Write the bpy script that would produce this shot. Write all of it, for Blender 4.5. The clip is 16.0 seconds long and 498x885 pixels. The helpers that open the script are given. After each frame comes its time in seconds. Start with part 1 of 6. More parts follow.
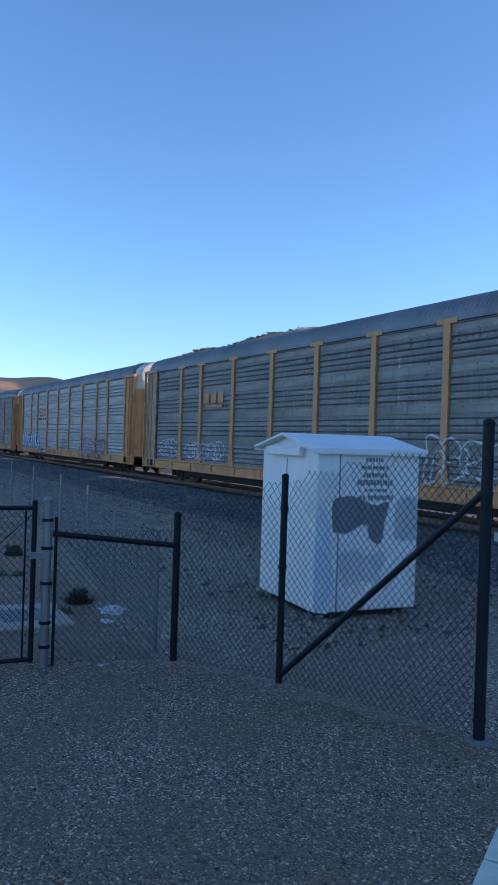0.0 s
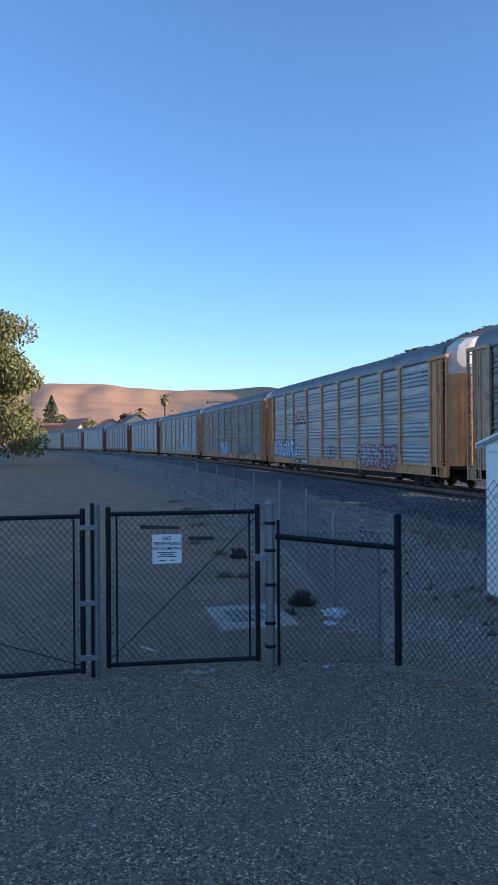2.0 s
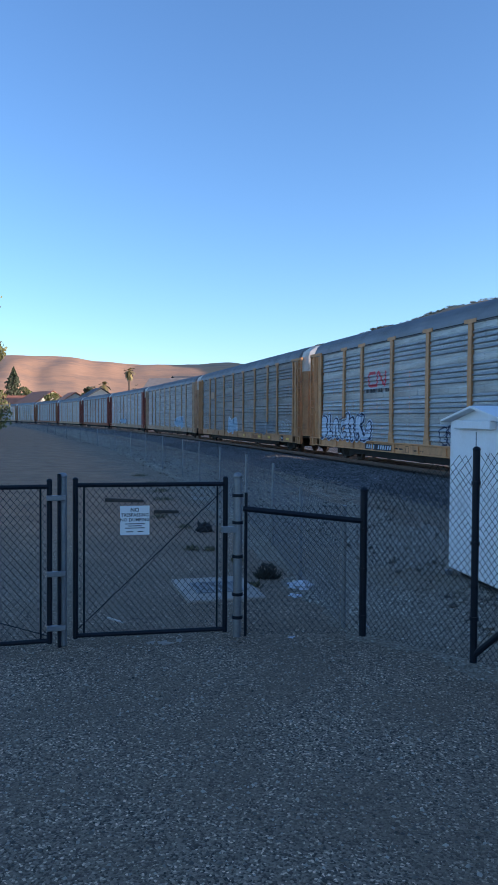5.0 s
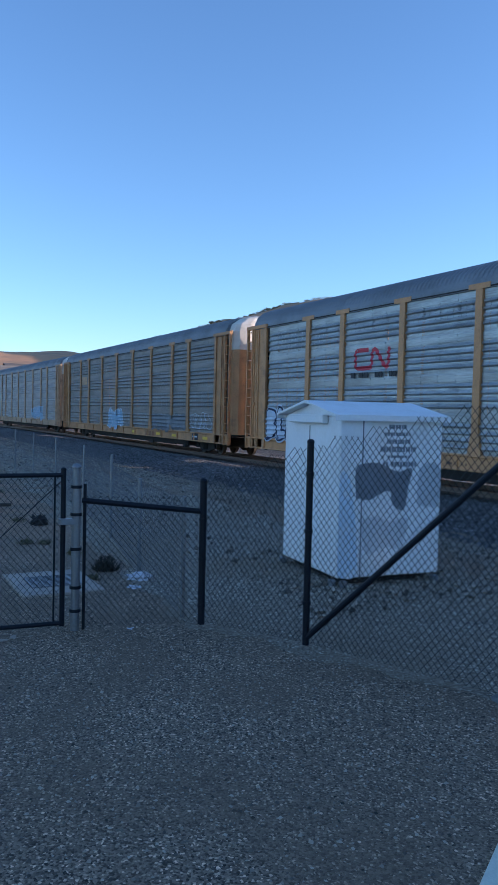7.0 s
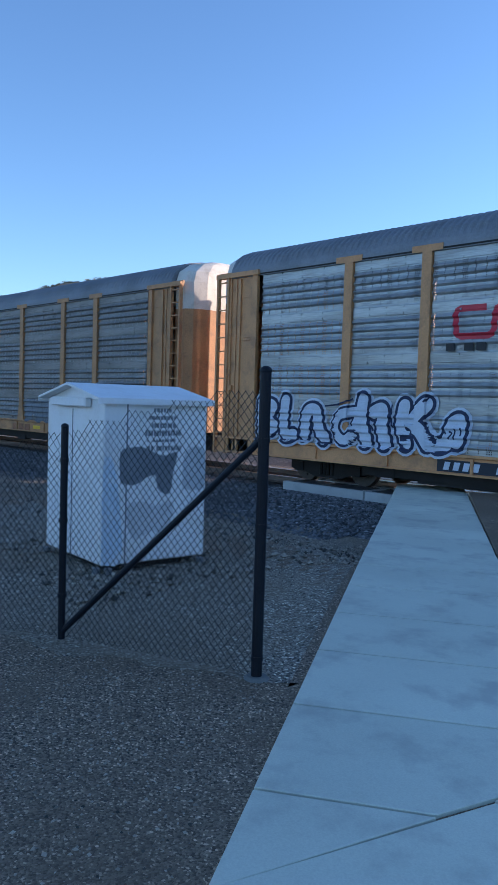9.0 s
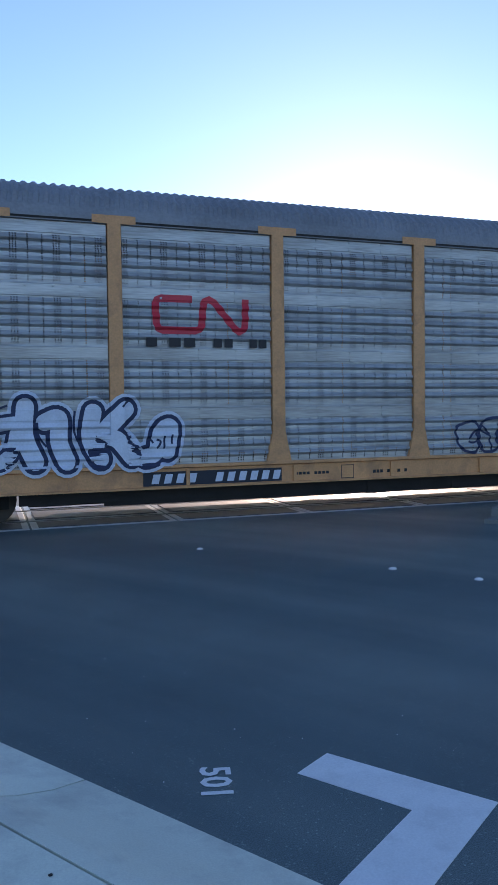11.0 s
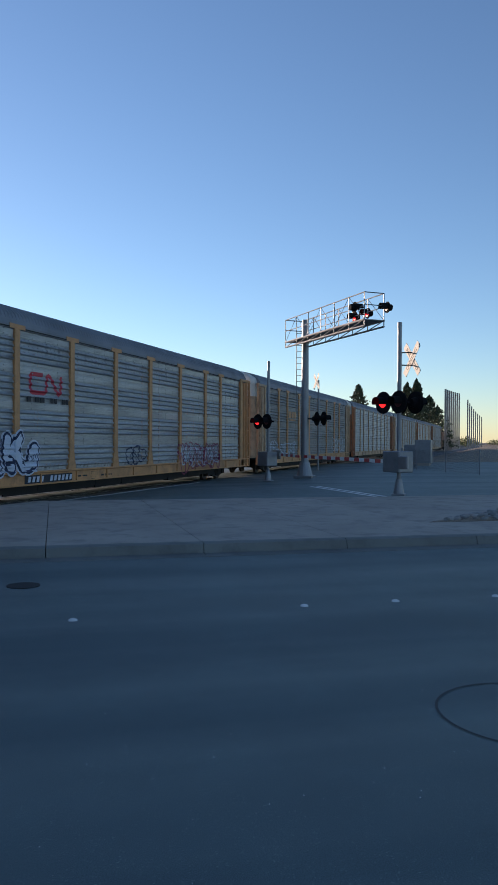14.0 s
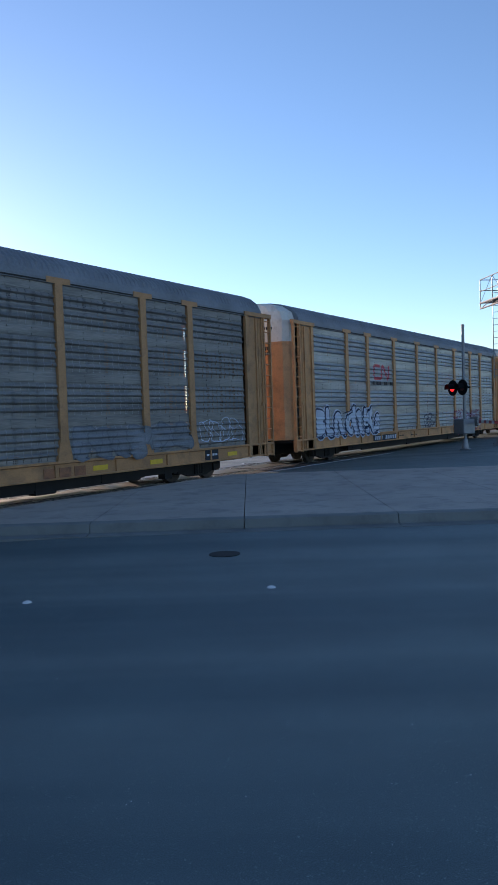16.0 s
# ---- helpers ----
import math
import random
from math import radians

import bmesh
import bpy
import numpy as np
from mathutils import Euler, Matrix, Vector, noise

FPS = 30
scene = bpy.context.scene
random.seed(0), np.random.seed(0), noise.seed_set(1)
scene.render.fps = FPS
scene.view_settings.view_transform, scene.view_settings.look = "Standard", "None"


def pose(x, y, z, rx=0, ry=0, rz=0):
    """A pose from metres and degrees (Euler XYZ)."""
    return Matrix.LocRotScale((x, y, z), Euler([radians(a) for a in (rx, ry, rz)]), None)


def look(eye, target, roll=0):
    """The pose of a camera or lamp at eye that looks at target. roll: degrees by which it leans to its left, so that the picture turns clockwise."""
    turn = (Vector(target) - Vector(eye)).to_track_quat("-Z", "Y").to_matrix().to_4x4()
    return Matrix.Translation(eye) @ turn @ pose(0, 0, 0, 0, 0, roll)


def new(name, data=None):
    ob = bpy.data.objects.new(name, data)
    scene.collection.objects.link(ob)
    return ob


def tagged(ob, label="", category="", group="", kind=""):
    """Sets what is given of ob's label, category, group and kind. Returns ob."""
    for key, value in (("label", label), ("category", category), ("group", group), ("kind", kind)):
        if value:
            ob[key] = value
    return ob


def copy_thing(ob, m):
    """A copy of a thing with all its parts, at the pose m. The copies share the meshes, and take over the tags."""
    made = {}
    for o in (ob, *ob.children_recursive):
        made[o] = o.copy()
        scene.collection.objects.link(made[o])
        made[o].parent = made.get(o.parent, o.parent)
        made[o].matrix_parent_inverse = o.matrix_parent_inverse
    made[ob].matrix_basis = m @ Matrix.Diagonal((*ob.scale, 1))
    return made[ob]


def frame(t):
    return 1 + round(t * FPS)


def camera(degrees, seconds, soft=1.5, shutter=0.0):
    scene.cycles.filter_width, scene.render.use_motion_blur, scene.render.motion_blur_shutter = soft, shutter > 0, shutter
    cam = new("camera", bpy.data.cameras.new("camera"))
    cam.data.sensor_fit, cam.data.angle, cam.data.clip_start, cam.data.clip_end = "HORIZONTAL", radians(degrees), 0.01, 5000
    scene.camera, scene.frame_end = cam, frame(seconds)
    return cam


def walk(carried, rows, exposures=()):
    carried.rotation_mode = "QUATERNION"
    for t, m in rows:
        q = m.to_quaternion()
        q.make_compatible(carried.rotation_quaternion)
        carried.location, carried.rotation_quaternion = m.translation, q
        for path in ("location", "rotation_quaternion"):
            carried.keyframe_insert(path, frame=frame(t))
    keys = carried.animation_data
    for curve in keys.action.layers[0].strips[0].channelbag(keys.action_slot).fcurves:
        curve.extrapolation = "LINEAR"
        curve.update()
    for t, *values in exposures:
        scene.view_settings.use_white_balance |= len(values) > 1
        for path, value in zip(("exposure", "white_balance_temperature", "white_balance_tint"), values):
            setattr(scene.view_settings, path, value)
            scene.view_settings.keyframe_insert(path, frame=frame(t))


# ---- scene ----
LENS = 36.32
cam = camera(LENS, 16.0, soft=1.0)


def cam_pose(x, y, z, yaw, pitch, roll):
    return pose(x, y, z, 0, 0, yaw) @ pose(0, 0, 0, 90 + pitch) @ pose(0, 0, 0, 0, 0, -roll)


ROWS = [
    (0.0, -0.000, 0.000, 1.653, 61.24, -0.09, -1.85),
    (0.5, -0.006, 0.012, 1.648, 65.43, -0.12, -1.29),
    (1.0, -0.023, 0.003, 1.644, 70.92, -0.07, -0.62),
    (1.5, -0.025, -0.011, 1.642, 75.27, 0.14, 0.02),
    (2.0, -0.021, -0.002, 1.637, 77.34, 0.01, 0.42),
    (2.5, -0.024, 0.015, 1.632, 77.05, -0.47, 0.33),
    (3.0, -0.025, 0.018, 1.630, 76.41, -0.81, 0.14),
    (3.5, -0.026, 0.013, 1.628, 76.04, -1.21, 0.01),
    (3.7, -0.022, 0.012, 1.627, 75.87, -1.41, -0.07),
    (5.8, -0.020, -0.057, 1.610, 72.40, -1.81, -0.85),
    (6.0, -0.012, -0.052, 1.612, 71.36, -1.84, -1.01),
    (6.5, -0.000, -0.041, 1.614, 66.77, -2.08, -1.27),
    (7.0, 0.005, -0.068, 1.611, 62.47, -2.24, -1.33),
    (7.5, 0.004, -0.068, 1.609, 59.49, -2.70, -0.81),
    (8.0, -0.001, -0.043, 1.616, 57.28, -3.19, -1.68),
    (8.1, -0.006, -0.039, 1.617, 57.06, -3.14, -1.70),
    (8.2, -0.011, -0.035, 1.618, 56.81, -3.20, -2.14),
    (10.3, 0.028, 0.591, 1.624, 4.83, -3.54, 2.12),
    (10.5, 0.052, 0.618, 1.625, -3.36, -3.45, 1.72),
    (11.0, 0.127, 0.637, 1.628, -19.30, -2.43, 0.68),
    (11.5, 0.249, 0.541, 1.642, -31.88, -0.78, -0.29),
    (12.0, 0.328, 0.493, 1.648, -44.36, 0.00, -1.28),
    (12.5, 0.437, 0.507, 1.638, -55.39, -0.03, -1.67),
    (13.0, 0.550, 0.449, 1.628, -63.25, -0.10, -1.59),
    (13.5, 0.628, 0.443, 1.620, -68.37, -0.16, -0.64),
    (14.0, 0.668, 0.436, 1.619, -71.68, -0.09, -0.33),
    (14.5, 0.717, 0.458, 1.615, -73.13, -0.21, 0.19),
    (15.0, 0.720, 0.447, 1.615, -71.36, -0.52, 0.89),
    (15.5, 0.716, 0.430, 1.613, -65.56, -1.05, 1.32),
    (16.0, 0.659, 0.403, 1.606, -57.17, -2.03, 1.90),
]
walk(cam, [(t, cam_pose(*r)) for t, *r in ROWS], exposures=[(0.0, 1.02, 5800, 15.5), (8.2, 1.05, 5800, 15.5), (10.3, 1.1, 6350, 23), (11.0, 1.1, 6450, 25), (11.5, 0.84, 6450, 25), (12.0, 0.63, 6500, 22), (13.0, 0.46, 6650, 19), (14.5, 0.38, 6650, 17), (15.5, 0.4, 6500, 18), (16.0, 0.66, 6500, 20)])

# ---- light: low sun behind the train, clear evening sky ----
SUN_BEARING, SUN_EL = 28.0, 9.7          # degrees clockwise from +Y, and above the horizon
world = bpy.data.worlds.new("evening_sky")
scene.world = world
world.use_nodes = True
wn = world.node_tree
sky = wn.nodes.new("ShaderNodeTexSky")
sky.sky_type = "NISHITA"
sky.sun_disc = False
sky.sun_elevation = radians(SUN_EL)
sky.sun_rotation = radians(SUN_BEARING)
sky.air_density, sky.dust_density, sky.ozone_density = 0.92, 0.13, 3.2
wn.nodes["Background"].inputs["Strength"].default_value = 0.15
wn.links.new(sky.outputs["Color"], wn.nodes["Background"].inputs["Color"])
sun_data = bpy.data.lights.new("sun", "SUN")
sun_data.energy, sun_data.angle, sun_data.color = 4.2, radians(0.5), (1.0, 0.79, 0.6)
sun = new("sun", sun_data)
sb, se = radians(SUN_BEARING), radians(SUN_EL)
sun.matrix_world = look((0, 0, 50), (-math.sin(sb) * math.cos(se) * 10, -math.cos(sb) * math.cos(se) * 10, 50 - math.sin(se) * 10))


# ---- materials ----
def mat(name, col, rough=0.75, metal=0.0, var=0.25, scale=1.2, fine=40.0, bump=0.15, bump_dist=0.004, stretch=(1, 1, 1), dirt=None, dirt_amt=0.5, rand=0.0, island=0.0, spec=0.5):
    m = bpy.data.materials.new(name)
    m.use_nodes = True
    nt = m.node_tree
    b = nt.nodes["Principled BSDF"]
    N, L = nt.nodes.new, nt.links.new
    tc = N("ShaderNodeTexCoord")
    mp = N("ShaderNodeMapping")
    mp.inputs["Scale"].default_value = stretch
    L(tc.outputs["Object"], mp.inputs["Vector"])
    n1 = N("ShaderNodeTexNoise")
    n1.inputs["Scale"].default_value, n1.inputs["Detail"].default_value = scale, 6
    n2 = N("ShaderNodeTexNoise")
    n2.inputs["Scale"].default_value, n2.inputs["Detail"].default_value = fine, 3
    L(mp.outputs["Vector"], n1.inputs["Vector"])
    L(mp.outputs["Vector"], n2.inputs["Vector"])
    mix = N("ShaderNodeMath")
    mix.operation = "MULTIPLY_ADD"
    L(n1.outputs["Fac"], mix.inputs[0])
    mix.inputs[1].default_value = 0.6
    m2 = N("ShaderNodeMath")
    m2.operation = "MULTIPLY"
    L(n2.outputs["Fac"], m2.inputs[0])
    m2.inputs[1].default_value = 0.4
    L(m2.outputs[0], mix.inputs[2])
    ramp = N("ShaderNodeValToRGB")
    lo = [c * (1 - var) for c in col]
    hi = [min(1, c * (1 + var)) for c in col]
    ramp.color_ramp.elements[0].position, ramp.color_ramp.elements[1].position = 0.32, 0.68
    ramp.color_ramp.elements[0].color, ramp.color_ramp.elements[1].color = (*lo, 1), (*hi, 1)
    L(mix.outputs[0], ramp.inputs["Fac"])
    out = ramp.outputs["Color"]
    if dirt:
        n3 = N("ShaderNodeTexNoise")
        n3.inputs["Scale"].default_value, n3.inputs["Detail"].default_value, n3.inputs["Roughness"].default_value = scale * 2.3, 8, 0.65
        L(mp.outputs["Vector"], n3.inputs["Vector"])
        r3 = N("ShaderNodeValToRGB")
        r3.color_ramp.elements[0].position, r3.color_ramp.elements[1].position = 0.5, 0.66
        L(n3.outputs["Fac"], r3.inputs["Fac"])
        am = N("ShaderNodeMath")
        am.operation = "MULTIPLY"
        am.inputs[1].default_value = dirt_amt
        L(r3.outputs["Color"], am.inputs[0])
        mx = N("ShaderNodeMix")
        mx.data_type = "RGBA"
        L(am.outputs[0], mx.inputs[0])
        L(out, mx.inputs[6])
        mx.inputs[7].default_value = (*dirt, 1)
        out = mx.outputs[2]
    if rand or island:
        src = N("ShaderNodeObjectInfo").outputs["Random"] if rand else N("ShaderNodeNewGeometry").outputs["Random Per Island"]
        mr = N("ShaderNodeMapRange")
        k = rand or island
        mr.inputs[3].default_value, mr.inputs[4].default_value = 1 - k, 1 + k
        L(src, mr.inputs[0])
        hs = N("ShaderNodeHueSaturation")
        L(mr.outputs[0], hs.inputs["Value"])
        L(out, hs.inputs["Color"])
        out = hs.outputs["Color"]
    L(out, b.inputs["Base Color"])
    b.inputs["Roughness"].default_value, b.inputs["Metallic"].default_value = rough, metal
    b.inputs["Specular IOR Level"].default_value = spec
    if bump:
        bp = N("ShaderNodeBump")
        bp.inputs["Strength"].default_value, bp.inputs["Distance"].default_value = bump, bump_dist
        L(n2.outputs["Fac"], bp.inputs["Height"])
        L(bp.outputs["Normal"], b.inputs["Normal"])
    return m


def gravel_mat(name, c1, c2, size, bump=0.8, patch=(0.05, 0.045, 0.04), patch_scale=0.5, patch_amt=0.6, lane=None):
    """Loose stones: cells of their own grey, with relief, over patches of dirt."""
    m = bpy.data.materials.new(name)
    m.use_nodes = True
    nt = m.node_tree
    b = nt.nodes["Principled BSDF"]
    N, L = nt.nodes.new, nt.links.new
    tc = N("ShaderNodeTexCoord")
    v = N("ShaderNodeTexVoronoi")
    v.inputs["Scale"].default_value = size
    L(tc.outputs["Object"], v.inputs["Vector"])
    sep = N("ShaderNodeSeparateColor")
    L(v.outputs["Color"], sep.inputs[0])
    r = N("ShaderNodeValToRGB")
    e = r.color_ramp.elements
    e[0].position, e[0].color = 0.0, (*c1, 1)
    e[1].position, e[1].color = 0.9, (*c2, 1)
    e.new(0.985).color = (*[min(1, c * 2.6) for c in c2], 1)
    L(sep.outputs[0], r.inputs["Fac"])
    v2 = N("ShaderNodeTexVoronoi")           # sparse larger fragments among the fines
    v2.inputs["Scale"].default_value = size * 0.52
    L(tc.outputs["Object"], v2.inputs["Vector"])
    sep2 = N("ShaderNodeSeparateColor")
    L(v2.outputs["Color"], sep2.inputs[0])
    pick = N("ShaderNodeMath")
    pick.operation = "GREATER_THAN"
    pick.inputs[1].default_value = 0.965
    L(sep2.outputs[1], pick.inputs[0])
    near = N("ShaderNodeMath")
    near.operation = "LESS_THAN"
    near.inputs[1].default_value = 0.42
    L(v2.outputs["Distance"], near.inputs[0])
    both = N("ShaderNodeMath")
    both.operation = "MULTIPLY"
    L(pick.outputs[0], both.inputs[0])
    L(near.outputs[0], both.inputs[1])
    r2 = N("ShaderNodeValToRGB")
    r2.color_ramp.elements[0].color = (*[c * 1.2 for c in c1], 1)
    r2.color_ramp.elements[1].color = (*[min(1, c * 2.2) for c in c2], 1)
    L(sep2.outputs[0], r2.inputs["Fac"])
    n = N("ShaderNodeTexNoise")
    n.inputs["Scale"].default_value, n.inputs["Detail"].default_value, n.inputs["Roughness"].default_value = patch_scale, 9, 0.62
    L(tc.outputs["Object"], n.inputs["Vector"])
    rr = N("ShaderNodeValToRGB")
    rr.color_ramp.elements[0].position, rr.color_ramp.elements[1].position = 0.38, 0.6
    L(n.outputs["Fac"], rr.inputs["Fac"])
    am = N("ShaderNodeMath")
    am.operation = "MULTIPLY"
    am.inputs[1].default_value = patch_amt
    L(rr.outputs["Color"], am.inputs[0])
    mx = N("ShaderNodeMix")
    mx.data_type = "RGBA"
    L(am.outputs[0], mx.inputs[0])
    L(r.outputs["Color"], mx.inputs[6])
    mx.inputs[7].default_value = (*patch, 1)
    mf = N("ShaderNodeMix")
    mf.data_type = "RGBA"
    L(both.outputs[0], mf.inputs[0])
    L(mx.outputs[2], mf.inputs[6])
    L(r2.outputs["Color"], mf.inputs[7])
    out = mf.outputs[2]
    if lane:                                 # wheel-packed dirt along the lane beside the fence
        def op(kind, a, c, d=None):
            q = N("ShaderNodeMath")
            q.operation = kind
            for k, v_ in enumerate((a, c, d)):
                if v_ is None:
                    continue
                if isinstance(v_, (int, float)):
                    q.inputs[k].default_value = v_
                else:
                    L(v_, q.inputs[k])
            return q.outputs[0]

        def ramp_between(sock, a, c):
            q = N("ShaderNodeMapRange")
            q.interpolation_type = "SMOOTHSTEP"
            q.inputs[1].default_value, q.inputs[2].default_value = a, c
            L(sock, q.inputs[0])
            return q.outputs[0]
        xyz = N("ShaderNodeSeparateXYZ")
        L(tc.outputs["Object"], xyz.inputs[0])
        t_ = op("ADD", xyz.outputs[0], 19.0)
        yc = op("ADD", op("MULTIPLY", op("MULTIPLY", t_, t_), -0.0004), op("MULTIPLY_ADD", t_, 0.01, -1.2))
        away = op("ABSOLUTE", op("SUBTRACT", xyz.outputs[1], yc), 0.0)
        wob = op("MULTIPLY_ADD", n.outputs["Fac"], 3.4, -1.7)
        fac = op("MULTIPLY", op("MULTIPLY", ramp_between(op("ADD", away, wob), 4.4, 2.4), ramp_between(op("ADD", xyz.outputs[0], wob), -7.0, -14.0)), 0.9)
        nl = N("ShaderNodeTexNoise")
        nl.inputs["Scale"].default_value, nl.inputs["Detail"].default_value = 1.7, 8
        L(tc.outputs["Object"], nl.inputs["Vector"])
        rl = N("ShaderNodeValToRGB")
        rl.color_ramp.elements[0].position, rl.color_ramp.elements[1].position = 0.3, 0.7
        rl.color_ramp.elements[0].color = (*[c * 0.62 for c in lane], 1)
        rl.color_ramp.elements[1].color = (*lane, 1)
        L(nl.outputs["Fac"], rl.inputs["Fac"])
        ml = N("ShaderNodeMix")
        ml.data_type = "RGBA"
        L(fac, ml.inputs[0])
        L(out, ml.inputs[6])
        L(rl.outputs["Color"], ml.inputs[7])
        out = ml.outputs[2]
    L(out, b.inputs["Base Color"])
    b.inputs["Roughness"].default_value = 0.85
    bp = N("ShaderNodeBump")
    bp.inputs["Strength"].default_value, bp.inputs["Distance"].default_value = bump, 0.6 / size
    bp.invert = True
    L(v.outputs["Distance"], bp.inputs["Height"])
    L(bp.outputs["Normal"], b.inputs["Normal"])
    return m


def panel_mat(name, col, dirt, dirt_amt, rough, metal):
    """Galvanised side sheet: streaked zinc with columns of small punched holes, dusty towards some sheets."""
    m = mat(name, col, rough, metal, 0.42, 0.7, 9, 0.06, 0.004, (0.35, 1, 5.0), dirt, dirt_amt, 0.0)
    nt = m.node_tree
    b = nt.nodes["Principled BSDF"]
    N, L = nt.nodes.new, nt.links.new
    tc = N("ShaderNodeTexCoord")
    sep = N("ShaderNodeSeparateXYZ")
    L(tc.outputs["Object"], sep.inputs[0])

    def wave(sock, per, off=0.0):
        a = N("ShaderNodeMath")
        a.operation = "MULTIPLY_ADD"
        a.inputs[1].default_value, a.inputs[2].default_value = 1 / per, off
        L(sock, a.inputs[0])
        f = N("ShaderNodeMath")
        f.operation = "FRACT"
        L(a.outputs[0], f.inputs[0])
        s = N("ShaderNodeMath")
        s.operation = "SUBTRACT"
        L(f.outputs[0], s.inputs[0])
        s.inputs[1].default_value = 0.5
        p = N("ShaderNodeMath")
        p.operation = "ABSOLUTE"
        L(s.outputs[0], p.inputs[0])
        return p.outputs[0]

    def op(kind, a, c):
        q = N("ShaderNodeMath")
        q.operation = kind
        for k, v in enumerate((a, c)):
            if isinstance(v, (int, float)):
                q.inputs[k].default_value = v
            else:
                L(v, q.inputs[k])
        return q.outputs[0]

    # columns 45 mm apart: three together, then two single ones, every 0.675 m; none on the plain strips
    wx, wz = wave(sep.outputs[0], 0.045), wave(sep.outputs[2], 0.042)
    col_ = op("FLOORED_MODULO", op("FLOOR", op("DIVIDE", sep.outputs[0], 0.045), 0.0), 15.0)
    some = op("MAXIMUM", op("LESS_THAN", col_, 2.5), op("MAXIMUM", op("COMPARE", col_, 6.0), op("COMPARE", col_, 11.0)))
    row_ = op("FRACT", op("DIVIDE", op("SUBTRACT", sep.outputs[2], 0.85), 1.0125), 0.0)
    hole = op("MULTIPLY", op("LESS_THAN", wx, 0.24), op("LESS_THAN", wz, 0.28))
    mask = op("MULTIPLY", op("MULTIPLY", hole, some), op("MULTIPLY", op("LESS_THAN", row_, 0.77), op("GREATER_THAN", row_, 0.03)))
    tr = N("ShaderNodeBsdfTransparent")
    ms = N("ShaderNodeMixShader")
    L(mask, ms.inputs[0])
    L(b.outputs[0], ms.inputs[1])
    L(tr.outputs[0], ms.inputs[2])
    L(ms.outputs[0], nt.nodes["Material Output"].inputs["Surface"])
    return m


M_GROUND = gravel_mat("dark_fine_gravel", (0.015, 0.011, 0.007), (0.37, 0.275, 0.19), 105, 1.0, (0.165, 0.115, 0.072), 1.1, 0.62, lane=(0.44, 0.235, 0.125))
M_GRAVEL = gravel_mat("grey_gravel", (0.014, 0.012, 0.01), (0.42, 0.36, 0.28), 70, 1.0, (0.235, 0.18, 0.12), 0.6, 0.7)
M_BALLAST = gravel_mat("crushed_ballast", (0.02, 0.021, 0.023), (0.22, 0.22, 0.22), 17, 1.0, (0.045, 0.043, 0.041), 0.3, 0.4)


def asphalt_mat(name):
    """Worn asphalt: long wheel-polished bands along the road, blotches, pale stone in dark binder."""
    m = bpy.data.materials.new(name)
    m.use_nodes = True
    nt = m.node_tree
    b = nt.nodes["Principled BSDF"]
    N, L = nt.nodes.new, nt.links.new
    tc = N("ShaderNodeTexCoord")
    mp = N("ShaderNodeMapping")
    mp.vector_type = "TEXTURE"
    mp.inputs["Rotation"].default_value = (0, 0, math.atan2(-0.841, 0.541))
    mp.inputs["Scale"].default_value = (26.0, 1.0, 1.0)
    L(tc.outputs["Object"], mp.inputs["Vector"])

    def tex(scale, detail, vec, lo, hi, c0, c1):
        n = N("ShaderNodeTexNoise")
        n.inputs["Scale"].default_value, n.inputs["Detail"].default_value, n.inputs["Roughness"].default_value = scale, detail, 0.6
        L(vec, n.inputs["Vector"])
        r = N("ShaderNodeValToRGB")
        r.color_ramp.elements[0].position, r.color_ramp.elements[1].position = lo, hi
        r.color_ramp.elements[0].color, r.color_ramp.elements[1].color = (*c0, 1), (*c1, 1)
        L(n.outputs["Fac"], r.inputs["Fac"])
        return n, r.outputs["Color"]

    def times(a, c):
        q = N("ShaderNodeMix")
        q.data_type, q.blend_type = "RGBA", "MULTIPLY"
        q.inputs[0].default_value = 1.0
        L(a, q.inputs[6])
        L(c, q.inputs[7])
        return q.outputs[2]
    _, band = tex(0.75, 3, mp.outputs["Vector"], 0.36, 0.66, (0.068, 0.106, 0.112), (0.134, 0.17, 0.164))
    _, blot = tex(0.9, 9, tc.outputs["Object"], 0.3, 0.7, (0.86, 0.86, 0.86), (1.12, 1.12, 1.1))
    fine, grain = tex(160, 2, tc.outputs["Object"], 0.3, 0.72, (0.6, 0.6, 0.6), (1.5, 1.5, 1.48))
    vo = N("ShaderNodeTexVoronoi")
    vo.inputs["Scale"].default_value = 130
    L(tc.outputs["Object"], vo.inputs["Vector"])
    sp = N("ShaderNodeSeparateColor")
    L(vo.outputs["Color"], sp.inputs[0])
    rv = N("ShaderNodeValToRGB")
    rv.color_ramp.elements[0].position, rv.color_ramp.elements[1].position = 0.95, 1.0
    rv.color_ramp.elements[0].color, rv.color_ramp.elements[1].color = (1, 1, 1, 1), (1.9, 1.85, 1.7, 1)
    L(sp.outputs[0], rv.inputs["Fac"])
    L(times(times(times(band, blot), grain), rv.outputs["Color"]), b.inputs["Base Color"])
    b.inputs["Roughness"].default_value = 0.6
    b.inputs["Specular IOR Level"].default_value = 0.3
    bp = N("ShaderNodeBump")
    bp.inputs["Strength"].default_value, bp.inputs["Distance"].default_value = 0.5, 0.003
    L(fine.outputs["Fac"], bp.inputs["Height"])
    L(bp.outputs["Normal"], b.inputs["Normal"])
    return m


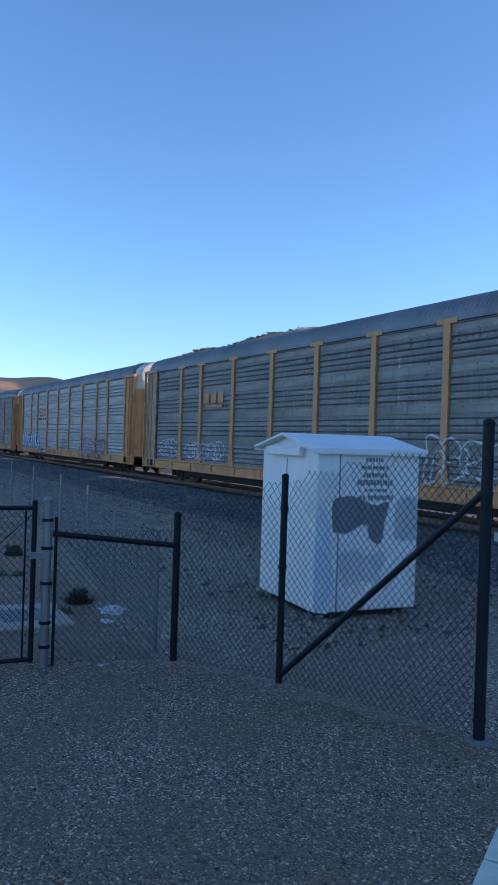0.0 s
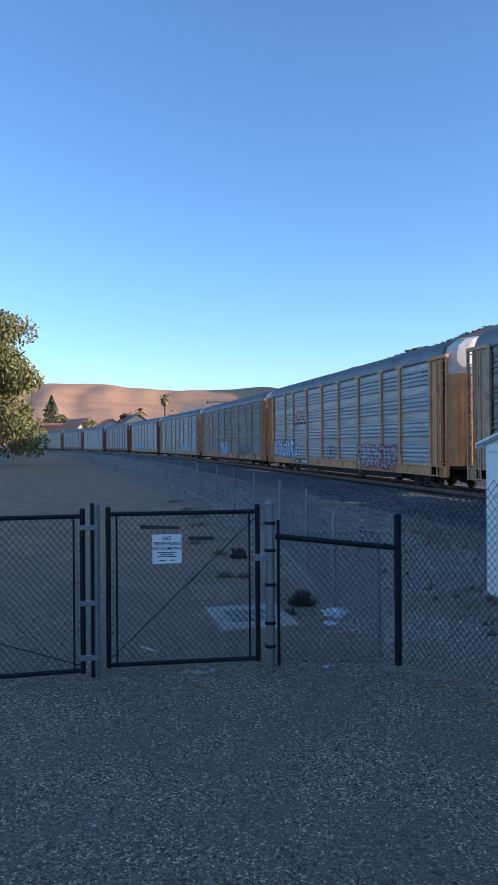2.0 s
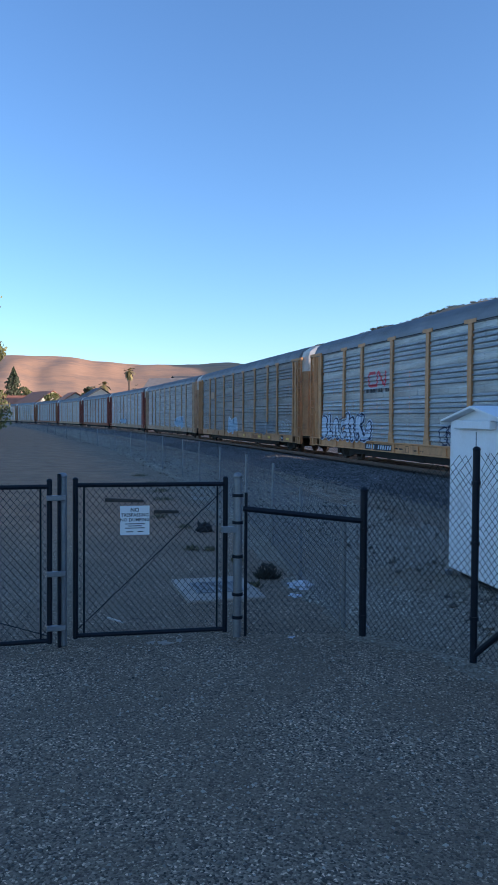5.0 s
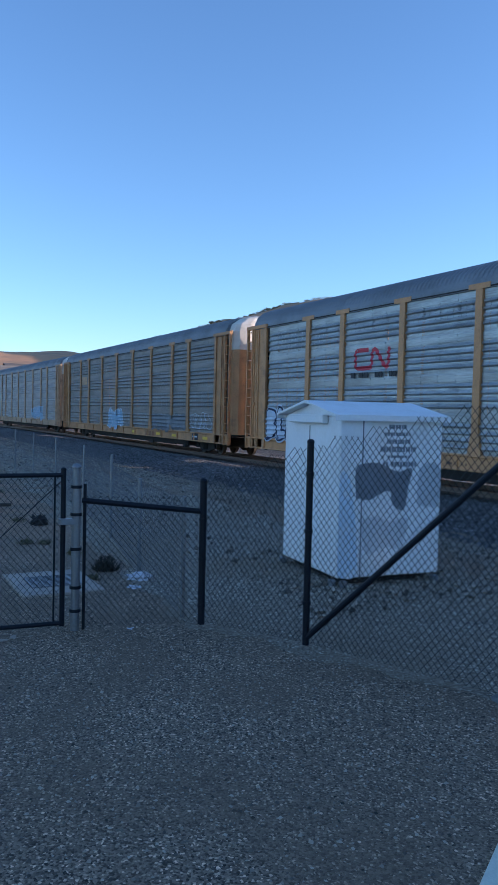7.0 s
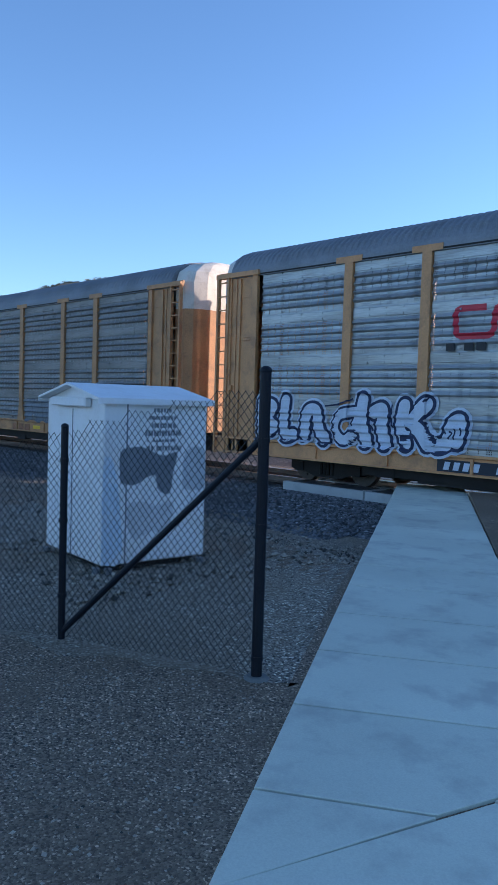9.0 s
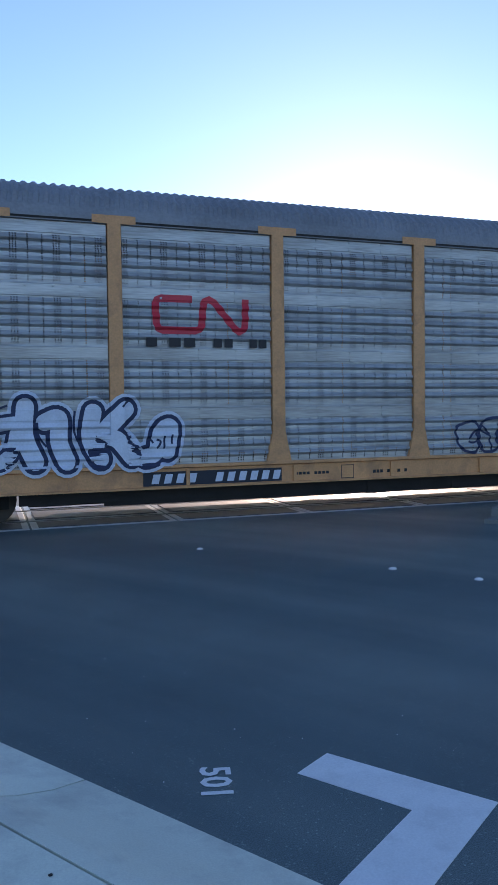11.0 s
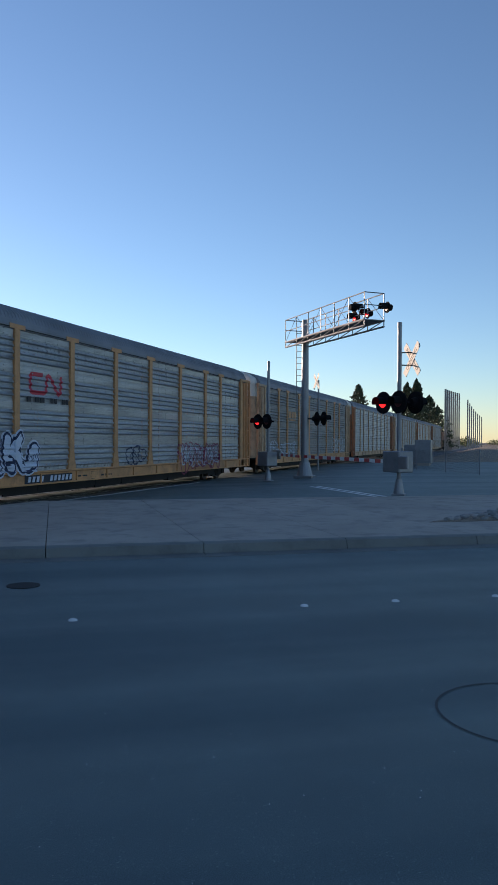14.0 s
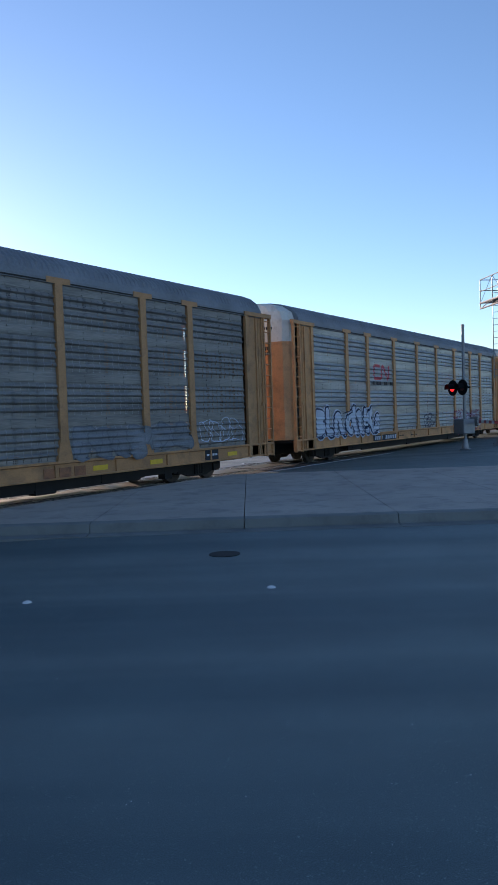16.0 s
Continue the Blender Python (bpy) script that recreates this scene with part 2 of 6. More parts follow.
M_ASPHALT = asphalt_mat("asphalt")
M_CONC = mat("pale_concrete", (0.66, 0.68, 0.56), 0.82, 0, 0.14, 0.9, 120, 0.2, 0.002, dirt=(0.42, 0.42, 0.37), dirt_amt=0.6, rand=0.05)
M_CONC2 = mat("worn_concrete", (0.385, 0.33, 0.275), 0.85, 0, 0.16, 0.8, 90, 0.25, 0.002, dirt=(0.15, 0.145, 0.14), dirt_amt=0.5, rand=0.05)
M_WHITEPAINT = mat("road_paint", (0.72, 0.72, 0.7), 0.6, 0, 0.12, 3, 90, 0.2, 0.002, dirt=(0.4, 0.4, 0.4), dirt_amt=0.25)
M_SILVER = panel_mat("galvanised_sheet", (0.375, 0.385, 0.38), (0.2, 0.195, 0.185), 0.7, 0.4, 0.4)
M_BACKP = mat("plain_galvanised_sheet", (0.37, 0.38, 0.39), 0.5, 0.4, 0.3, 0.7, 9, 0.06)
M_GREYP = panel_mat("dirty_galvanised_sheet", (0.25, 0.238, 0.222), (0.13, 0.125, 0.12), 0.7, 0.55, 0.45)
M_TANP = panel_mat("dusty_galvanised_sheet", (0.36, 0.35, 0.335), (0.22, 0.20, 0.18), 0.6, 0.5, 0.45)
M_MUSTARD = mat("mustard_car_paint", (0.60, 0.29, 0.12), 0.6, 0, 0.22, 1.0, 30, 0.1, dirt=(0.26, 0.13, 0.07), dirt_amt=0.5)
M_BEIGE = mat("faded_beige_car_paint", (0.50, 0.32, 0.19), 0.65, 0, 0.25, 1.0, 30, 0.1, dirt=(0.15, 0.11, 0.08), dirt_amt=0.6)
M_OCHRE = mat("weathered_ochre_paint", (0.47, 0.235, 0.10), 0.62, 0, 0.26, 1.0, 30, 0.1, dirt=(0.20, 0.11, 0.065), dirt_amt=0.55)
M_RUST = mat("rusty_brown_paint", (0.34, 0.14, 0.065), 0.7, 0, 0.3, 1.2, 30, 0.15, dirt=(0.10, 0.06, 0.04), dirt_amt=0.6)
M_RED = mat("dull_red_paint", (0.26, 0.06, 0.04), 0.65, 0, 0.3, 1.2, 30, 0.15, dirt=(0.12, 0.05, 0.04), dirt_amt=0.5)
M_ROOF = mat("weathered_zinc_roof", (0.21, 0.22, 0.235), 0.6, 0.2, 0.22, 0.7, 20, 0.08, dirt=(0.13, 0.13, 0.132), dirt_amt=0.4)
# underframe grime; also colours the painted shade strip below the car eaves
M_UNDER = mat("grimy_underframe_and_eave_shade", (0.014, 0.012, 0.011), 0.8, 0, 0.4, 2, 40, 0.2)
M_WHEEL = mat("worn_wheel_steel", (0.08, 0.065, 0.055), 0.6, 0.5, 0.3, 4, 60, 0.1)
M_CARWHITE = mat("dusty_white_paint", (0.66, 0.62, 0.55), 0.6, 0, 0.12, 1.5, 30, 0.05, dirt=(0.4, 0.33, 0.24), dirt_amt=0.4)
M_BLACK = mat("black_vinyl_coat", (0.006, 0.009, 0.016), 0.5, 0, 0.3, 5, 80, 0.05, spec=0.25)
M_GALV = mat("galvanised_pipe", (0.24, 0.25, 0.265), 0.45, 0.6, 0.15, 6, 60, 0.05)
M_KERB = mat("dirty_kerb_concrete", (0.19, 0.195, 0.18), 0.85, 0, 0.2, 0.8, 90, 0.25, 0.002, dirt=(0.10, 0.10, 0.098), dirt_amt=0.5)
M_BUCK = mat("weathered_sign_face", (0.52, 0.49, 0.43), 0.6, 0, 0.1, 4, 40, 0)
M_WIRE = mat("dark_wire", (0.014, 0.015, 0.017), 0.6, 0.0, 0.2, 8, 80, 0)
M_GWIRE = mat("grey_wire", (0.16, 0.165, 0.17), 0.5, 0.4, 0.2, 8, 80, 0)
M_BOX = mat("white_cabinet_paint", (0.78, 0.79, 0.8), 0.5, 0, 0.05, 1.5, 30, 0.04, dirt=(0.66, 0.64, 0.6), dirt_amt=0.4)
M_PATCH = mat("grey_overpaint", (0.17, 0.19, 0.22), 0.6, 0, 0.15, 5, 50, 0.05)
M_PATCH2 = mat("pale_grey_overpaint", (0.56, 0.58, 0.61), 0.6, 0, 0.1, 4, 50, 0.05)
M_SIGN = mat("white_sign_enamel", (0.8, 0.81, 0.8), 0.4, 0, 0.04, 4, 40, 0)
M_INK = mat("black_lettering", (0.015, 0.015, 0.018), 0.6, 0, 0.1, 4, 40, 0)
M_NAVY = mat("dark_navy_board", (0.012, 0.016, 0.028), 0.6, 0, 0.2, 4, 40, 0)
M_LOGO = mat("red_vinyl", (0.55, 0.025, 0.045), 0.5, 0, 0.12, 3, 40, 0)
M_SPRAYW = mat("white_spray", (0.55, 0.60, 0.68), 0.7, 0, 0.14, 3, 30, 0)
M_SPRAYB = mat("navy_spray", (0.02, 0.03, 0.075), 0.7, 0, 0.2, 3, 30, 0)
M_SPRAYR = mat("crimson_spray", (0.26, 0.05, 0.09), 0.7, 0, 0.2, 3, 30, 0)
M_FAINT = mat("faded_grey_spray", (0.19, 0.2, 0.215), 0.7, 0, 0.3, 2, 30, 0)
M_FAINTD = mat("faded_dark_spray", (0.15, 0.16, 0.175), 0.7, 0, 0.3, 2, 30, 0)
M_SPRAYC = mat("pale_blue_spray", (0.28, 0.42, 0.55), 0.7, 0, 0.2, 3, 30, 0)
M_REFLY = mat("yellow_reflector", (0.75, 0.48, 0.03), 0.35, 0, 0.1, 8, 40, 0)
M_RAIL = mat("rail_steel", (0.16, 0.12, 0.10), 0.5, 0.6, 0.2, 3, 40, 0.1)
M_RAILTOP = mat("polished_rail_head", (0.62, 0.62, 0.64), 0.22, 1.0, 0.08, 3, 40, 0)
M_TIE = mat("creosoted_timber", (0.06, 0.045, 0.035), 0.85, 0, 0.3, 2, 40, 0.3)
M_MAST = mat("brushed_aluminium_mast", (0.25, 0.255, 0.265), 0.45, 0.6, 0.12, 2, 40, 0.05)
M_HOOD = mat("black_signal_hood", (0.012, 0.012, 0.013), 0.85, 0, 0.2, 4, 40, 0, spec=0.08)
M_ARMRED = mat("red_gate_band", (0.5, 0.03, 0.035), 0.4, 0, 0.1, 4, 40, 0)
M_ARMWHITE = mat("white_gate_band", (0.75, 0.75, 0.75), 0.4, 0, 0.06, 4, 40, 0)
# here the dirt colour paints the shaded patches of the slopes into the grass
M_HILL = mat("dry_grass_hill_with_shade", (0.58, 0.33, 0.19), 0.95, 0, 0.13, 0.004, 0.06, 0.0, dirt=(0.27, 0.20, 0.155), dirt_amt=0.6, spec=0.1)
M_LEAF = mat("tree_leaves", (0.15, 0.145, 0.04), 0.6, 0, 0.3, 0.5, 6, 0, island=0.45)
M_LEAFD = mat("dark_conifer_needles", (0.055, 0.07, 0.03), 0.7, 0, 0.3, 0.5, 6, 0, island=0.4)
M_PALM = mat("palm_fronds", (0.24, 0.19, 0.07), 0.6, 0, 0.3, 0.5, 6, 0, island=0.3)
M_OAK = mat("hillside_oaks", (0.17, 0.135, 0.085), 0.9, 0, 0.2, 0.5, 6, 0, island=0.25)
M_BARK = mat("brown_bark", (0.11, 0.08, 0.055), 0.9, 0, 0.3, 2, 20, 0.3)
M_HOUSE = mat("cream_stucco", (0.62, 0.56, 0.46), 0.85, 0, 0.08, 0.5, 20, 0.1)
M_TILE = mat("terracotta_roof", (0.52, 0.19, 0.10), 0.8, 0, 0.25, 0.8, 10, 0.2)
M_SLATE = mat("dark_roof", (0.09, 0.085, 0.085), 0.8, 0, 0.25, 0.8, 10, 0.2)
M_SHINGLE = mat("tan_shingle_roof", (0.42, 0.31, 0.23), 0.85, 0, 0.2, 0.8, 10, 0.2)
M_GLASS = mat("dark_window_glass", (0.03, 0.035, 0.04), 0.08, 0, 0.05, 1, 10, 0)
M_STEELPOST = mat("bare_steel_pile", (0.5, 0.44, 0.38), 0.6, 0.3, 0.2, 0.6, 8, 0.05)
M_STONE = mat("river_cobble", (0.27, 0.26, 0.245), 0.8, 0, 0.2, 2, 40, 0.2, island=0.3)
M_TRASH = mat("white_plastic_bag", (0.55, 0.56, 0.6), 0.5, 0, 0.1, 6, 40, 0)
M_DRYWEED = mat("dry_weeds", (0.13, 0.115, 0.065), 0.9, 0, 0.3, 6, 40, 0, island=0.4)
M_DARKBAG = mat("dark_weeds", (0.03, 0.03, 0.022), 0.9, 0, 0.3, 6, 40, 0, island=0.3)


def glow(name, col, strength):
    m = bpy.data.materials.new(name)
    m.use_nodes = True
    b = m.node_tree.nodes["Principled BSDF"]
    b.inputs["Base Color"].default_value = (*col, 1)
    b.inputs["Emission Color"].default_value = (*col, 1)
    b.inputs["Emission Strength"].default_value = strength
    return m


M_REDLIGHT = glow("lit_red_lens", (1.0, 0.02, 0.02), 1.6)


# ---- mesh helpers ----
def bm_box(bm, x0, x1, y0, y1, z0, z1, m=None):
    v = [bm.verts.new((x, y, z)) for x in (x0, x1) for y in (y0, y1) for z in (z0, z1)]
    if m is not None:
        for q in v:
            q.co = m @ q.co
    for f in ((0, 1, 3, 2), (4, 6, 7, 5), (0, 4, 5, 1), (2, 3, 7, 6), (0, 2, 6, 4), (1, 5, 7, 3)):
        bm.faces.new([v[i] for i in f])
    return v


def bm_tube(bm, pts, r, n=8, cap=True):
    pts = [Vector(p) for p in pts]
    rings = []
    for i, p in enumerate(pts):
        a, b = pts[max(i - 1, 0)], pts[min(i + 1, len(pts) - 1)]
        d = (b - a).normalized()
        u = d.cross(Vector((0, 0, 1)) if abs(d.z) < 0.9 else Vector((1, 0, 0))).normalized()
        w = d.cross(u)
        rr = r[i] if isinstance(r, (list, tuple)) else r
        rings.append([bm.verts.new(p + (u * math.cos(k * 2 * math.pi / n) + w * math.sin(k * 2 * math.pi / n)) * rr) for k in range(n)])
    for a, b in zip(rings, rings[1:]):
        for k in range(n):
            bm.faces.new((a[k], a[(k + 1) % n], b[(k + 1) % n], b[k]))
    if cap:
        bm.faces.new(rings[0][::-1])
        bm.faces.new(rings[-1])


def bm_prism(bm, poly, z0, z1, m=None):
    """A polygon in x, y, pulled up from z0 to z1."""
    lo = [bm.verts.new((x, y, z0)) for x, y in poly]
    hi = [bm.verts.new((x, y, z1)) for x, y in poly]
    n = len(poly)
    bm.faces.new(lo[::-1])
    bm.faces.new(hi)
    for k in range(n):
        bm.faces.new((lo[k], lo[(k + 1) % n], hi[(k + 1) % n], hi[k]))
    if m is not None:
        for q in lo + hi:
            q.co = m @ q.co


def finish(bm, material, name, smooth=False, bevel=0.0):
    if bevel:
        bmesh.ops.bevel(bm, geom=bm.edges[:], offset=bevel, segments=1, affect="EDGES", clamp_overlap=True)
    bmesh.ops.recalc_face_normals(bm, faces=bm.faces[:])
    me = bpy.data.meshes.new(name)
    bm.to_mesh(me)
    bm.free()
    me.materials.append(material)
    if smooth:
        me.polygons.foreach_set("use_smooth", [True] * len(me.polygons))
    return me


def part(name, bm, material, parent, label="", smooth=False, bevel=0.0):
    me = bm if isinstance(bm, bpy.types.Mesh) else finish(bm, material, name, smooth, bevel)
    ob = new(name, me)
    ob.parent = parent
    return tagged(ob, label)


def thing(name, label, category, group="", kind="", at=None):
    ob = new(name)
    ob.empty_display_size = 0.2
    if at is not None:
        ob.matrix_world = at
    return tagged(ob, label, category, group, kind)


def solid(name, bm, material, label, category, group="", kind="", smooth=False, bevel=0.0):
    return tagged(new(name, finish(bm, material, name, smooth, bevel)), label, category, group, kind)


def text_mesh(body, size, name, align="CENTER", extrude=0.0):
    cu = bpy.data.curves.new(name, "FONT")
    cu.body, cu.size, cu.align_x, cu.align_y, cu.extrude = body, size, align, "CENTER", extrude
    cu.resolution_u = 2
    cu.offset = size * 0.02
    ob = bpy.data.objects.new(name, cu)
    scene.collection.objects.link(ob)
    me = bpy.data.meshes.new_from_object(ob.evaluated_get(bpy.context.evaluated_depsgraph_get()))
    bpy.data.objects.remove(ob)
    return me


# ---- plan ----
KX, KY = 0.39, 4.19                       # a point on the near edge of the asphalt
UX, UY, DX, DY = 0.541, -0.841, 0.841, 0.541


def road(u, d):
    """Plan coordinates along (u) and across (d) the road."""
    return KX + u * UX + d * DX, KY + u * UY + d * DY


ROAD = Matrix(((UX, DX, 0, KX), (UY, DY, 0, KY), (0, 0, 1, 0), (0, 0, 0, 1)))
RAIL_Z, TRACK_Y = -0.26, 15.0
BODY_Z, LIFT = -0.15, 0.11                # height of the car bodies, and of that over the rails
CURVE_X, CURVE_R, CURVE_L = -55.0, 800.0, 160.0


def track(s):
    """Place and heading of the track's middle at s metres along it (s is x on the straight)."""
    if s >= CURVE_X:
        return s, TRACK_Y, 0.0
    d = CURVE_X - s
    a = min(d, CURVE_L) / CURVE_R
    x, y = CURVE_X - CURVE_R * math.sin(a), TRACK_Y - CURVE_R * (1 - math.cos(a))
    if d > CURVE_L:
        x, y = x - (d - CURVE_L) * math.cos(a), y - (d - CURVE_L) * math.sin(a)
    return x, y, math.degrees(a)


def step(a, b, v):
    k = min(1, max(0, (v - a) / (b - a)))
    return k * k * (3 - 2 * k)


def ground_z(x, y):
    d = (x - KX) * DX + (y - KY) * DY
    ty = track(x)[1] if x < CURVE_X else TRACK_Y
    off = ty - y                              # distance this side of the track's middle
    z = -0.75 * step(9.5, 4.6, abs(off)) if abs(off) < 9.5 else 0.0
    if y > ty:
        z = -0.75 * step(9.5, 4.6, abs(off))
    z += 0.012 * noise.noise((x * 0.9, y * 0.9, 0))
    r = step(-0.66, -0.46, d) * (1 - step(60, 61, d))
    return z * (1 - r) + r * min(z, -0.55)


def sheet():
    def ticks(spans):
        out = []
        for a, b, n in spans:
            out += [a + (b - a) * i / n for i in range(n)]
        return out + [spans[-1][1]]
    xs = ticks([(-3500, -600, 8), (-600, -100, 25), (-100, -14, 86), (-14, 12, 130), (12, 60, 48), (60, 600, 20), (600, 3500, 8)])
    ys = ticks([(-3000, -300, 8), (-300, -40, 20), (-40, -3, 37), (-3, 12, 75), (12, 30, 36), (30, 100, 35), (100, 600, 16), (600, 3000, 8)])
    verts = [(x, y, ground_z(x, y)) for y in ys for x in xs]
    nx = len(xs)
    faces = [(j * nx + i, j * nx + i + 1, (j + 1) * nx + i + 1, (j + 1) * nx + i) for j in range(len(ys) - 1) for i in range(nx - 1)]
    me = bpy.data.meshes.new("ground")
    me.from_pydata(verts, [], faces)
    me.materials.append(M_GROUND)
    me.polygons.foreach_set("use_smooth", [True] * len(me.polygons))
    return tagged(new("ground", me), "dark grey fine gravel and packed dirt ground", "ground", kind="structure")


sheet()

# asphalt of both carriageways, level with the rails
def road_z(x, y):
    return -0.15 - 0.11 * step(7.0, 2.0, abs(y - TRACK_Y))


us = [-60 + 5 * k for k in range(6)] + [-30 + k for k in range(60)] + [30 + 10 * k for k in range(10)]
ds = [1.5 * k for k in range(41)]
verts = [(*road(u, d), road_z(*road(u, d))) for u in us for d in ds]
nd = len(ds)
faces = [(i * nd + j, (i + 1) * nd + j, (i + 1) * nd + j + 1, i * nd + j + 1) for i in range(len(us) - 1) for j in range(nd - 1)]
me = bpy.data.meshes.new("road")
me.from_pydata(verts, [], faces)
me.materials.append(M_ASPHALT)
me.polygons.foreach_set("use_smooth", [True] * len(me.polygons))
tagged(new("road", me), "dark worn asphalt road over the level crossing", "road", kind="structure")


def strip(name, fn, s0, s1, ds, profile, material, label, category, kind="structure", smooth=False):
    """Pulls a profile of (offset to the track's far side, z) along the track."""
    n = int((s1 - s0) / ds)
    verts, faces = [], []
    k = len(profile)
    for i in range(n + 1):
        x, y, h = fn(s0 + (s1 - s0) * i / n)
        c, s_ = math.cos(radians(h)), math.sin(radians(h))
        verts += [(x - o * s_, y + o * c, z) for o, z in profile]
    for i in range(n):
        for j in range(k - 1):
            a = i * k + j
            faces.append((a, a + k, a + k + 1, a + 1))
    me = bpy.data.meshes.new(name)
    me.from_pydata(verts, [], faces)
    me.materials.append(material)
    if smooth:
        me.polygons.foreach_set("use_smooth", [True] * len(me.polygons))
    return tagged(new(name, me), label, category, kind=kind)

# ---- track ----
strip("ballast", track, -460, 460, 2.0, [(-4.6, -0.85), (-2.6, RAIL_Z - 0.20), (-1.4, RAIL_Z - 0.18), (1.4, RAIL_Z - 0.18), (2.6, RAIL_Z - 0.2), (4.6, -0.85)], M_BALLAST, "dark crushed stone ballast bed under the track", "ballast")
for o in (-0.7525, 0.7525):
    strip("rail", track, -460, 460, 2.0, [(o - 0.07, RAIL_Z - 0.17), (o - 0.07, RAIL_Z - 0.16), (o - 0.01, RAIL_Z - 0.14), (o - 0.01, RAIL_Z - 0.04), (o - 0.036, RAIL_Z - 0.03), (o - 0.036, RAIL_Z - 0.003), (o + 0.036, RAIL_Z - 0.003), (o + 0.036, RAIL_Z - 0.03), (o + 0.01, RAIL_Z - 0.04), (o + 0.01, RAIL_Z - 0.14), (o + 0.07, RAIL_Z - 0.16), (o + 0.07, RAIL_Z - 0.17)], M_RAIL, "brown steel rail with a polished head", "rail")
    strip("rail_head", track, -460, 460, 2.0, [(o - 0.03, RAIL_Z), (o + 0.03, RAIL_Z)], M_RAILTOP, "polished running surface of the rail", "rail")

bm = bmesh.new()
rng = random.Random(4)
s = -120.0
while s < 140:
    x, y, h = track(s)
    if not -10 < s < 45:
        bm_box(bm, -0.115, 0.115, -1.3, 1.3, -0.17, 0.0, pose(x, y + rng.uniform(-0.04, 0.04), RAIL_Z - 0.165, 0, 0, h + rng.uniform(-1, 1)))
    s += 0.52
solid("sleepers", bm, M_TIE, "dark creosoted timber sleepers in the ballast", "sleepers", kind="stuff")

# concrete panels of the level crossing, and of the footway over the track
M_XING = mat("crossing_concrete", (0.42, 0.42, 0.40), 0.4, 0, 0.15, 0.9, 120, 0.1, 0.002, dirt=(0.28, 0.278, 0.27), dirt_amt=0.5, rand=0.08)
M_PAD = mat("dark_crossing_pad", (0.05, 0.052, 0.055), 0.5, 0, 0.25, 1, 90, 0.3)
crossing = thing("level_crossing", "pale concrete crossing panels between and beside the rails", "level crossing", kind="structure")


def crossing_panels(x0, x1, w):
    x = x0
    while x < x1:
        for a, b in ((-1.7, -0.83), (-0.67, 0.67), (0.83, 1.7)):
            bm = bmesh.new()
            bm_box(bm, x + 0.015, x + w - 0.015, TRACK_Y + a, TRACK_Y + b, RAIL_Z - 0.3, RAIL_Z + 0.002 + (0.004 if a > -1 else 0.008))
            pn = part("panel", bm, M_XING, crossing, bevel=0.012)
            bm = bmesh.new()
            bm_box(bm, x + 0.13, x + w - 0.13, TRACK_Y + a + 0.1, TRACK_Y + b - 0.1, RAIL_Z - 0.02, RAIL_Z + 0.018)
            part("rubber_pad", bm, M_PAD, pn, "dark worn rubber pad")
        x += w


crossing_panels(-6.5, 31, 2.44)
crossing_panels(-12.5, -7.62, 2.44)

# ---- kerbs, footways ----
gutter = thing("kerb_near", "pale concrete kerb and gutter along the asphalt", "kerb", kind="structure")


def kerb_piece(u0, u1, raised):
    prof = [(-0.45, -0.3), (-0.45, 0.02), (-0.32, 0.02), (-0.29, 0.0), (-0.27, -0.125), (-0.2, -0.13), (0.19, -0.143), (0.19, -0.3)] if raised else \
           [(-0.45, -0.3), (-0.45, 0.02), (-0.35, 0.0), (-0.2, -0.06), (0.0, -0.115), (0.19, -0.143), (0.19, -0.3)]
    bm = bmesh.new()
    a = [bm.verts.new((*road(u0 + 0.006, d), z)) for d, z in prof]
    b = [bm.verts.new((*road(u1 - 0.006, d), z)) for d, z in prof]
    n = len(prof)
    for k in range(n):
        bm.faces.new((a[k], a[(k + 1) % n], b[(k + 1) % n], b[k]))
    bm.faces.new(a)
    bm.faces.new(b[::-1])
    part("kerb_stone", bm, M_CONC, gutter)


for u in range(-4, 0):
    kerb_piece(-1.1 + u * 2.2, -1.1 + (u + 1) * 2.2, True)
kerb_piece(-1.1, 0.0, False)
for u in range(8):
    kerb_piece(u * 1.5, u * 1.5 + 1.5, False)

walkway = thing("pavement", "pale concrete pavement slabs with dark joints", "pavement", kind="structure")


def slab(poly, z=0.02):
    bm = bmesh.new()
    cx, cy = sum(p[0] for p in poly) / len(poly), sum(p[1] for p in poly) / len(poly)
    bm_prism(bm, [road(u + 0.01 * (1 if u < cx else -1), d + 0.01 * (1 if d < cy else -1)) for u, d in poly], -0.12, z)
    part("slab", bm, M_CONC, walkway, bevel=0.003)


bm = bmesh.new()
bm_prism(bm, [road(-1.62, -0.455), road(-0.45, -1.74), road(-12, -1.74), road(-12, -0.455)], -0.2, 0.004)
solid("dirt_wedge", bm, M_GROUND, "dark packed dirt between the pavement and the kerb", "dirt", kind="structure")
slab([(0.0, -0.45), (0.0, -2.21), (-1.59, -0.45)])
slab([(0.0, -0.45), (1.5, -0.45), (1.5, -3.18), (0.87, -3.18), (0.0, -2.21)])
for k in range(1, 8):
    slab([(1.5 * k, -0.45), (1.5 * k + 1.5, -0.45), (1.5 * k + 1.5, -3.18), (1.5 * k, -3.18)])
slab([(0.87, -3.18), (0.18, -3.18), (0.18, -2.42)])
slab([(0.18, -3.18), (0.18, -2.42), (-0.42, -1.75), (-0.75, -1.75), (-0.75, -3.18)])
for k in range(14):
    u = -0.75 - 0.93 * k
    slab([(u, -3.18), (u, -1.75), (u - 0.93, -1.75), (u - 0.93, -3.18)], 0.02 - (0.012 * max(0, k - 4)))

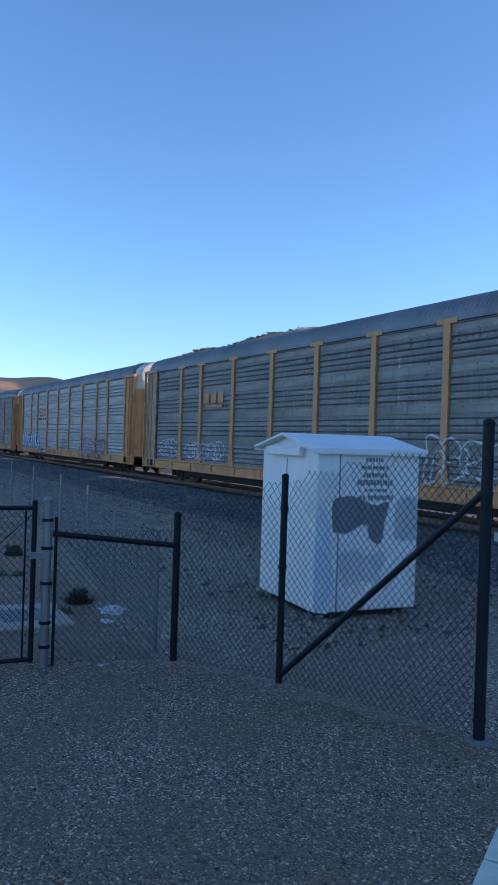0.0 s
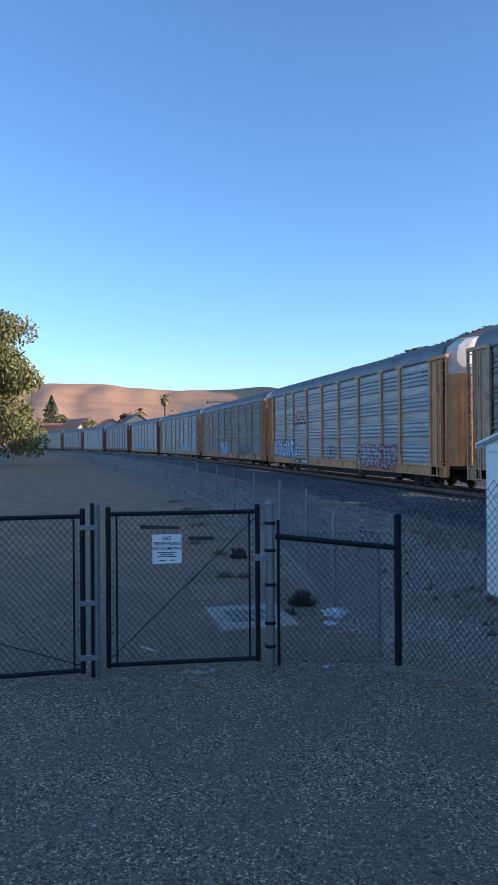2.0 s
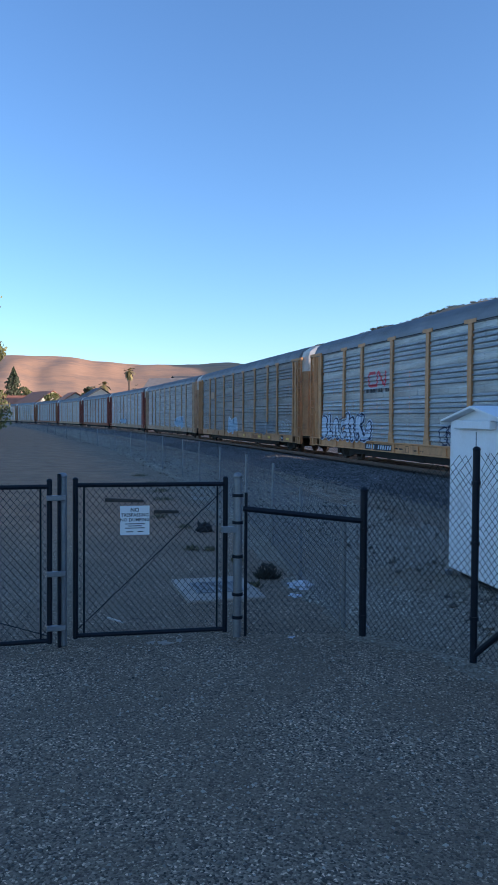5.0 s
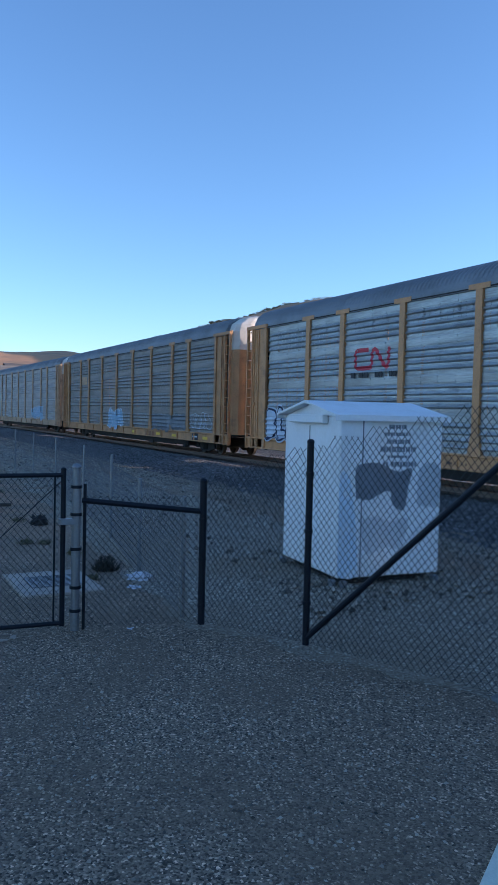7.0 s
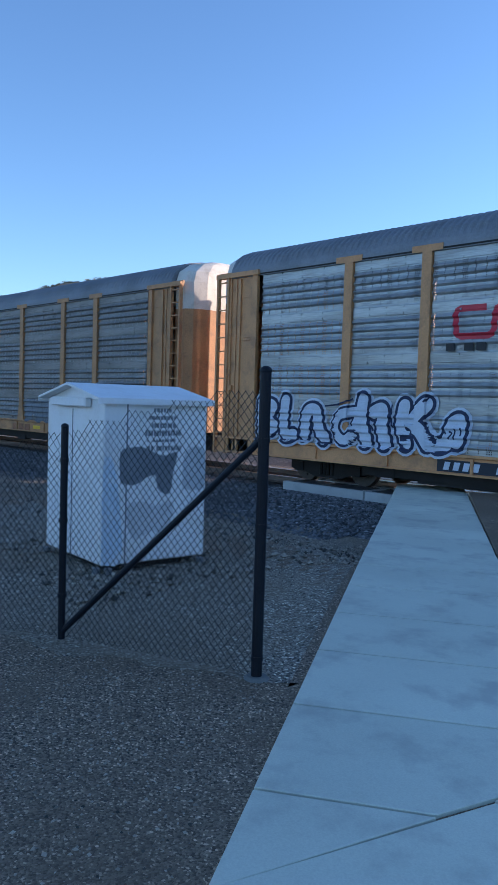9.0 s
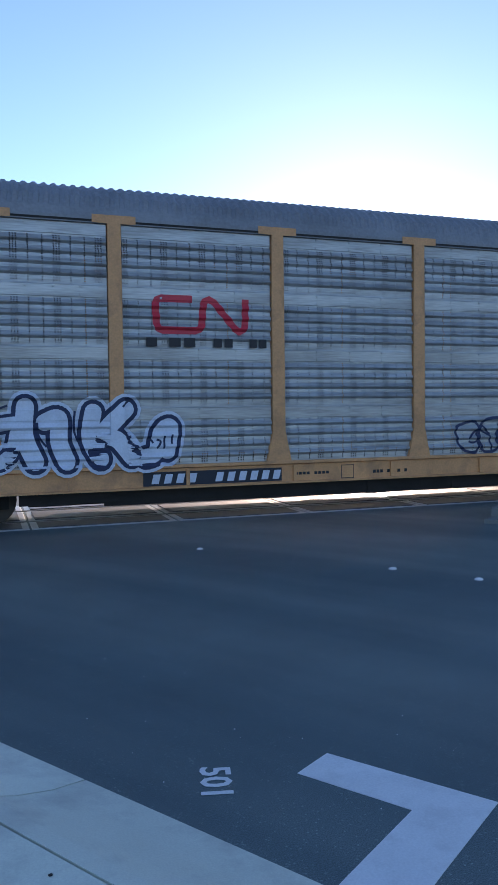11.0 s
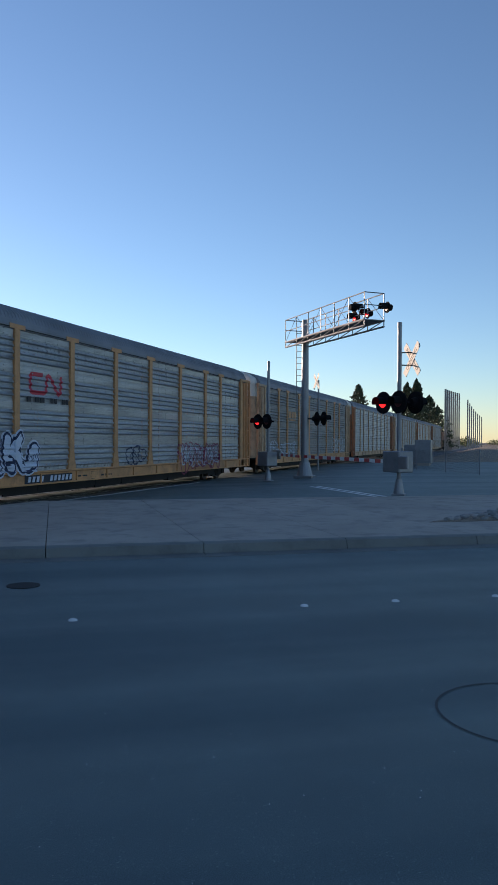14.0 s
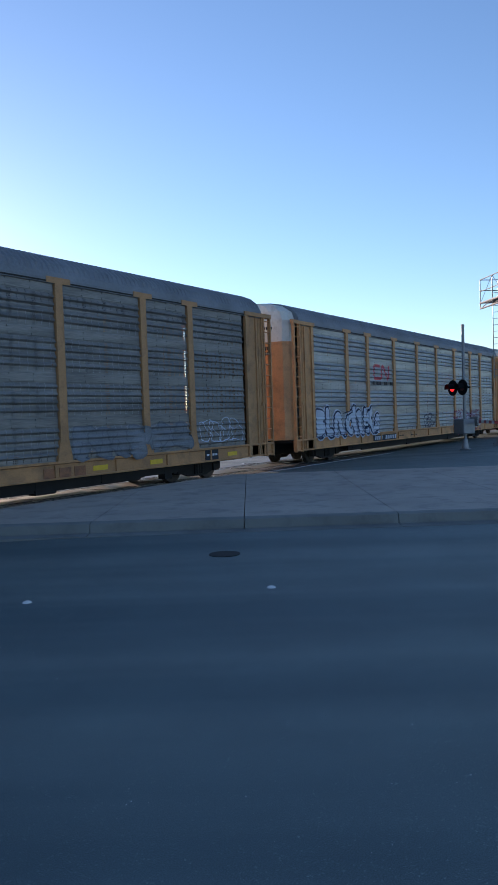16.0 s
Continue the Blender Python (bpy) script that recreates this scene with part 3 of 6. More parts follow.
def below_line(poly, top):
    """The part of a plan polygon that stays on the near side of y = top."""
    out = []
    for (x0, y0), (x1, y1) in zip(poly, poly[1:] + poly[:1]):
        if y0 <= top:
            out.append((x0, y0))
        if (y0 <= top) != (y1 <= top):
            f = (top - y0) / (y1 - y0)
            out.append((x0 + f * (x1 - x0), top))
    return out


island = thing("traffic_island", "wide grey concrete island with a kerb between the carriageways", "traffic island", kind="structure")
for k in range(13):
    u0, u1 = -1.6 + 2.4 * k, -1.6 + 2.4 * (k + 1)
    bm = bmesh.new()
    a = [(9.6, -0.3), (9.6, -0.145), (9.9, -0.135), (9.93, 0.0), (9.98, 0.02), (10.12, 0.02), (10.12, -0.3)]
    p0 = [bm.verts.new((*road(u0 + 0.006, d), z)) for d, z in a]
    p1 = [bm.verts.new((*road(u1 - 0.006, d), z)) for d, z in a]
    for i in range(len(a)):
        j = (i + 1) % len(a)
        bm.faces.new((p0[i], p0[j], p1[j], p1[i]))
    bm.faces.new(p0)
    bm.faces.new(p1[::-1])
    part("kerb_stone", bm, M_KERB, island)
    for d0, d1 in ((10.13, 12.0), (12.0, 15.2), (15.2, 18.9)):
        bm = bmesh.new()
        poly = below_line([road(u + 0.005 * (1 if u == u0 else -1), d + 0.005 * (1 if d == d0 else -1)) for u, d in ((u0, d0), (u1, d0), (u1, d1), (u0, d1))], 12.05)
        if len(poly) < 3:
            continue
        bm_prism(bm, poly, -0.14, 0.018)
        part("slab", bm, M_CONC2, island, bevel=0.004)
bm = bmesh.new()
bm_prism(bm, [road(10.6, 12.01), road(29.4, 12.01), road(29.4, 15.15), road(14.8, 15.15)], 0.01, 0.026)
part("planting_bed", bm, M_GROUND, island, "bed of dark soil under the cobbles")
bm = bmesh.new()
rng = random.Random(8)
for k in range(640):
    d = rng.uniform(12.15, 15.0)
    u = 10.75 + (d - 12.0) * 1.31 + rng.random() ** 1.2 * 11
    x, y = road(u, d)
    r = rng.uniform(0.055, 0.115)
    bmesh.ops.create_icosphere(bm, subdivisions=1, radius=r, matrix=pose(x, y, 0.04, rng.uniform(0, 20), rng.uniform(0, 20), rng.uniform(0, 180)) @ Matrix.Diagonal((1.2, 0.85, 0.55, 1)))
solid("cobbles", bm, M_STONE, "rounded grey river cobbles set in the island", "cobbles", kind="stuff", smooth=True)

# road marks
bm = bmesh.new()
for poly in ([(0.78, 0.86), (1.38, 0.88), (1.66, 1.17), (0.78, 1.13)], [(1.38, 0.88), (1.40, 0.06), (1.69, 0.06), (1.66, 1.17)]):
    bm_prism(bm, [road(u, d) for u, d in poly], -0.149, -0.146)
solid("corner_mark", bm, M_WHITEPAINT, "white painted right-angled corner mark on asphalt", "road mark")
me = text_mesh("501", 0.21, "painted_number", extrude=0.001)
me.materials.append(M_WHITEPAINT)
tagged(new("painted_number", me), "small white sprayed survey number 501 on asphalt", "road mark").matrix_world = pose(1.13, 4.06, -0.147, 0, 0, -104)
studs = [(-3.8, 5.3), (-1.05, 5.42), (-0.08, 5.45), (1.1, 5.54), (3.5, 5.85), (5.93, 5.96), (7.0, 5.97), (8.25, 5.96), (10.7, 6.0), (1.47, 2.66)]
bm = bmesh.new()
ring = [[bm.verts.new((0.048 * k * math.cos(a), 0.048 * k * math.sin(a), z)) for a in [i * math.pi / 5 for i in range(10)]] for k, z in ((1, 0), (0.75, 0.013), (0.35, 0.019))]
for a, b in zip(ring, ring[1:]):
    for i in range(10):
        bm.faces.new((a[i], a[(i + 1) % 10], b[(i + 1) % 10], b[i]))
bm.faces.new(ring[-1])
stud = None
for u, d in studs:
    m = pose(*road(u, d), road_z(*road(u, d)))
    if stud is None:
        stud = solid("road_stud", bm, M_WHITEPAINT, "round white ceramic lane marker on asphalt", "road stud", "lane markers", smooth=True)
        stud.matrix_world = m
    else:
        copy_thing(stud, m)


def manhole(u, d, r, label):
    t = thing("manhole", label, "manhole", at=pose(*road(u, d), -0.15))
    bm = bmesh.new()
    bmesh.ops.create_cone(bm, cap_ends=True, segments=32, radius1=r, radius2=r, depth=0.03, matrix=pose(0, 0, -0.008))
    part("cover", bm, M_GALV, t)
    bm = bmesh.new()
    for i in range(40):
        a, b = i * math.pi / 20, (i + 1) * math.pi / 20
        v = [bm.verts.new((q * math.cos(c), q * math.sin(c), 0.004)) for q, c in ((r * 3.0, a), (r * 3.0, b), (r * 3.09, b), (r * 3.09, a))]
        bm.faces.new(v)
    part("patch_seam", bm, M_INK, t, "dark tar seam round the patch")


rng = random.Random(61)
verts, faces = [], []
for _ in range(2000):                         # pale grit lying on the asphalt
    x, y = road(rng.uniform(-4, 14), rng.uniform(0.3, 9.4))
    r = 0.0016 + 0.0036 * rng.random() ** 4
    i = len(verts)
    z = road_z(x, y) + 0.001
    verts += [(x - r, y, z), (x, y - r, z), (x + r, y, z), (x, y + r, z), (x, y, z + r)]
    faces += [(i, i + 1, i + 4), (i + 1, i + 2, i + 4), (i + 2, i + 3, i + 4), (i + 3, i, i + 4)]
me = bpy.data.meshes.new("grit")
me.from_pydata(verts, [], faces)
me.materials.append(M_WHITEPAINT)
tagged(new("grit", me), "pale specks of grit on the asphalt", "grit", kind="stuff")
manhole(6.35, 2.55, 0.2, "round iron cover inside a round asphalt patch")
bm = bmesh.new()
bmesh.ops.create_cone(bm, cap_ends=True, segments=28, radius1=0.2, radius2=0.2, depth=0.02, matrix=pose(8.55, 5.92, -0.152))
solid("valve_cover", bm, M_UNDER, "dark iron valve cover sunk in asphalt", "manhole")
bm = bmesh.new()
for o in (0.0, 0.32):
    bm_prism(bm, [(24.5 + o, 3.75 - o * 0.55), (24.65 + o, 3.67 - o * 0.55), (29.9 + o, 7.47 - o * 0.55), (29.75 + o, 7.55 - o * 0.55)], -0.149, -0.145)
solid("stop_line", bm, M_WHITEPAINT, "pair of white stop lines painted before the crossing", "road mark")

# ---- rail cars ----
HALF, PITCH = 13.8, 28.6
POSTS = [-9.2, -7.2, -4.3, -1.4, 1.4, 4.3, 7.2, 9.2]
SIDE_TOP, SILL_TOP, SIDE_Y = 4.9, 0.85, 1.6
mesh_cache = {}


def cached(key, make):
    if key not in mesh_cache:
        mesh_cache[key] = make()
    return mesh_cache[key]


def sheet_profile():
    """Offset and height of the pressed side sheets, bottom to top: four sheets with four ribs each and a plain strip."""
    prof = []
    h = (SIDE_TOP - SILL_TOP) / 4
    for k in range(4):
        z = SILL_TOP + k * h
        prof += [(0.0, z + 0.005), (0.0, z + 0.06)]
        for r in range(4):
            b = z + 0.06 + r * 0.177
            prof += [(0.0, b + 0.052), (0.04, b + 0.086), (0.046, b + 0.1), (0.034, b + 0.122), (0.004, b + 0.17)]
        prof += [(0.004, z + h - 0.225), (0.014, z + h - 0.215), (0.014, z + h - 0.03), (0.004, z + h - 0.02)]
    return prof


def panel_mesh(w, material):
    bm = bmesh.new()
    prof = sheet_profile()
    a = [bm.verts.new((-w / 2, -o, z)) for o, z in prof]
    b = [bm.verts.new((w / 2, -o, z)) for o, z in prof]
    for i in range(len(prof) - 1):
        bm.faces.new((a[i], b[i], b[i + 1], a[i + 1]))
    h = (SIDE_TOP - SILL_TOP) / 4
    for k in range(4):                       # bolt heads along both edges of the plain strips
        for i in range(3):
            x = -w / 2 + w * (i + 0.98) / 3.96
            for dz in (0.05, 0.19):
                zc = SILL_TOP + (k + 1) * h - dz
                bm_box(bm, x - 0.018, x + 0.018, -0.03, -0.01, zc - 0.018, zc + 0.018)
    return finish(bm, material, "side_panel")


def post_mesh(material):
    bm = bmesh.new()
    out = [(-0.24, SILL_TOP - 0.02), (-0.12, SILL_TOP + 0.55), (-0.11, SIDE_TOP - 0.02), (-0.36, SIDE_TOP - 0.01), (-0.36, SIDE_TOP + 0.12), (0.36, SIDE_TOP + 0.12), (0.36, SIDE_TOP - 0.01), (0.11, SIDE_TOP - 0.02), (0.12, SILL_TOP + 0.55), (0.24, SILL_TOP - 0.02)]
    n = len(out)
    f = [bm.verts.new((x, -0.075, z)) for x, z in out]
    r = [bm.verts.new((x, 0.03, z)) for x, z in out]
    bm.faces.new(f)
    bm.faces.new(r[::-1])
    for i in range(n):
        bm.faces.new((f[i], f[(i + 1) % n], r[(i + 1) % n], r[i]))
    return finish(bm, material, "post")


def roof_mesh(material):
    arc = [(-1.66, 4.99), (-1.63, 5.12), (-1.52, 5.32), (-1.3, 5.50), (-0.95, 5.64), (-0.5, 5.73), (0, 5.76), (0.5, 5.73), (0.95, 5.64), (1.3, 5.50), (1.52, 5.32), (1.63, 5.12), (1.66, 4.99)]
    L_ = HALF - 0.75
    n = 640
    verts, faces = [], []
    for i in range(n + 1):
        x = -L_ + 2 * L_ * i / n
        rise = 0.034 * (1 if i % 4 in (1, 2) else 0)
        for j, (y, z) in enumerate(arc):
            q = 0 if j in (0, 1, len(arc) - 2, len(arc) - 1) else rise
            verts.append((x, y * (1 + q / 2.2), z + q * 0.8))
    k = len(arc)
    for i in range(n):
        for j in range(k - 1):
            faces.append((i * k + j, i * k + j + 1, (i + 1) * k + j + 1, (i + 1) * k + j))
    faces.append(tuple(range(k)))
    faces.append(tuple(range(n * k, n * k + k))[::-1])
    me = bpy.data.meshes.new("roof")
    me.from_pydata(verts, [], faces)
    me.materials.append(material)
    return me


def end_door_mesh(material, z0, z1):
    """Round-cornered end door, its plan bowed outwards; z0 to z1 is the stretch of its height."""
    bm = bmesh.new()
    plan = [(0, -1.5), (0.35, -1.46), (0.55, -1.3), (0.66, -0.9), (0.7, 0), (0.66, 0.9), (0.55, 1.3), (0.35, 1.46), (0, 1.5)]
    rows = []
    for z in ([z0, z1] if z1 < 4.95 else [z0, 5.05, 5.35, 5.6, 5.7]):
        k = 1.0 if z < 5.1 else {5.35: 0.93, 5.6: 0.68, 5.7: 0.4}[z]
        rows.append([bm.verts.new((x * (0.6 + 0.4 * k), y * k, z)) for x, y in plan])
    for a, b in zip(rows, rows[1:]):
        for i in range(len(plan) - 1):
            bm.faces.new((a[i], a[i + 1], b[i + 1], b[i]))
    bm.faces.new(rows[-1])
    bm.faces.new(rows[0][::-1])
    return finish(bm, material, "end_door", smooth=False)


def ladder_mesh(material):
    bm = bmesh.new()
    for x in (-0.2, 0.2):
        bm_box(bm, x - 0.03, x + 0.03, -0.10, 0.0, 0.42, 4.98)
    for i in range(13):
        z = 0.6 + i * 0.35
        bm_box(bm, -0.2, 0.2, -0.075, -0.035, z - 0.016, z + 0.016)
    for z in (0.9, 2.7, 4.6):
        bm_box(bm, -0.62, -0.2, -0.02, 0.0, z - 0.03, z + 0.03)
    bm_box(bm, -0.6, 0.26, -0.03, 0.03, 4.98, 5.05)
    return finish(bm, material, "ladder")


def corner_mesh(material):
    """Fixed end bay beside the door: a flat sheet, two channels and a header."""
    bm = bmesh.new()
    bm_box(bm, -0.5, 0.5, -0.03, 0.02, 0.5, 4.9)
    bm_box(bm, -0.55, -0.38, -0.09, 0.0, 0.5, 4.9)
    bm_box(bm, 0.05, 0.12, -0.075, 0.0, 0.5, 4.85)
    bm_box(bm, -0.6, 0.95, -0.12, 0.02, 4.9, 5.02)
    bm_box(bm, -0.3, 0.0, -0.05, 0.0, 1.2, 1.26)
    bm_box(bm, -0.3, 0.0, -0.05, 0.0, 3.3, 3.36)
    bm_box(bm, 0.4, 0.5, -0.07, 0.02, 0.5, 4.9)
    bm_box(bm, 0.22, 0.26, -0.05, 0.0, 0.5, 4.85)
    for z in (1.0, 2.2, 3.4, 4.4):
        bm_box(bm, -0.38, 0.05, -0.045, 0.0, z - 0.025, z + 0.025)
    bm_box(bm, 0.3, 0.42, -0.10, -0.03, 2.05, 2.17)
    return finish(bm, material, "corner_bay")


def sill_mesh(material):
    bm = bmesh.new()
    prof = [(-0.09, 0.45), (-0.09, 0.48), (-0.03, 0.49), (-0.03, 0.79), (-0.1, 0.81), (-0.1, 0.86), (0.05, 0.86), (0.05, 0.45)]
    a = [bm.verts.new((-HALF + 0.3, y, z)) for y, z in prof]
    b = [bm.verts.new((HALF - 0.3, y, z)) for y, z in prof]
    n = len(prof)
    for i in range(n):
        bm.faces.new((a[i], a[(i + 1) % n], b[(i + 1) % n], b[i]))
    bm.faces.new(a)
    bm.faces.new(b[::-1])
    for i in range(11):
        x = -10 + 2 * i
        bm_box(bm, x - 0.03, x + 0.03, -0.075, -0.03, 0.49, 0.78)
    return finish(bm, material, "side_sill")


def wheelset_mesh():
    bm = bmesh.new()
    for y in (-0.75, 0.75):
        for r, w, o in ((0.425, 0.035, -0.05 if y < 0 else 0.05), (0.40, 0.13, 0.0), (0.22, 0.2, 0.0)):
            if o:
                o = -o
            bmesh.ops.create_cone(bm, cap_ends=True, segments=24, radius1=r, radius2=r, depth=w, matrix=pose(0, y + o, 0, 90))
    bm_tube(bm, [(0, -1.05, 0), (0, 1.05, 0)], 0.08, 10)
    for y in (-0.83, 0.83):
        for i in range(5):
            a = i * 2 * math.pi / 5
            bm_box(bm, -0.03, 0.03, -0.012, 0.012, 0.24, 0.3, pose(0, y, 0) @ pose(0, 0, 0, 0, math.degrees(a), 0))
    return finish(bm, M_WHEEL, "wheelset", smooth=False)


def bogie_mesh():
    bm = bmesh.new()
    for y in (-1.02, 1.02):
        out = [(-1.15, 0.28), (-1.15, 0.50), (-0.55, 0.52), (-0.3, 0.68), (0.3, 0.68), (0.55, 0.52), (1.15, 0.50), (1.15, 0.28), (0.75, 0.26), (0.4, 0.14), (-0.4, 0.14), (-0.75, 0.26)]
        f = [bm.verts.new((x, y - 0.07, z)) for x, z in out]
        r = [bm.verts.new((x, y + 0.07, z)) for x, z in out]
        bm.faces.new(f)
        bm.faces.new(r[::-1])
        for i in range(len(out)):
            j = (i + 1) % len(out)
            bm.faces.new((f[i], f[j], r[j], r[i]))
        for x in (-0.16, -0.05, 0.06, 0.17):
            bm_tube(bm, [(x, y - 0.08 if y < 0 else y + 0.08, 0.2), (x, y - 0.08 if y < 0 else y + 0.08, 0.58)], 0.045, 6)
        for x in (-0.87, 0.87):
            bm_box(bm, x - 0.14, x + 0.14, y - 0.12, y + 0.12, 0.24, 0.46)
    bm_box(bm, -0.22, 0.22, -1.0, 1.0, 0.3, 0.62)
    return finish(bm, M_UNDER, "bogie_frame")


def under_mesh():
    bm = bmesh.new()
    bm_box(bm, -HALF + 0.2, HALF - 0.2, -0.35, 0.35, 0.3, 0.78)
    bm_box(bm, -8.6, 8.6, -0.3, 0.3, 0.09, 0.31)
    bm_box(bm, -HALF + 0.3, HALF - 0.3, -1.5, 1.5, 0.74, 0.82)
    for x in (-6.5, -3.2, 0.3, 3.4, 6.6):
        bm_box(bm, x - 0.08, x + 0.08, -1.5, 1.5, 0.42, 0.75)
    bm_box(bm, 1.0, 2.2, -1.25, -0.7, 0.28, 0.66)
    bm_tube(bm, [(-3.0, -0.95, 0.45), (-1.4, -0.95, 0.45)], 0.19, 12)
    for sg in (-1, 1):
        bm_tube(bm, [(-8.5, sg * 1.3, 0.27), (8.5, sg * 1.3, 0.27)], 0.03, 6)
        for x, w_, h_ in ((-8.2, 0.5, 0.22), (-5.0, 1.6, 0.24), (-2.2, 0.4, 0.16), (0.6, 2.2, 0.2), (3.9, 0.6, 0.12), (6.4, 1.4, 0.22), (8.3, 0.3, 0.1)):
            bm_box(bm, x - w_ / 2, x + w_ / 2, sg * 1.3 - 0.12, sg * 1.3 + 0.12, h_, 0.45)
        bm_box(bm, -8.8, 8.8, sg * 1.38 - 0.03, sg * 1.38 + 0.03, 0.24, 0.5)
        bm_box(bm, -7.4, 7.2, sg * 1.34 - 0.03, sg * 1.34 + 0.03, 0.17, 0.3)
    return finish(bm, M_UNDER, "underframe")


def coupler_mesh():
    bm = bmesh.new()
    bm_box(bm, HALF - 0.4, PITCH / 2 - 0.14, -0.09, 0.09, 0.62, 0.80)
    bm_box(bm, PITCH / 2 - 0.22, PITCH / 2 - 0.02, -0.16, 0.13, 0.56, 0.84)
    bm_tube(bm, [(HALF - 0.4, -0.35, 0.7), (HALF + 0.05, -0.4, 0.5), (HALF + 0.3, -0.38, 0.33), (HALF + 0.48, -0.3, 0.3)], 0.025, 6)
    return finish(bm, M_UNDER, "coupler")


def ribbon(bm, pts, w, y, closed=False):
    """A flat band of width w along points in x, z, lying at y."""
    n = len(pts)
    P2 = [Vector((p[0], p[1])) for p in pts]
    L_, R_ = [], []
    for i in range(n):
        a = P2[i - 1] if (closed or i > 0) else P2[i]
        b = P2[(i + 1) % n] if (closed or i < n - 1) else P2[i]
        d = (b - a).normalized()
        q = Vector((-d.y, d.x)) * w / 2
        L_.append(bm.verts.new((P2[i].x + q.x, y, P2[i].y + q.y)))
        R_.append(bm.verts.new((P2[i].x - q.x, y, P2[i].y - q.y)))
    for i in range(n if closed else n - 1):
        j = (i + 1) % n
        bm.faces.new((L_[i], L_[j], R_[j], R_[i]))


def side_offset(x, z):
    """How far the car's side stands proud at x, z: ribbed sheets, posts with flared feet, sill."""
    if z < SILL_TOP + 0.012:
        return 0.102
    near = min(abs(x - p) for p in POSTS)
    if near < 0.121 + max(0.0, 0.12 * (1 - (z - SILL_TOP) / 0.57)):
        return 0.078
    prof = sheet_profile()
    for (o0, z0), (o1, z1) in zip(prof, prof[1:]):
        if z0 <= z <= z1:
            return o0 + (o1 - o0) * (z - z0) / max(1e-6, z1 - z0)
    return prof[-1][0]


def cling(bm, base):
    """Lays flat paint on the ribs and posts of a car's side; base is the depth at which it was drawn."""
    xs = [v.co.x for v in bm.verts]
    zs = [v.co.z for v in bm.verts]
    cuts = [((0, 0, z), (0, 0, 1)) for z in sorted({round(z, 4) for _, z in sheet_profile()} | {SILL_TOP + 0.012}) if min(zs) < z < max(zs)]
    for p in POSTS:
        for q in (-0.122, -0.118, 0.118, 0.122):
            if min(xs) < p + q < max(xs):
                cuts.append(((p + q, 0, 0), (1, 0, 0)))
    for co, no in cuts:
        bmesh.ops.bisect_plane(bm, geom=bm.verts[:] + bm.edges[:] + bm.faces[:], dist=1e-5, plane_co=co, plane_no=no)
    for v in bm.verts:
        v.co.y = -SIDE_Y - side_offset(v.co.x, v.co.z) - 0.003 - (-v.co.y - SIDE_Y - base)


def blob(rng, cx, cz, w, h, n=22):
    ph = [rng.uniform(0, 6.28) for _ in range(3)]
    am = [rng.uniform(0.08, 0.24), rng.uniform(0.08, 0.2), rng.uniform(0.04, 0.1)]
    pts = []
    for i in range(n):
        a = i * 2 * math.pi / n
        r = 1 + am[0] * math.sin(2 * a + ph[0]) + am[1] * math.sin(3 * a + ph[1]) + am[2] * math.sin(5 * a + ph[2])
        c, s_ = math.cos(a), math.sin(a)
        pts.append((cx + w / 2 * r * math.copysign(abs(c) ** 0.75, c), cz + h / 2 * r * math.copysign(abs(s_) ** 0.75, s_)))
    return pts


def graffiti(car, seed, x0, x1, z0, z1, n, fill, line, lw, label):
    """Rounded overlapping sprayed shapes with a dark outline and inner strokes."""
    rng = random.Random(seed)
    y = -SIDE_Y - 0.082
    step_ = (x1 - x0) / n
    for i in range(n):
        cx = x0 + step_ * (i + 0.5)
        pts = blob(rng, cx, (z0 + z1) / 2 + rng.uniform(-0.05, 0.05) * (z1 - z0), step_ * 1.22, (z1 - z0) * rng.uniform(0.82, 1.05))
        yy = y - 0.003 * i
        if fill:
            bm = bmesh.new()
            bm.faces.new([bm.verts.new((px, yy, pz)) for px, pz in pts])
            cling(bm, 0.082)
            part("sprayed_fill", bm, fill, car, label)
        bm = bmesh.new()
        yy -= 0.0015
        ribbon(bm, pts, lw * rng.uniform(0.8, 1.2), yy, True)
        for q in range(rng.choice((2, 3, 3))):
            k = rng.randrange(len(pts))
            a, b = pts[k], (cx + rng.uniform(-0.15, 0.15) * step_, (z0 + z1) / 2 + rng.uniform(-0.2, 0.25) * (z1 - z0))
            mid = ((a[0] + b[0]) / 2 + rng.uniform(-0.2, 0.2) * step_, (a[1] + b[1]) / 2 + rng.uniform(-0.1, 0.1))
            cur = [((1 - t) ** 2 * a[0] + 2 * t * (1 - t) * mid[0] + t * t * b[0], (1 - t) ** 2 * a[1] + 2 * t * (1 - t) * mid[1] + t * t * b[1]) for t in [i_ / 7 for i_ in range(8)]]
            ribbon(bm, cur, lw * 0.8, yy - 0.0004)
        cling(bm, 0.082)
        part("sprayed_outline", bm, line, car)


def bars(car, name, x0, x1, z, h, material, n, y=-SIDE_Y - 0.088, seed=1, label=""):
    rng = random.Random(seed)
    bm = bmesh.new()
    w = (x1 - x0) / n
    for i in range(n):
        if rng.random() < 0.12:
            continue
        bm_box(bm, x0 + w * i + w * 0.12, x0 + w * (i + 1) - w * 0.12, y, y + 0.01, z - h / 2, z + h / 2)
    part(name, bm, material, car, label)


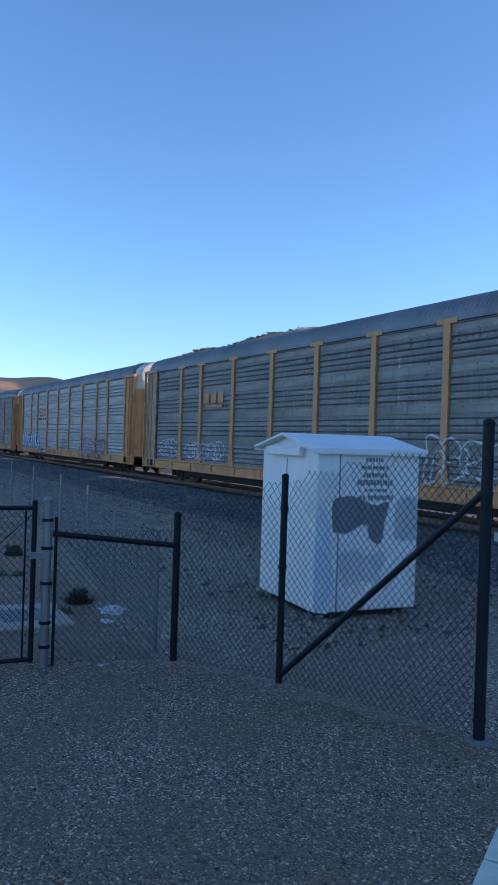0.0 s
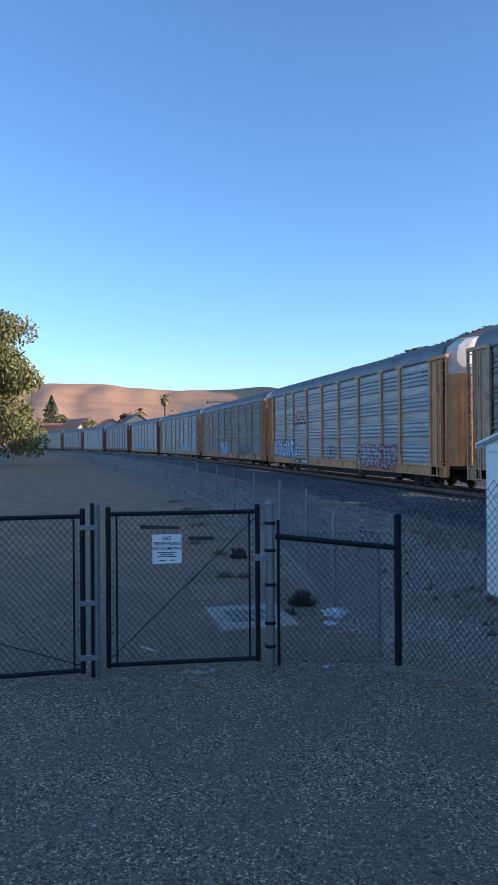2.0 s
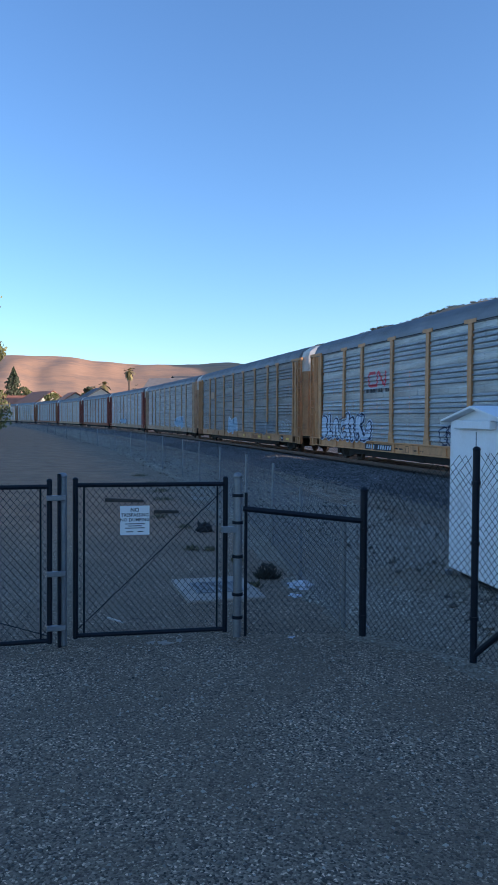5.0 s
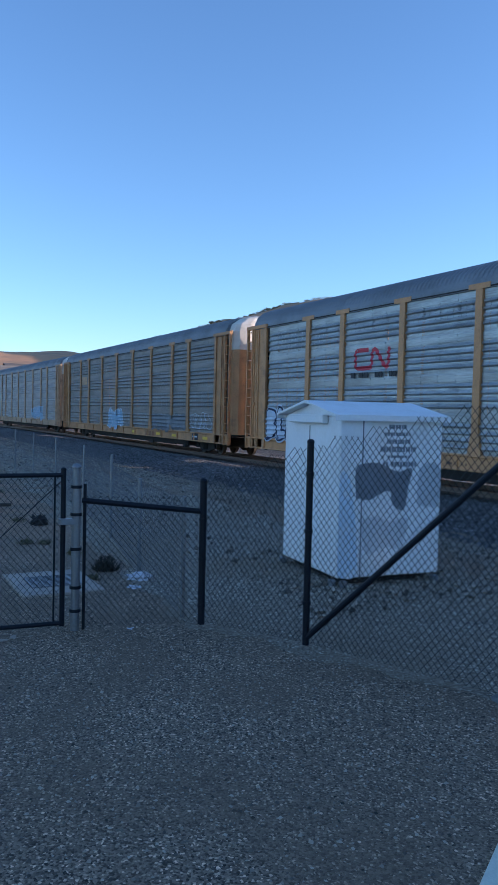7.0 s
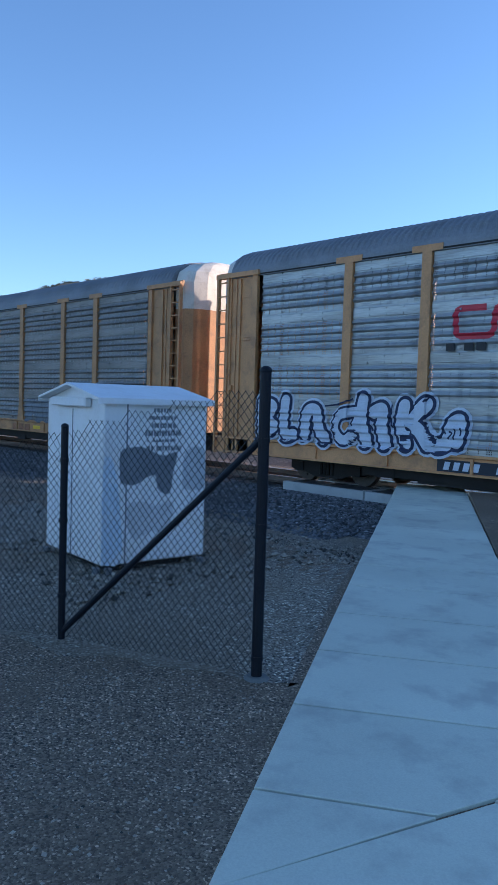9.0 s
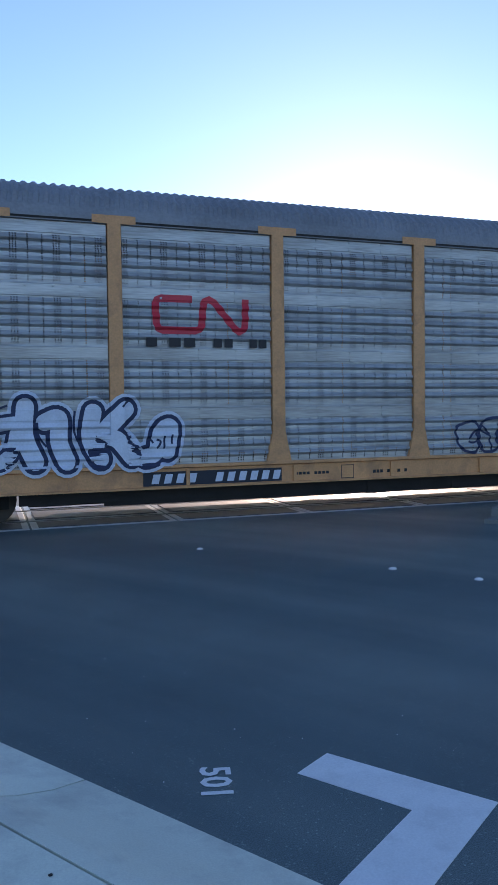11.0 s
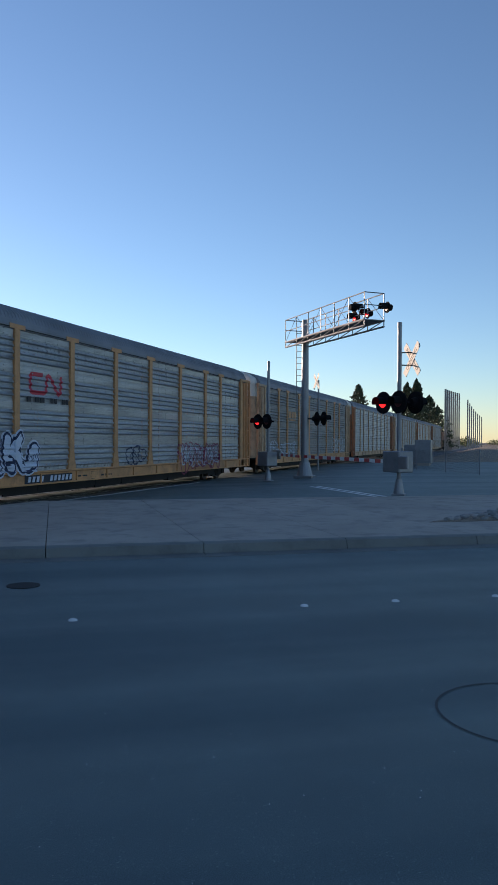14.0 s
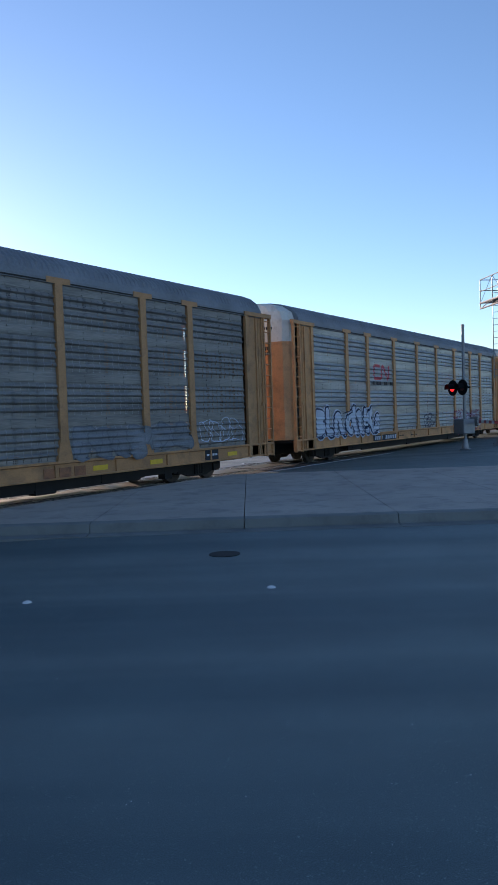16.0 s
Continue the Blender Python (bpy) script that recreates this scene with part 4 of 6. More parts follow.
def autorack(label, panel, frame_m, door_m, back=True):
    car = thing("autorack_car", label, "rail car", "cars of the freight train")
    key = (panel.name, frame_m.name, door_m.name)
    edges = [-12.05] + POSTS + [12.05]
    for sgn in ((1, -1) if back else (1,)):
        rot = pose(0, 0, 0) if sgn == 1 else pose(0, 0, 0, 0, 0, 180)
        for a, b in zip(edges, edges[1:]):
            w = round(b - a, 3) - 0.255
            ob = part("side_panel", cached(("panel", w, panel.name if sgn == 1 else "plain"), lambda: panel_mesh(w, panel if sgn == 1 else M_BACKP)), None, car)
            ob.matrix_basis = rot @ pose((a + b) / 2, -SIDE_Y, 0)
        for x in POSTS:
            ob = part("post", cached(("post", frame_m.name), lambda: post_mesh(frame_m)), None, car)
            ob.matrix_basis = rot @ pose(x, -SIDE_Y, 0)
        ob = part("side_sill", cached(("sill", frame_m.name), lambda: sill_mesh(frame_m)), None, car)
        ob.matrix_basis = rot @ pose(0, -SIDE_Y, 0)
        bm = None
        for e in (1, -1):
            ob = part("corner_bay", cached(("corner", door_m.name), lambda: corner_mesh(door_m)), None, car)
            flip = pose(0, 0, 0) if e == 1 else Matrix.Diagonal((-1, 1, 1, 1))
            ob.matrix_basis = rot @ pose(e * 12.6, -SIDE_Y, 0) @ flip
            ob = part("ladder", cached(("ladder", door_m.name), lambda: ladder_mesh(door_m)), None, car)
            ob.matrix_basis = rot @ pose(e * 13.3, -SIDE_Y - 0.01, 0) @ flip
    def rail_strip():
        bm = bmesh.new()
        for y in (-1.66, 1.58):
            bm_box(bm, -HALF + 0.8, HALF - 0.8, y, y + 0.08, SIDE_TOP - 0.02, SIDE_TOP + 0.09)
        bm_box(bm, -HALF + 0.8, HALF - 0.8, -1.6, 1.6, SIDE_TOP + 0.05, SIDE_TOP + 0.08)
        return finish(bm, M_ROOF, "top_rail")
    part("top_rail", cached("toprail", rail_strip), None, car)

    # thin dark strips that paint the shade below the eaves onto the top rails
    def eave_shade_strip():
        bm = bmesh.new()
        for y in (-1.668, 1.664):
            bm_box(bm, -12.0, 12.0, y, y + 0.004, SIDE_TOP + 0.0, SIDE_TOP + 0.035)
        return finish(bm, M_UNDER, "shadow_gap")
    part("shadow_gap", cached("gap", eave_shade_strip), None, car)
    part("roof", cached("roof", lambda: roof_mesh(M_ROOF)), None, car, "ribbed grey metal roof")
    part("underframe", cached("under", under_mesh), None, car)
    for e in (1, -1):
        rot = pose(0, 0, 0) if e == 1 else pose(0, 0, 0, 0, 0, 180)
        lo = part("end_door", cached(("door", door_m.name), lambda: end_door_mesh(door_m, 0.85, 4.3)), None, car)
        lo.matrix_basis = rot @ pose(HALF - 0.72, 0, 0)
        up = part("end_door_top", cached("doortop", lambda: end_door_mesh(M_CARWHITE, 4.3, 5.7)), None, car, "dusty white top of the end door")
        up.matrix_basis = rot @ pose(HALF - 0.72, 0, 0)
        cp = part("coupler", cached("coupler", coupler_mesh), None, car)
        cp.matrix_basis = rot
        bg = part("bogie", cached("bogie", bogie_mesh), None, car)
        bg.matrix_basis = rot @ pose(10.1, 0, -LIFT)
        for x in (-0.87, 0.87):
            ws = part("wheelset", cached("wheelset", wheelset_mesh), None, car)
            ws.matrix_basis = pose(e * 10.1 + x, 0, 0.4 - LIFT)
    return car


# from the head of the train backwards: panel, frame and end paint
SILVER = "silver ribbed autorack car with mustard frame and sprayed tags"
GREY = "dirty dark grey ribbed autorack car with faded beige frame"
TAN = "dusty ribbed autorack car with rust brown frame"
REDC = "silver ribbed autorack car with dull red ends"
CONSIST = [(5, TAN, M_TANP, M_BEIGE, M_RUST), (4, SILVER, M_SILVER, M_MUSTARD, M_RUST), (3, GREY, M_TANP, M_BEIGE, M_BEIGE), (2, TAN, M_SILVER, M_BEIGE, M_RUST),
           (1, GREY, M_GREYP, M_MUSTARD, M_BEIGE), (0, SILVER, M_SILVER, M_MUSTARD, M_MUSTARD), (-1, GREY, M_GREYP, M_OCHRE, M_OCHRE),
           (-2, TAN, M_TANP, M_BEIGE, M_BEIGE), (-3, REDC, M_SILVER, M_BEIGE, M_RED), (-4, REDC, M_TANP, M_RUST, M_RED), (-5, REDC, M_SILVER, M_BEIGE, M_RED),
           (-6, TAN, M_TANP, M_RUST, M_RUST), (-7, TAN, M_TANP, M_BEIGE, M_RUST), (-8, SILVER, M_SILVER, M_BEIGE, M_BEIGE), (-9, TAN, M_TANP, M_BEIGE, M_BEIGE), (-10, GREY, M_GREYP, M_BEIGE, M_RUST)]
train = []
for k, label, p, f, dr in CONSIST:
    train.append((k, autorack(label, p, f, dr)))
by = dict(train)

# lettering and sprayed tags on the cars that pass close by
cn = by[0]
Y1 = -SIDE_Y - 0.051
bm = bmesh.new()                              # red emblem: a bent band of even width
w = 0.125
ribbon(bm, [(-5.87, 3.70), (-6.42, 3.70), (-6.49, 3.67), (-6.52, 3.60), (-6.50, 3.27), (-6.47, 3.19), (-6.39, 3.16), (-5.82, 3.16), (-5.74, 3.19), (-5.70, 3.27), (-5.68, 3.58)], w, Y1)
ribbon(bm, [(-5.68, 3.58), (-5.65, 3.67), (-5.57, 3.705), (-5.48, 3.66), (-5.10, 3.21), (-5.02, 3.155), (-4.94, 3.2), (-4.91, 3.29), (-4.90, 3.73)], w, Y1 - 0.001)
cling(bm, 0.051)
part("emblem", bm, M_LOGO, cn, "red bent-band emblem")
for x0, x1, n in ((-6.72, -6.47, 1), (-6.32, -5.8, 2), (-5.52, -5.13, 2), (-4.86, -4.5, 2)):
    bars(cn, "address_bar", x0, x1, 2.955, 0.15, M_INK, n, y=Y1, seed=20)
bm = bmesh.new()
bm_box(bm, -6.78, -4.25, -SIDE_Y - 0.04, -SIDE_Y - 0.031, 0.5, 0.74)
part("number_board", bm, M_NAVY, cn, "dark board under the car number")
for k in range(11):                           # slanted white bars where the car number stands
    if k == 4:
        continue
    bm = bmesh.new()
    x = -6.64 + 0.215 * k + (0.06 if k > 4 else 0)
    q = [(x, 0.54), (x + 0.125, 0.54), (x + 0.165, 0.70), (x + 0.04, 0.70)]
    bm_prism(bm, q, 0.0, 0.006, Matrix(((1, 0, 0, 0), (0, 0, -1, -SIDE_Y - 0.041), (0, 1, 0, 0), (0, 0, 0, 1))))
    part("number_bar", bm, M_SPRAYW, cn, "white bar of the car number")
bars(cn, "stencil_bar", -4.0, -3.3, 0.62, 0.05, M_INK, 9, y=-SIDE_Y - 0.036, seed=6)
bm = bmesh.new()
ribbon(bm, [(-3.05, 0.5), (-2.8, 0.5), (-2.8, 0.74), (-3.05, 0.74)], 0.02, -SIDE_Y - 0.034, True)
part("stencil_frame", bm, M_INK, cn)
bars(cn, "stencil_bar", -2.4, -1.5, 0.6, 0.06, M_INK, 12, y=-SIDE_Y - 0.036, seed=7)


def smooth_path(pts, n=5):
    """A rounded path through the given points."""
    out = []
    for i in range(len(pts) - 1):
        p0, p1, p2, p3 = pts[max(i - 1, 0)], pts[i], pts[i + 1], pts[min(i + 2, len(pts) - 1)]
        for k in range(n):
            t = k / n
            out.append(tuple(0.5 * (2 * b + (c - a) * t + (2 * a - 5 * b + 4 * c - d) * t * t + (3 * b - a - 3 * c + d) * t ** 3) for a, b, c, d in zip(p0, p1, p2, p3)))
    return out + [pts[-1]]


def fat_stroke(bm, pts, w, y):
    """A thick sprayed stroke with round ends."""
    step_y = 0.00012
    for i, p in enumerate(pts):
        bm.faces.new([bm.verts.new((p[0] + w / 2 * math.cos(a * math.pi / 7), y - step_y * 2 * i, p[1] + w / 2 * math.sin(a * math.pi / 7))) for a in range(14)])
    for i, (p, q) in enumerate(zip(pts, pts[1:])):
        d = Vector((q[0] - p[0], q[1] - p[1])).normalized() * w / 2
        yy = y - step_y * (2 * i + 1)
        bm.faces.new([bm.verts.new(v) for v in ((p[0] - d.y, yy, p[1] + d.x), (q[0] - d.y, yy, q[1] + d.x), (q[0] + d.y, yy, q[1] - d.x), (p[0] + d.y, yy, p[1] - d.x))])


def throw_up(car, letters, w):
    """Fat sprayed letters side by side, each a pale fill over a dark outline over a pale halo."""
    for i, strokes in enumerate(letters):
        for name, extra, dy, m, label in (("sprayed_halo", 0.25, 0.0, M_SPRAYW, "pale overspray"), ("sprayed_outline", 0.14, 0.004, M_SPRAYB, "navy sprayed outline"), ("sprayed_fill", 0.0, 0.008, M_SPRAYW, "white sprayed letter fill")):
            bm = bmesh.new()
            for k, st in enumerate(strokes):
                fat_stroke(bm, smooth_path(st), (w + extra) * (0.75 if len(st) > 5 else 1.0), -SIDE_Y - 0.08 - dy * 3.5 - 0.002 * i - 0.0061 * k)
            cling(bm, 0.08)
            part(name, bm, m, car, label)


throw_up(cn, [
    [[(-11.78, 0.99), (-11.8, 1.75)], [(-11.7, 1.74), (-11.4, 1.66), (-11.62, 1.38), (-11.36, 1.2), (-11.7, 1.0)]],
    [[(-11.0, 1.82), (-11.04, 1.3), (-10.95, 1.0), (-10.72, 1.02)]],
    [[(-10.35, 1.05), (-10.3, 1.55), (-10.02, 1.6), (-9.92, 1.2), (-9.72, 0.98)]],
    [[(-8.86, 1.62), (-9.3, 1.52), (-9.4, 1.2), (-9.16, 0.98), (-8.92, 1.12), (-8.82, 1.45)], [(-8.68, 1.88), (-8.7, 1.4), (-8.54, 0.98)]],
    [[(-8.38, 1.62), (-8.16, 1.68), (-8.16, 1.3), (-8.04, 0.97)]],
    [[(-7.6, 1.78), (-7.66, 1.35), (-7.5, 1.0)], [(-7.06, 1.82), (-7.42, 1.44), (-7.2, 1.3), (-6.98, 1.02)]],
    [[(-6.74, 1.0), (-6.56, 1.08), (-6.46, 1.42), (-6.3, 1.5), (-6.36, 1.1)]],
], 0.28)
bm = bmesh.new()
for st in ([(-8.5, 1.62), (-8.48, 1.4), (-8.36, 1.22)], [(-7.9, 1.8), (-7.92, 1.5), (-7.86, 1.3)], [(-6.72, 1.16), (-6.66, 1.3), (-6.6, 1.24)], [(-6.54, 1.15), (-6.47, 1.26), (-6.54, 1.3)], [(-6.42, 1.14), (-6.4, 1.36)], [(-6.28, 1.22), (-6.27, 1.38)], [(-7.12, 1.86), (-6.98, 2.0)], [(-9.75, 1.72), (-9.3, 1.78), (-8.95, 1.9)]):
    ribbon(bm, smooth_path(st), 0.035, -SIDE_Y - 0.14)
cling(bm, 0.09)
part("sprayed_stroke", bm, M_SPRAYB, cn, "thin navy sprayed strokes")
graffiti(cn, 13, -0.5, 0.95, 0.95, 1.5, 3, None, M_SPRAYB, 0.05, "")
graffiti(cn, 14, 4.2, 8.9, 0.55, 1.7, 8, None, M_SPRAYR, 0.06, "")
graffiti(cn, 15, 4.4, 8.7, 0.7, 1.55, 8, None, M_SPRAYW, 0.05, "")
for z, y0, y1, h in ((4.78, -0.95, -0.3, 0.09), (4.08, -0.85, -0.05, 0.12), (3.9, -0.85, -0.15, 0.11)):
    bm = bmesh.new()
    for i in range(5):
        y = y0 + (y1 - y0) * i / 5
        bm_box(bm, -13.77, -13.66, y, y + (y1 - y0) / 5 * 0.72, z - h / 2, z + h / 2)
    part("stencil_bar", bm, M_INK, cn)
graffiti(by[-1], 21, -2.9, -0.2, 0.75, 1.75, 4, M_SPRAYC, M_SPRAYW, 0.05, "pale blue sprayed shapes")
graffiti(by[-1], 22, 9.6, 11.6, 1.0, 1.7, 4, None, M_SPRAYW, 0.022, "")
graffiti(by[-1], 23, 4.6, 9.0, 0.9, 1.6, 7, M_FAINT, M_FAINTD, 0.045, "faded grey sprayed shapes")
graffiti(by[1], 31, -11.5, -9.5, 1.0, 1.8, 3, None, M_SPRAYW, 0.05, "")
graffiti(by[1], 32, -8.5, -5.0, 1.0, 1.7, 5, None, M_SPRAYW, 0.045, "")
graffiti(by[1], 33, 6.5, 11.5, 1.0, 2.0, 7, None, M_PATCH2, 0.05, "")
graffiti(by[-2], 41, 4.0, 8.0, 0.9, 1.9, 4, M_SPRAYC, M_SPRAYW, 0.05, "pale blue sprayed shapes")
graffiti(by[-3], 42, -4.0, 1.0, 0.9, 1.7, 4, M_SPRAYC, M_SPRAYB, 0.05, "pale sprayed shapes")
bars(by[1], "emblem_bar", -6.9, -5.0, 3.5, 0.42, M_MUSTARD, 3, y=Y1, seed=5, label="faded yellow emblem bar")
bars(by[1], "emblem_line", -6.95, -4.95, 3.17, 0.1, M_MUSTARD, 1, y=Y1, seed=5, label="faded yellow line under the emblem")
bars(by[-1], "emblem_bar", -9.0, -7.5, 3.6, 0.5, M_BEIGE, 1, y=Y1, seed=4, label="faded pale emblem square")
for x in (1.5, 5.2, 7.3, 10.9):
    bm = bmesh.new()
    bm_box(bm, x, x + 0.5, -SIDE_Y - 0.04, -SIDE_Y - 0.031, 0.56, 0.68)
    part("reflector", bm, M_REFLY, by[-1], "yellow reflective plate")
bm = bmesh.new()
bm_box(bm, 9.75, 10.4, -SIDE_Y - 0.04, -SIDE_Y - 0.031, 0.5, 0.8)
part("data_plate", bm, M_NAVY, by[-1], "dark stencilled data plate")
bars(by[-1], "data_bar", 9.8, 10.35, 0.65, 0.06, M_SPRAYW, 4, y=-SIDE_Y - 0.048, seed=9)
bars(by[-1], "owner_bar", 3.6, 5.0, 0.6, 0.22, M_RUST, 3, y=-SIDE_Y - 0.045, seed=13, label="rusty red owner's mark bar")

# brown hopper car that leads the autoracks
hopper = thing("hopper_car", "dark brown covered hopper car ahead of the autoracks", "rail car", "cars of the freight train")
bm = bmesh.new()
prof = [(-1.5, 1.6), (-1.55, 4.0), (-1.2, 4.4), (0, 4.6), (1.2, 4.4), (1.55, 4.0), (1.5, 1.6), (0.5, 0.6), (-0.5, 0.6)]
a = [bm.verts.new((-7.6, y, z)) for y, z in prof]
b = [bm.verts.new((7.6, y, z)) for y, z in prof]
for i in range(len(prof)):
    j = (i + 1) % len(prof)
    bm.faces.new((a[i], a[j], b[j], b[i]))
bm.faces.new(a)
bm.faces.new(b[::-1])
part("body", bm, M_RUST, hopper)
bm = bmesh.new()
bm_box(bm, -8.9, 8.9, -0.4, 0.4, 0.75, 1.05)
part("underframe", bm, M_UNDER, hopper)
for e in (1, -1):
    bg = part("bogie", cached("bogie", bogie_mesh), None, hopper)
    bg.matrix_basis = pose(e * 6.9, 0, -LIFT)
    for x in (-0.87, 0.87):
        part("wheelset", cached("wheelset", wheelset_mesh), None, hopper).matrix_basis = pose(e * 6.9 + x, 0, 0.4 - LIFT)


# ---- fence, gates, cabinet ----
def link_mesh(p0, p1, top0, top1, bottom, pitch, r, material, barbs=0.0, name="mesh", rise=1.2):
    """Woven wire between two plan points: two families of slanting wires, cut by a sloping top."""
    p0, p1 = Vector((*p0, 0)), Vector((*p1, 0))
    run = (p1 - p0).length
    e = (p1 - p0) / run
    nrm = Vector((-e.y, e.x, 0))
    bm = bmesh.new()
    top = lambda x: top0 + (top1 - top0) * x / run
    k = rise                                  # height gained per metre along
    H = max(top0, top1)

    def clip(x_, s):
        lo = 0.0 if bottom is None else bottom
        n = 24
        best = []
        for i in range(n + 1):
            z = lo + (H - lo) * i / n
            x = x_ + s * (z - lo) / k
            if -1e-6 <= x <= run + 1e-6 and z <= top(x) + 1e-6:
                best.append((x, z))
        return (best[0], best[-1]) if len(best) > 1 else None

    off = 0.002
    x_ = -H / k
    while x_ < run + H / k:
        for s, o in ((1, off), (-1, -off)):
            c = clip(x_, s)
            if c:
                (xa, za), (xb, zb) = c
                bm_tube(bm, [p0 + e * xa + nrm * o + Vector((0, 0, za)), p0 + e * xb + nrm * o + Vector((0, 0, zb + (barbs if zb > top(xb) - H / 20 else 0)))], r, 3, False)
        x_ += pitch
    return finish(bm, material, name)


def cap_post(parent, name, x, y, z0, z1, r, material, label="", cap=True):
    bm = bmesh.new()
    bm_tube(bm, [(x, y, z0), (x, y, z1)], r, 14)
    ob = part(name, bm, material, parent, label, smooth=False)
    if cap:
        bm = bmesh.new()
        bmesh.ops.create_uvsphere(bm, u_segments=12, v_segments=6, radius=r * 1.12, matrix=pose(x, y, z1) @ Matrix.Diagonal((1, 1, 0.8, 1)))
        part("cap", bm, material, ob, smooth=True)
    return ob


A, B_, C_, D_ = (-5.41, 1.36), (-5.2, 2.27), (-4.44, 2.73), (-3.11, 3.25)
fence = thing("chain_link_fence", "black coated chain link fence with a slanting brace", "fence")
cap_post(fence, "fence_post", *B_, -0.1, 1.09, 0.027, M_BLACK)
cap_post(fence, "fence_post", *C_, -0.1, 1.42, 0.024, M_BLACK)
cap_post(fence, "fence_post", *D_, -0.1, 1.80, 0.033, M_BLACK)
bm = bmesh.new()
bm_tube(bm, [(C_[0], C_[1], 0.05), (D_[0], D_[1], 1.42)], 0.021, 10)
part("brace", bm, M_BLACK, fence, "slanting black brace pipe")
bm = bmesh.new()
bm_tube(bm, [(A[0] - 0.0, A[1] + 0.04, 0.95), (B_[0], B_[1], 0.86)], 0.021, 10)
part("top_rail", bm, M_BLACK, fence)
part("wire_mesh", link_mesh(B_, C_, 1.09, 1.40, 0.02, 0.046, 0.0024, M_WIRE, 0.035), None, fence)
part("wire_mesh", link_mesh(C_, D_, 1.40, 1.72, 0.02, 0.046, 0.0024, M_WIRE, 0.035), None, fence)
part("wire_mesh", link_mesh((A[0], A[1] + 0.04), B_, 1.0, 0.98, 0.02, 0.046, 0.002, M_WIRE, 0.02), None, fence)
for p, zs in ((D_, (0.12, 0.9, 1.4)), (B_, (0.15, 0.5, 0.8)), (C_, (0.3, 0.8, 1.2))):
    for z in zs:
        bm = bmesh.new()
        bmesh.ops.create_cone(bm, cap_ends=True, segments=14, radius1=0.037 if p is D_ else 0.031, radius2=0.037 if p is D_ else 0.031, depth=0.025, matrix=pose(p[0], p[1], z))
        part("tension_band", bm, M_BLACK, fence)
bm = bmesh.new()
bmesh.ops.create_cone(bm, cap_ends=True, segments=9, radius1=0.11, radius2=0.06, depth=0.04, matrix=pose(D_[0], D_[1], -0.005))
part("footing", bm, M_KERB, fence, "broken concrete footing")

gate = thing("gate_leaf", "black chain link gate leaf, closed, carrying a notice", "gate", "gate leaves")


def leaf(g, a, b, z0, z1, brace=True):
    a, b = Vector((*a, 0)), Vector((*b, 0))
    e = (b - a).normalized()
    for p in (a, b):
        cap_post(g, "stile", p.x, p.y, z0, z1 + 0.02, 0.019, M_BLACK)
    for z in (z0 + 0.02, z1 - 0.02):
        bm = bmesh.new()
        bm_tube(bm, [(a.x, a.y, z), (b.x, b.y, z)], 0.016, 10)
        part("rail", bm, M_BLACK, g)
    part("wire_mesh", link_mesh((a.x, a.y), (b.x, b.y), z1, z1, z0, 0.046, 0.002, M_WIRE), None, g)
    for p in (a + e * 0.06, b - e * 0.06):
        bm = bmesh.new()
        bm_tube(bm, [(p.x, p.y, z0 + 0.03), (p.x, p.y, z1 - 0.03)], 0.007, 6)
        part("tension_bar", bm, M_BLACK, g)
    if brace:
        bm = bmesh.new()
        bm_tube(bm, [(a.x, a.y, z0 + 0.05), (b.x, b.y, z1 - 0.05)], 0.0035, 6)
        part("truss_rod", bm, M_BLACK, g)


leaf(gate, (-5.55, 0.20), (-5.47, 1.28), 0.03, 1.15)
gate2 = thing("gate_leaf", "black chain link gate leaf, closed", "gate", "gate leaves")
leaf(gate2, (-5.47, 0.02), (-5.42, -2.9), 0.03, 1.15)
hinge = thing("gate_post", "galvanised steel gate post with straps", "post")
cap_post(hinge, "pipe", *A, -0.1, 1.19, 0.032, M_GALV)
for z in (0.15, 0.32, 0.6, 0.85, 1.05):
    bm = bmesh.new()
    bmesh.ops.create_cone(bm, cap_ends=True, segments=14, radius1=0.042, radius2=0.042, depth=0.022, matrix=pose(*A, z))
    part("strap", bm, M_BLACK, hinge)
bm = bmesh.new()
bm_box(bm, A[0] - 0.03, A[0] + 0.03, A[1] - 0.12, A[1], 0.78, 0.82)
part("bracket", bm, M_GALV, hinge)
bm = bmesh.new()
bm_tube(bm, [(A[0] + 0.01, A[1] + 0.06, 0.0), (A[0] + 0.01, A[1] + 0.06, 1.07)], 0.012, 8)
part("tension_bar", bm, M_BLACK, hinge)
mid = thing("gate_post", "dark steel post between the gate leaves with galvanised latches", "post")
cap_post(mid, "pipe", -5.5, 0.11, -0.1, 1.20, 0.03, M_GALV)
bm = bmesh.new()
bm_tube(bm, [(-5.46, 0.085, 0.0), (-5.46, 0.085, 1.22)], 0.012, 8)
part("drop_rod", bm, M_BLACK, mid)
for z in (0.14, 0.52, 1.05):
    bm = bmesh.new()
    bm_box(bm, -5.46, -5.42, 0.0, 0.13, z - 0.015, z + 0.02)
    part("latch", bm, M_GALV, mid, "galvanised latch strap", bevel=0.004)

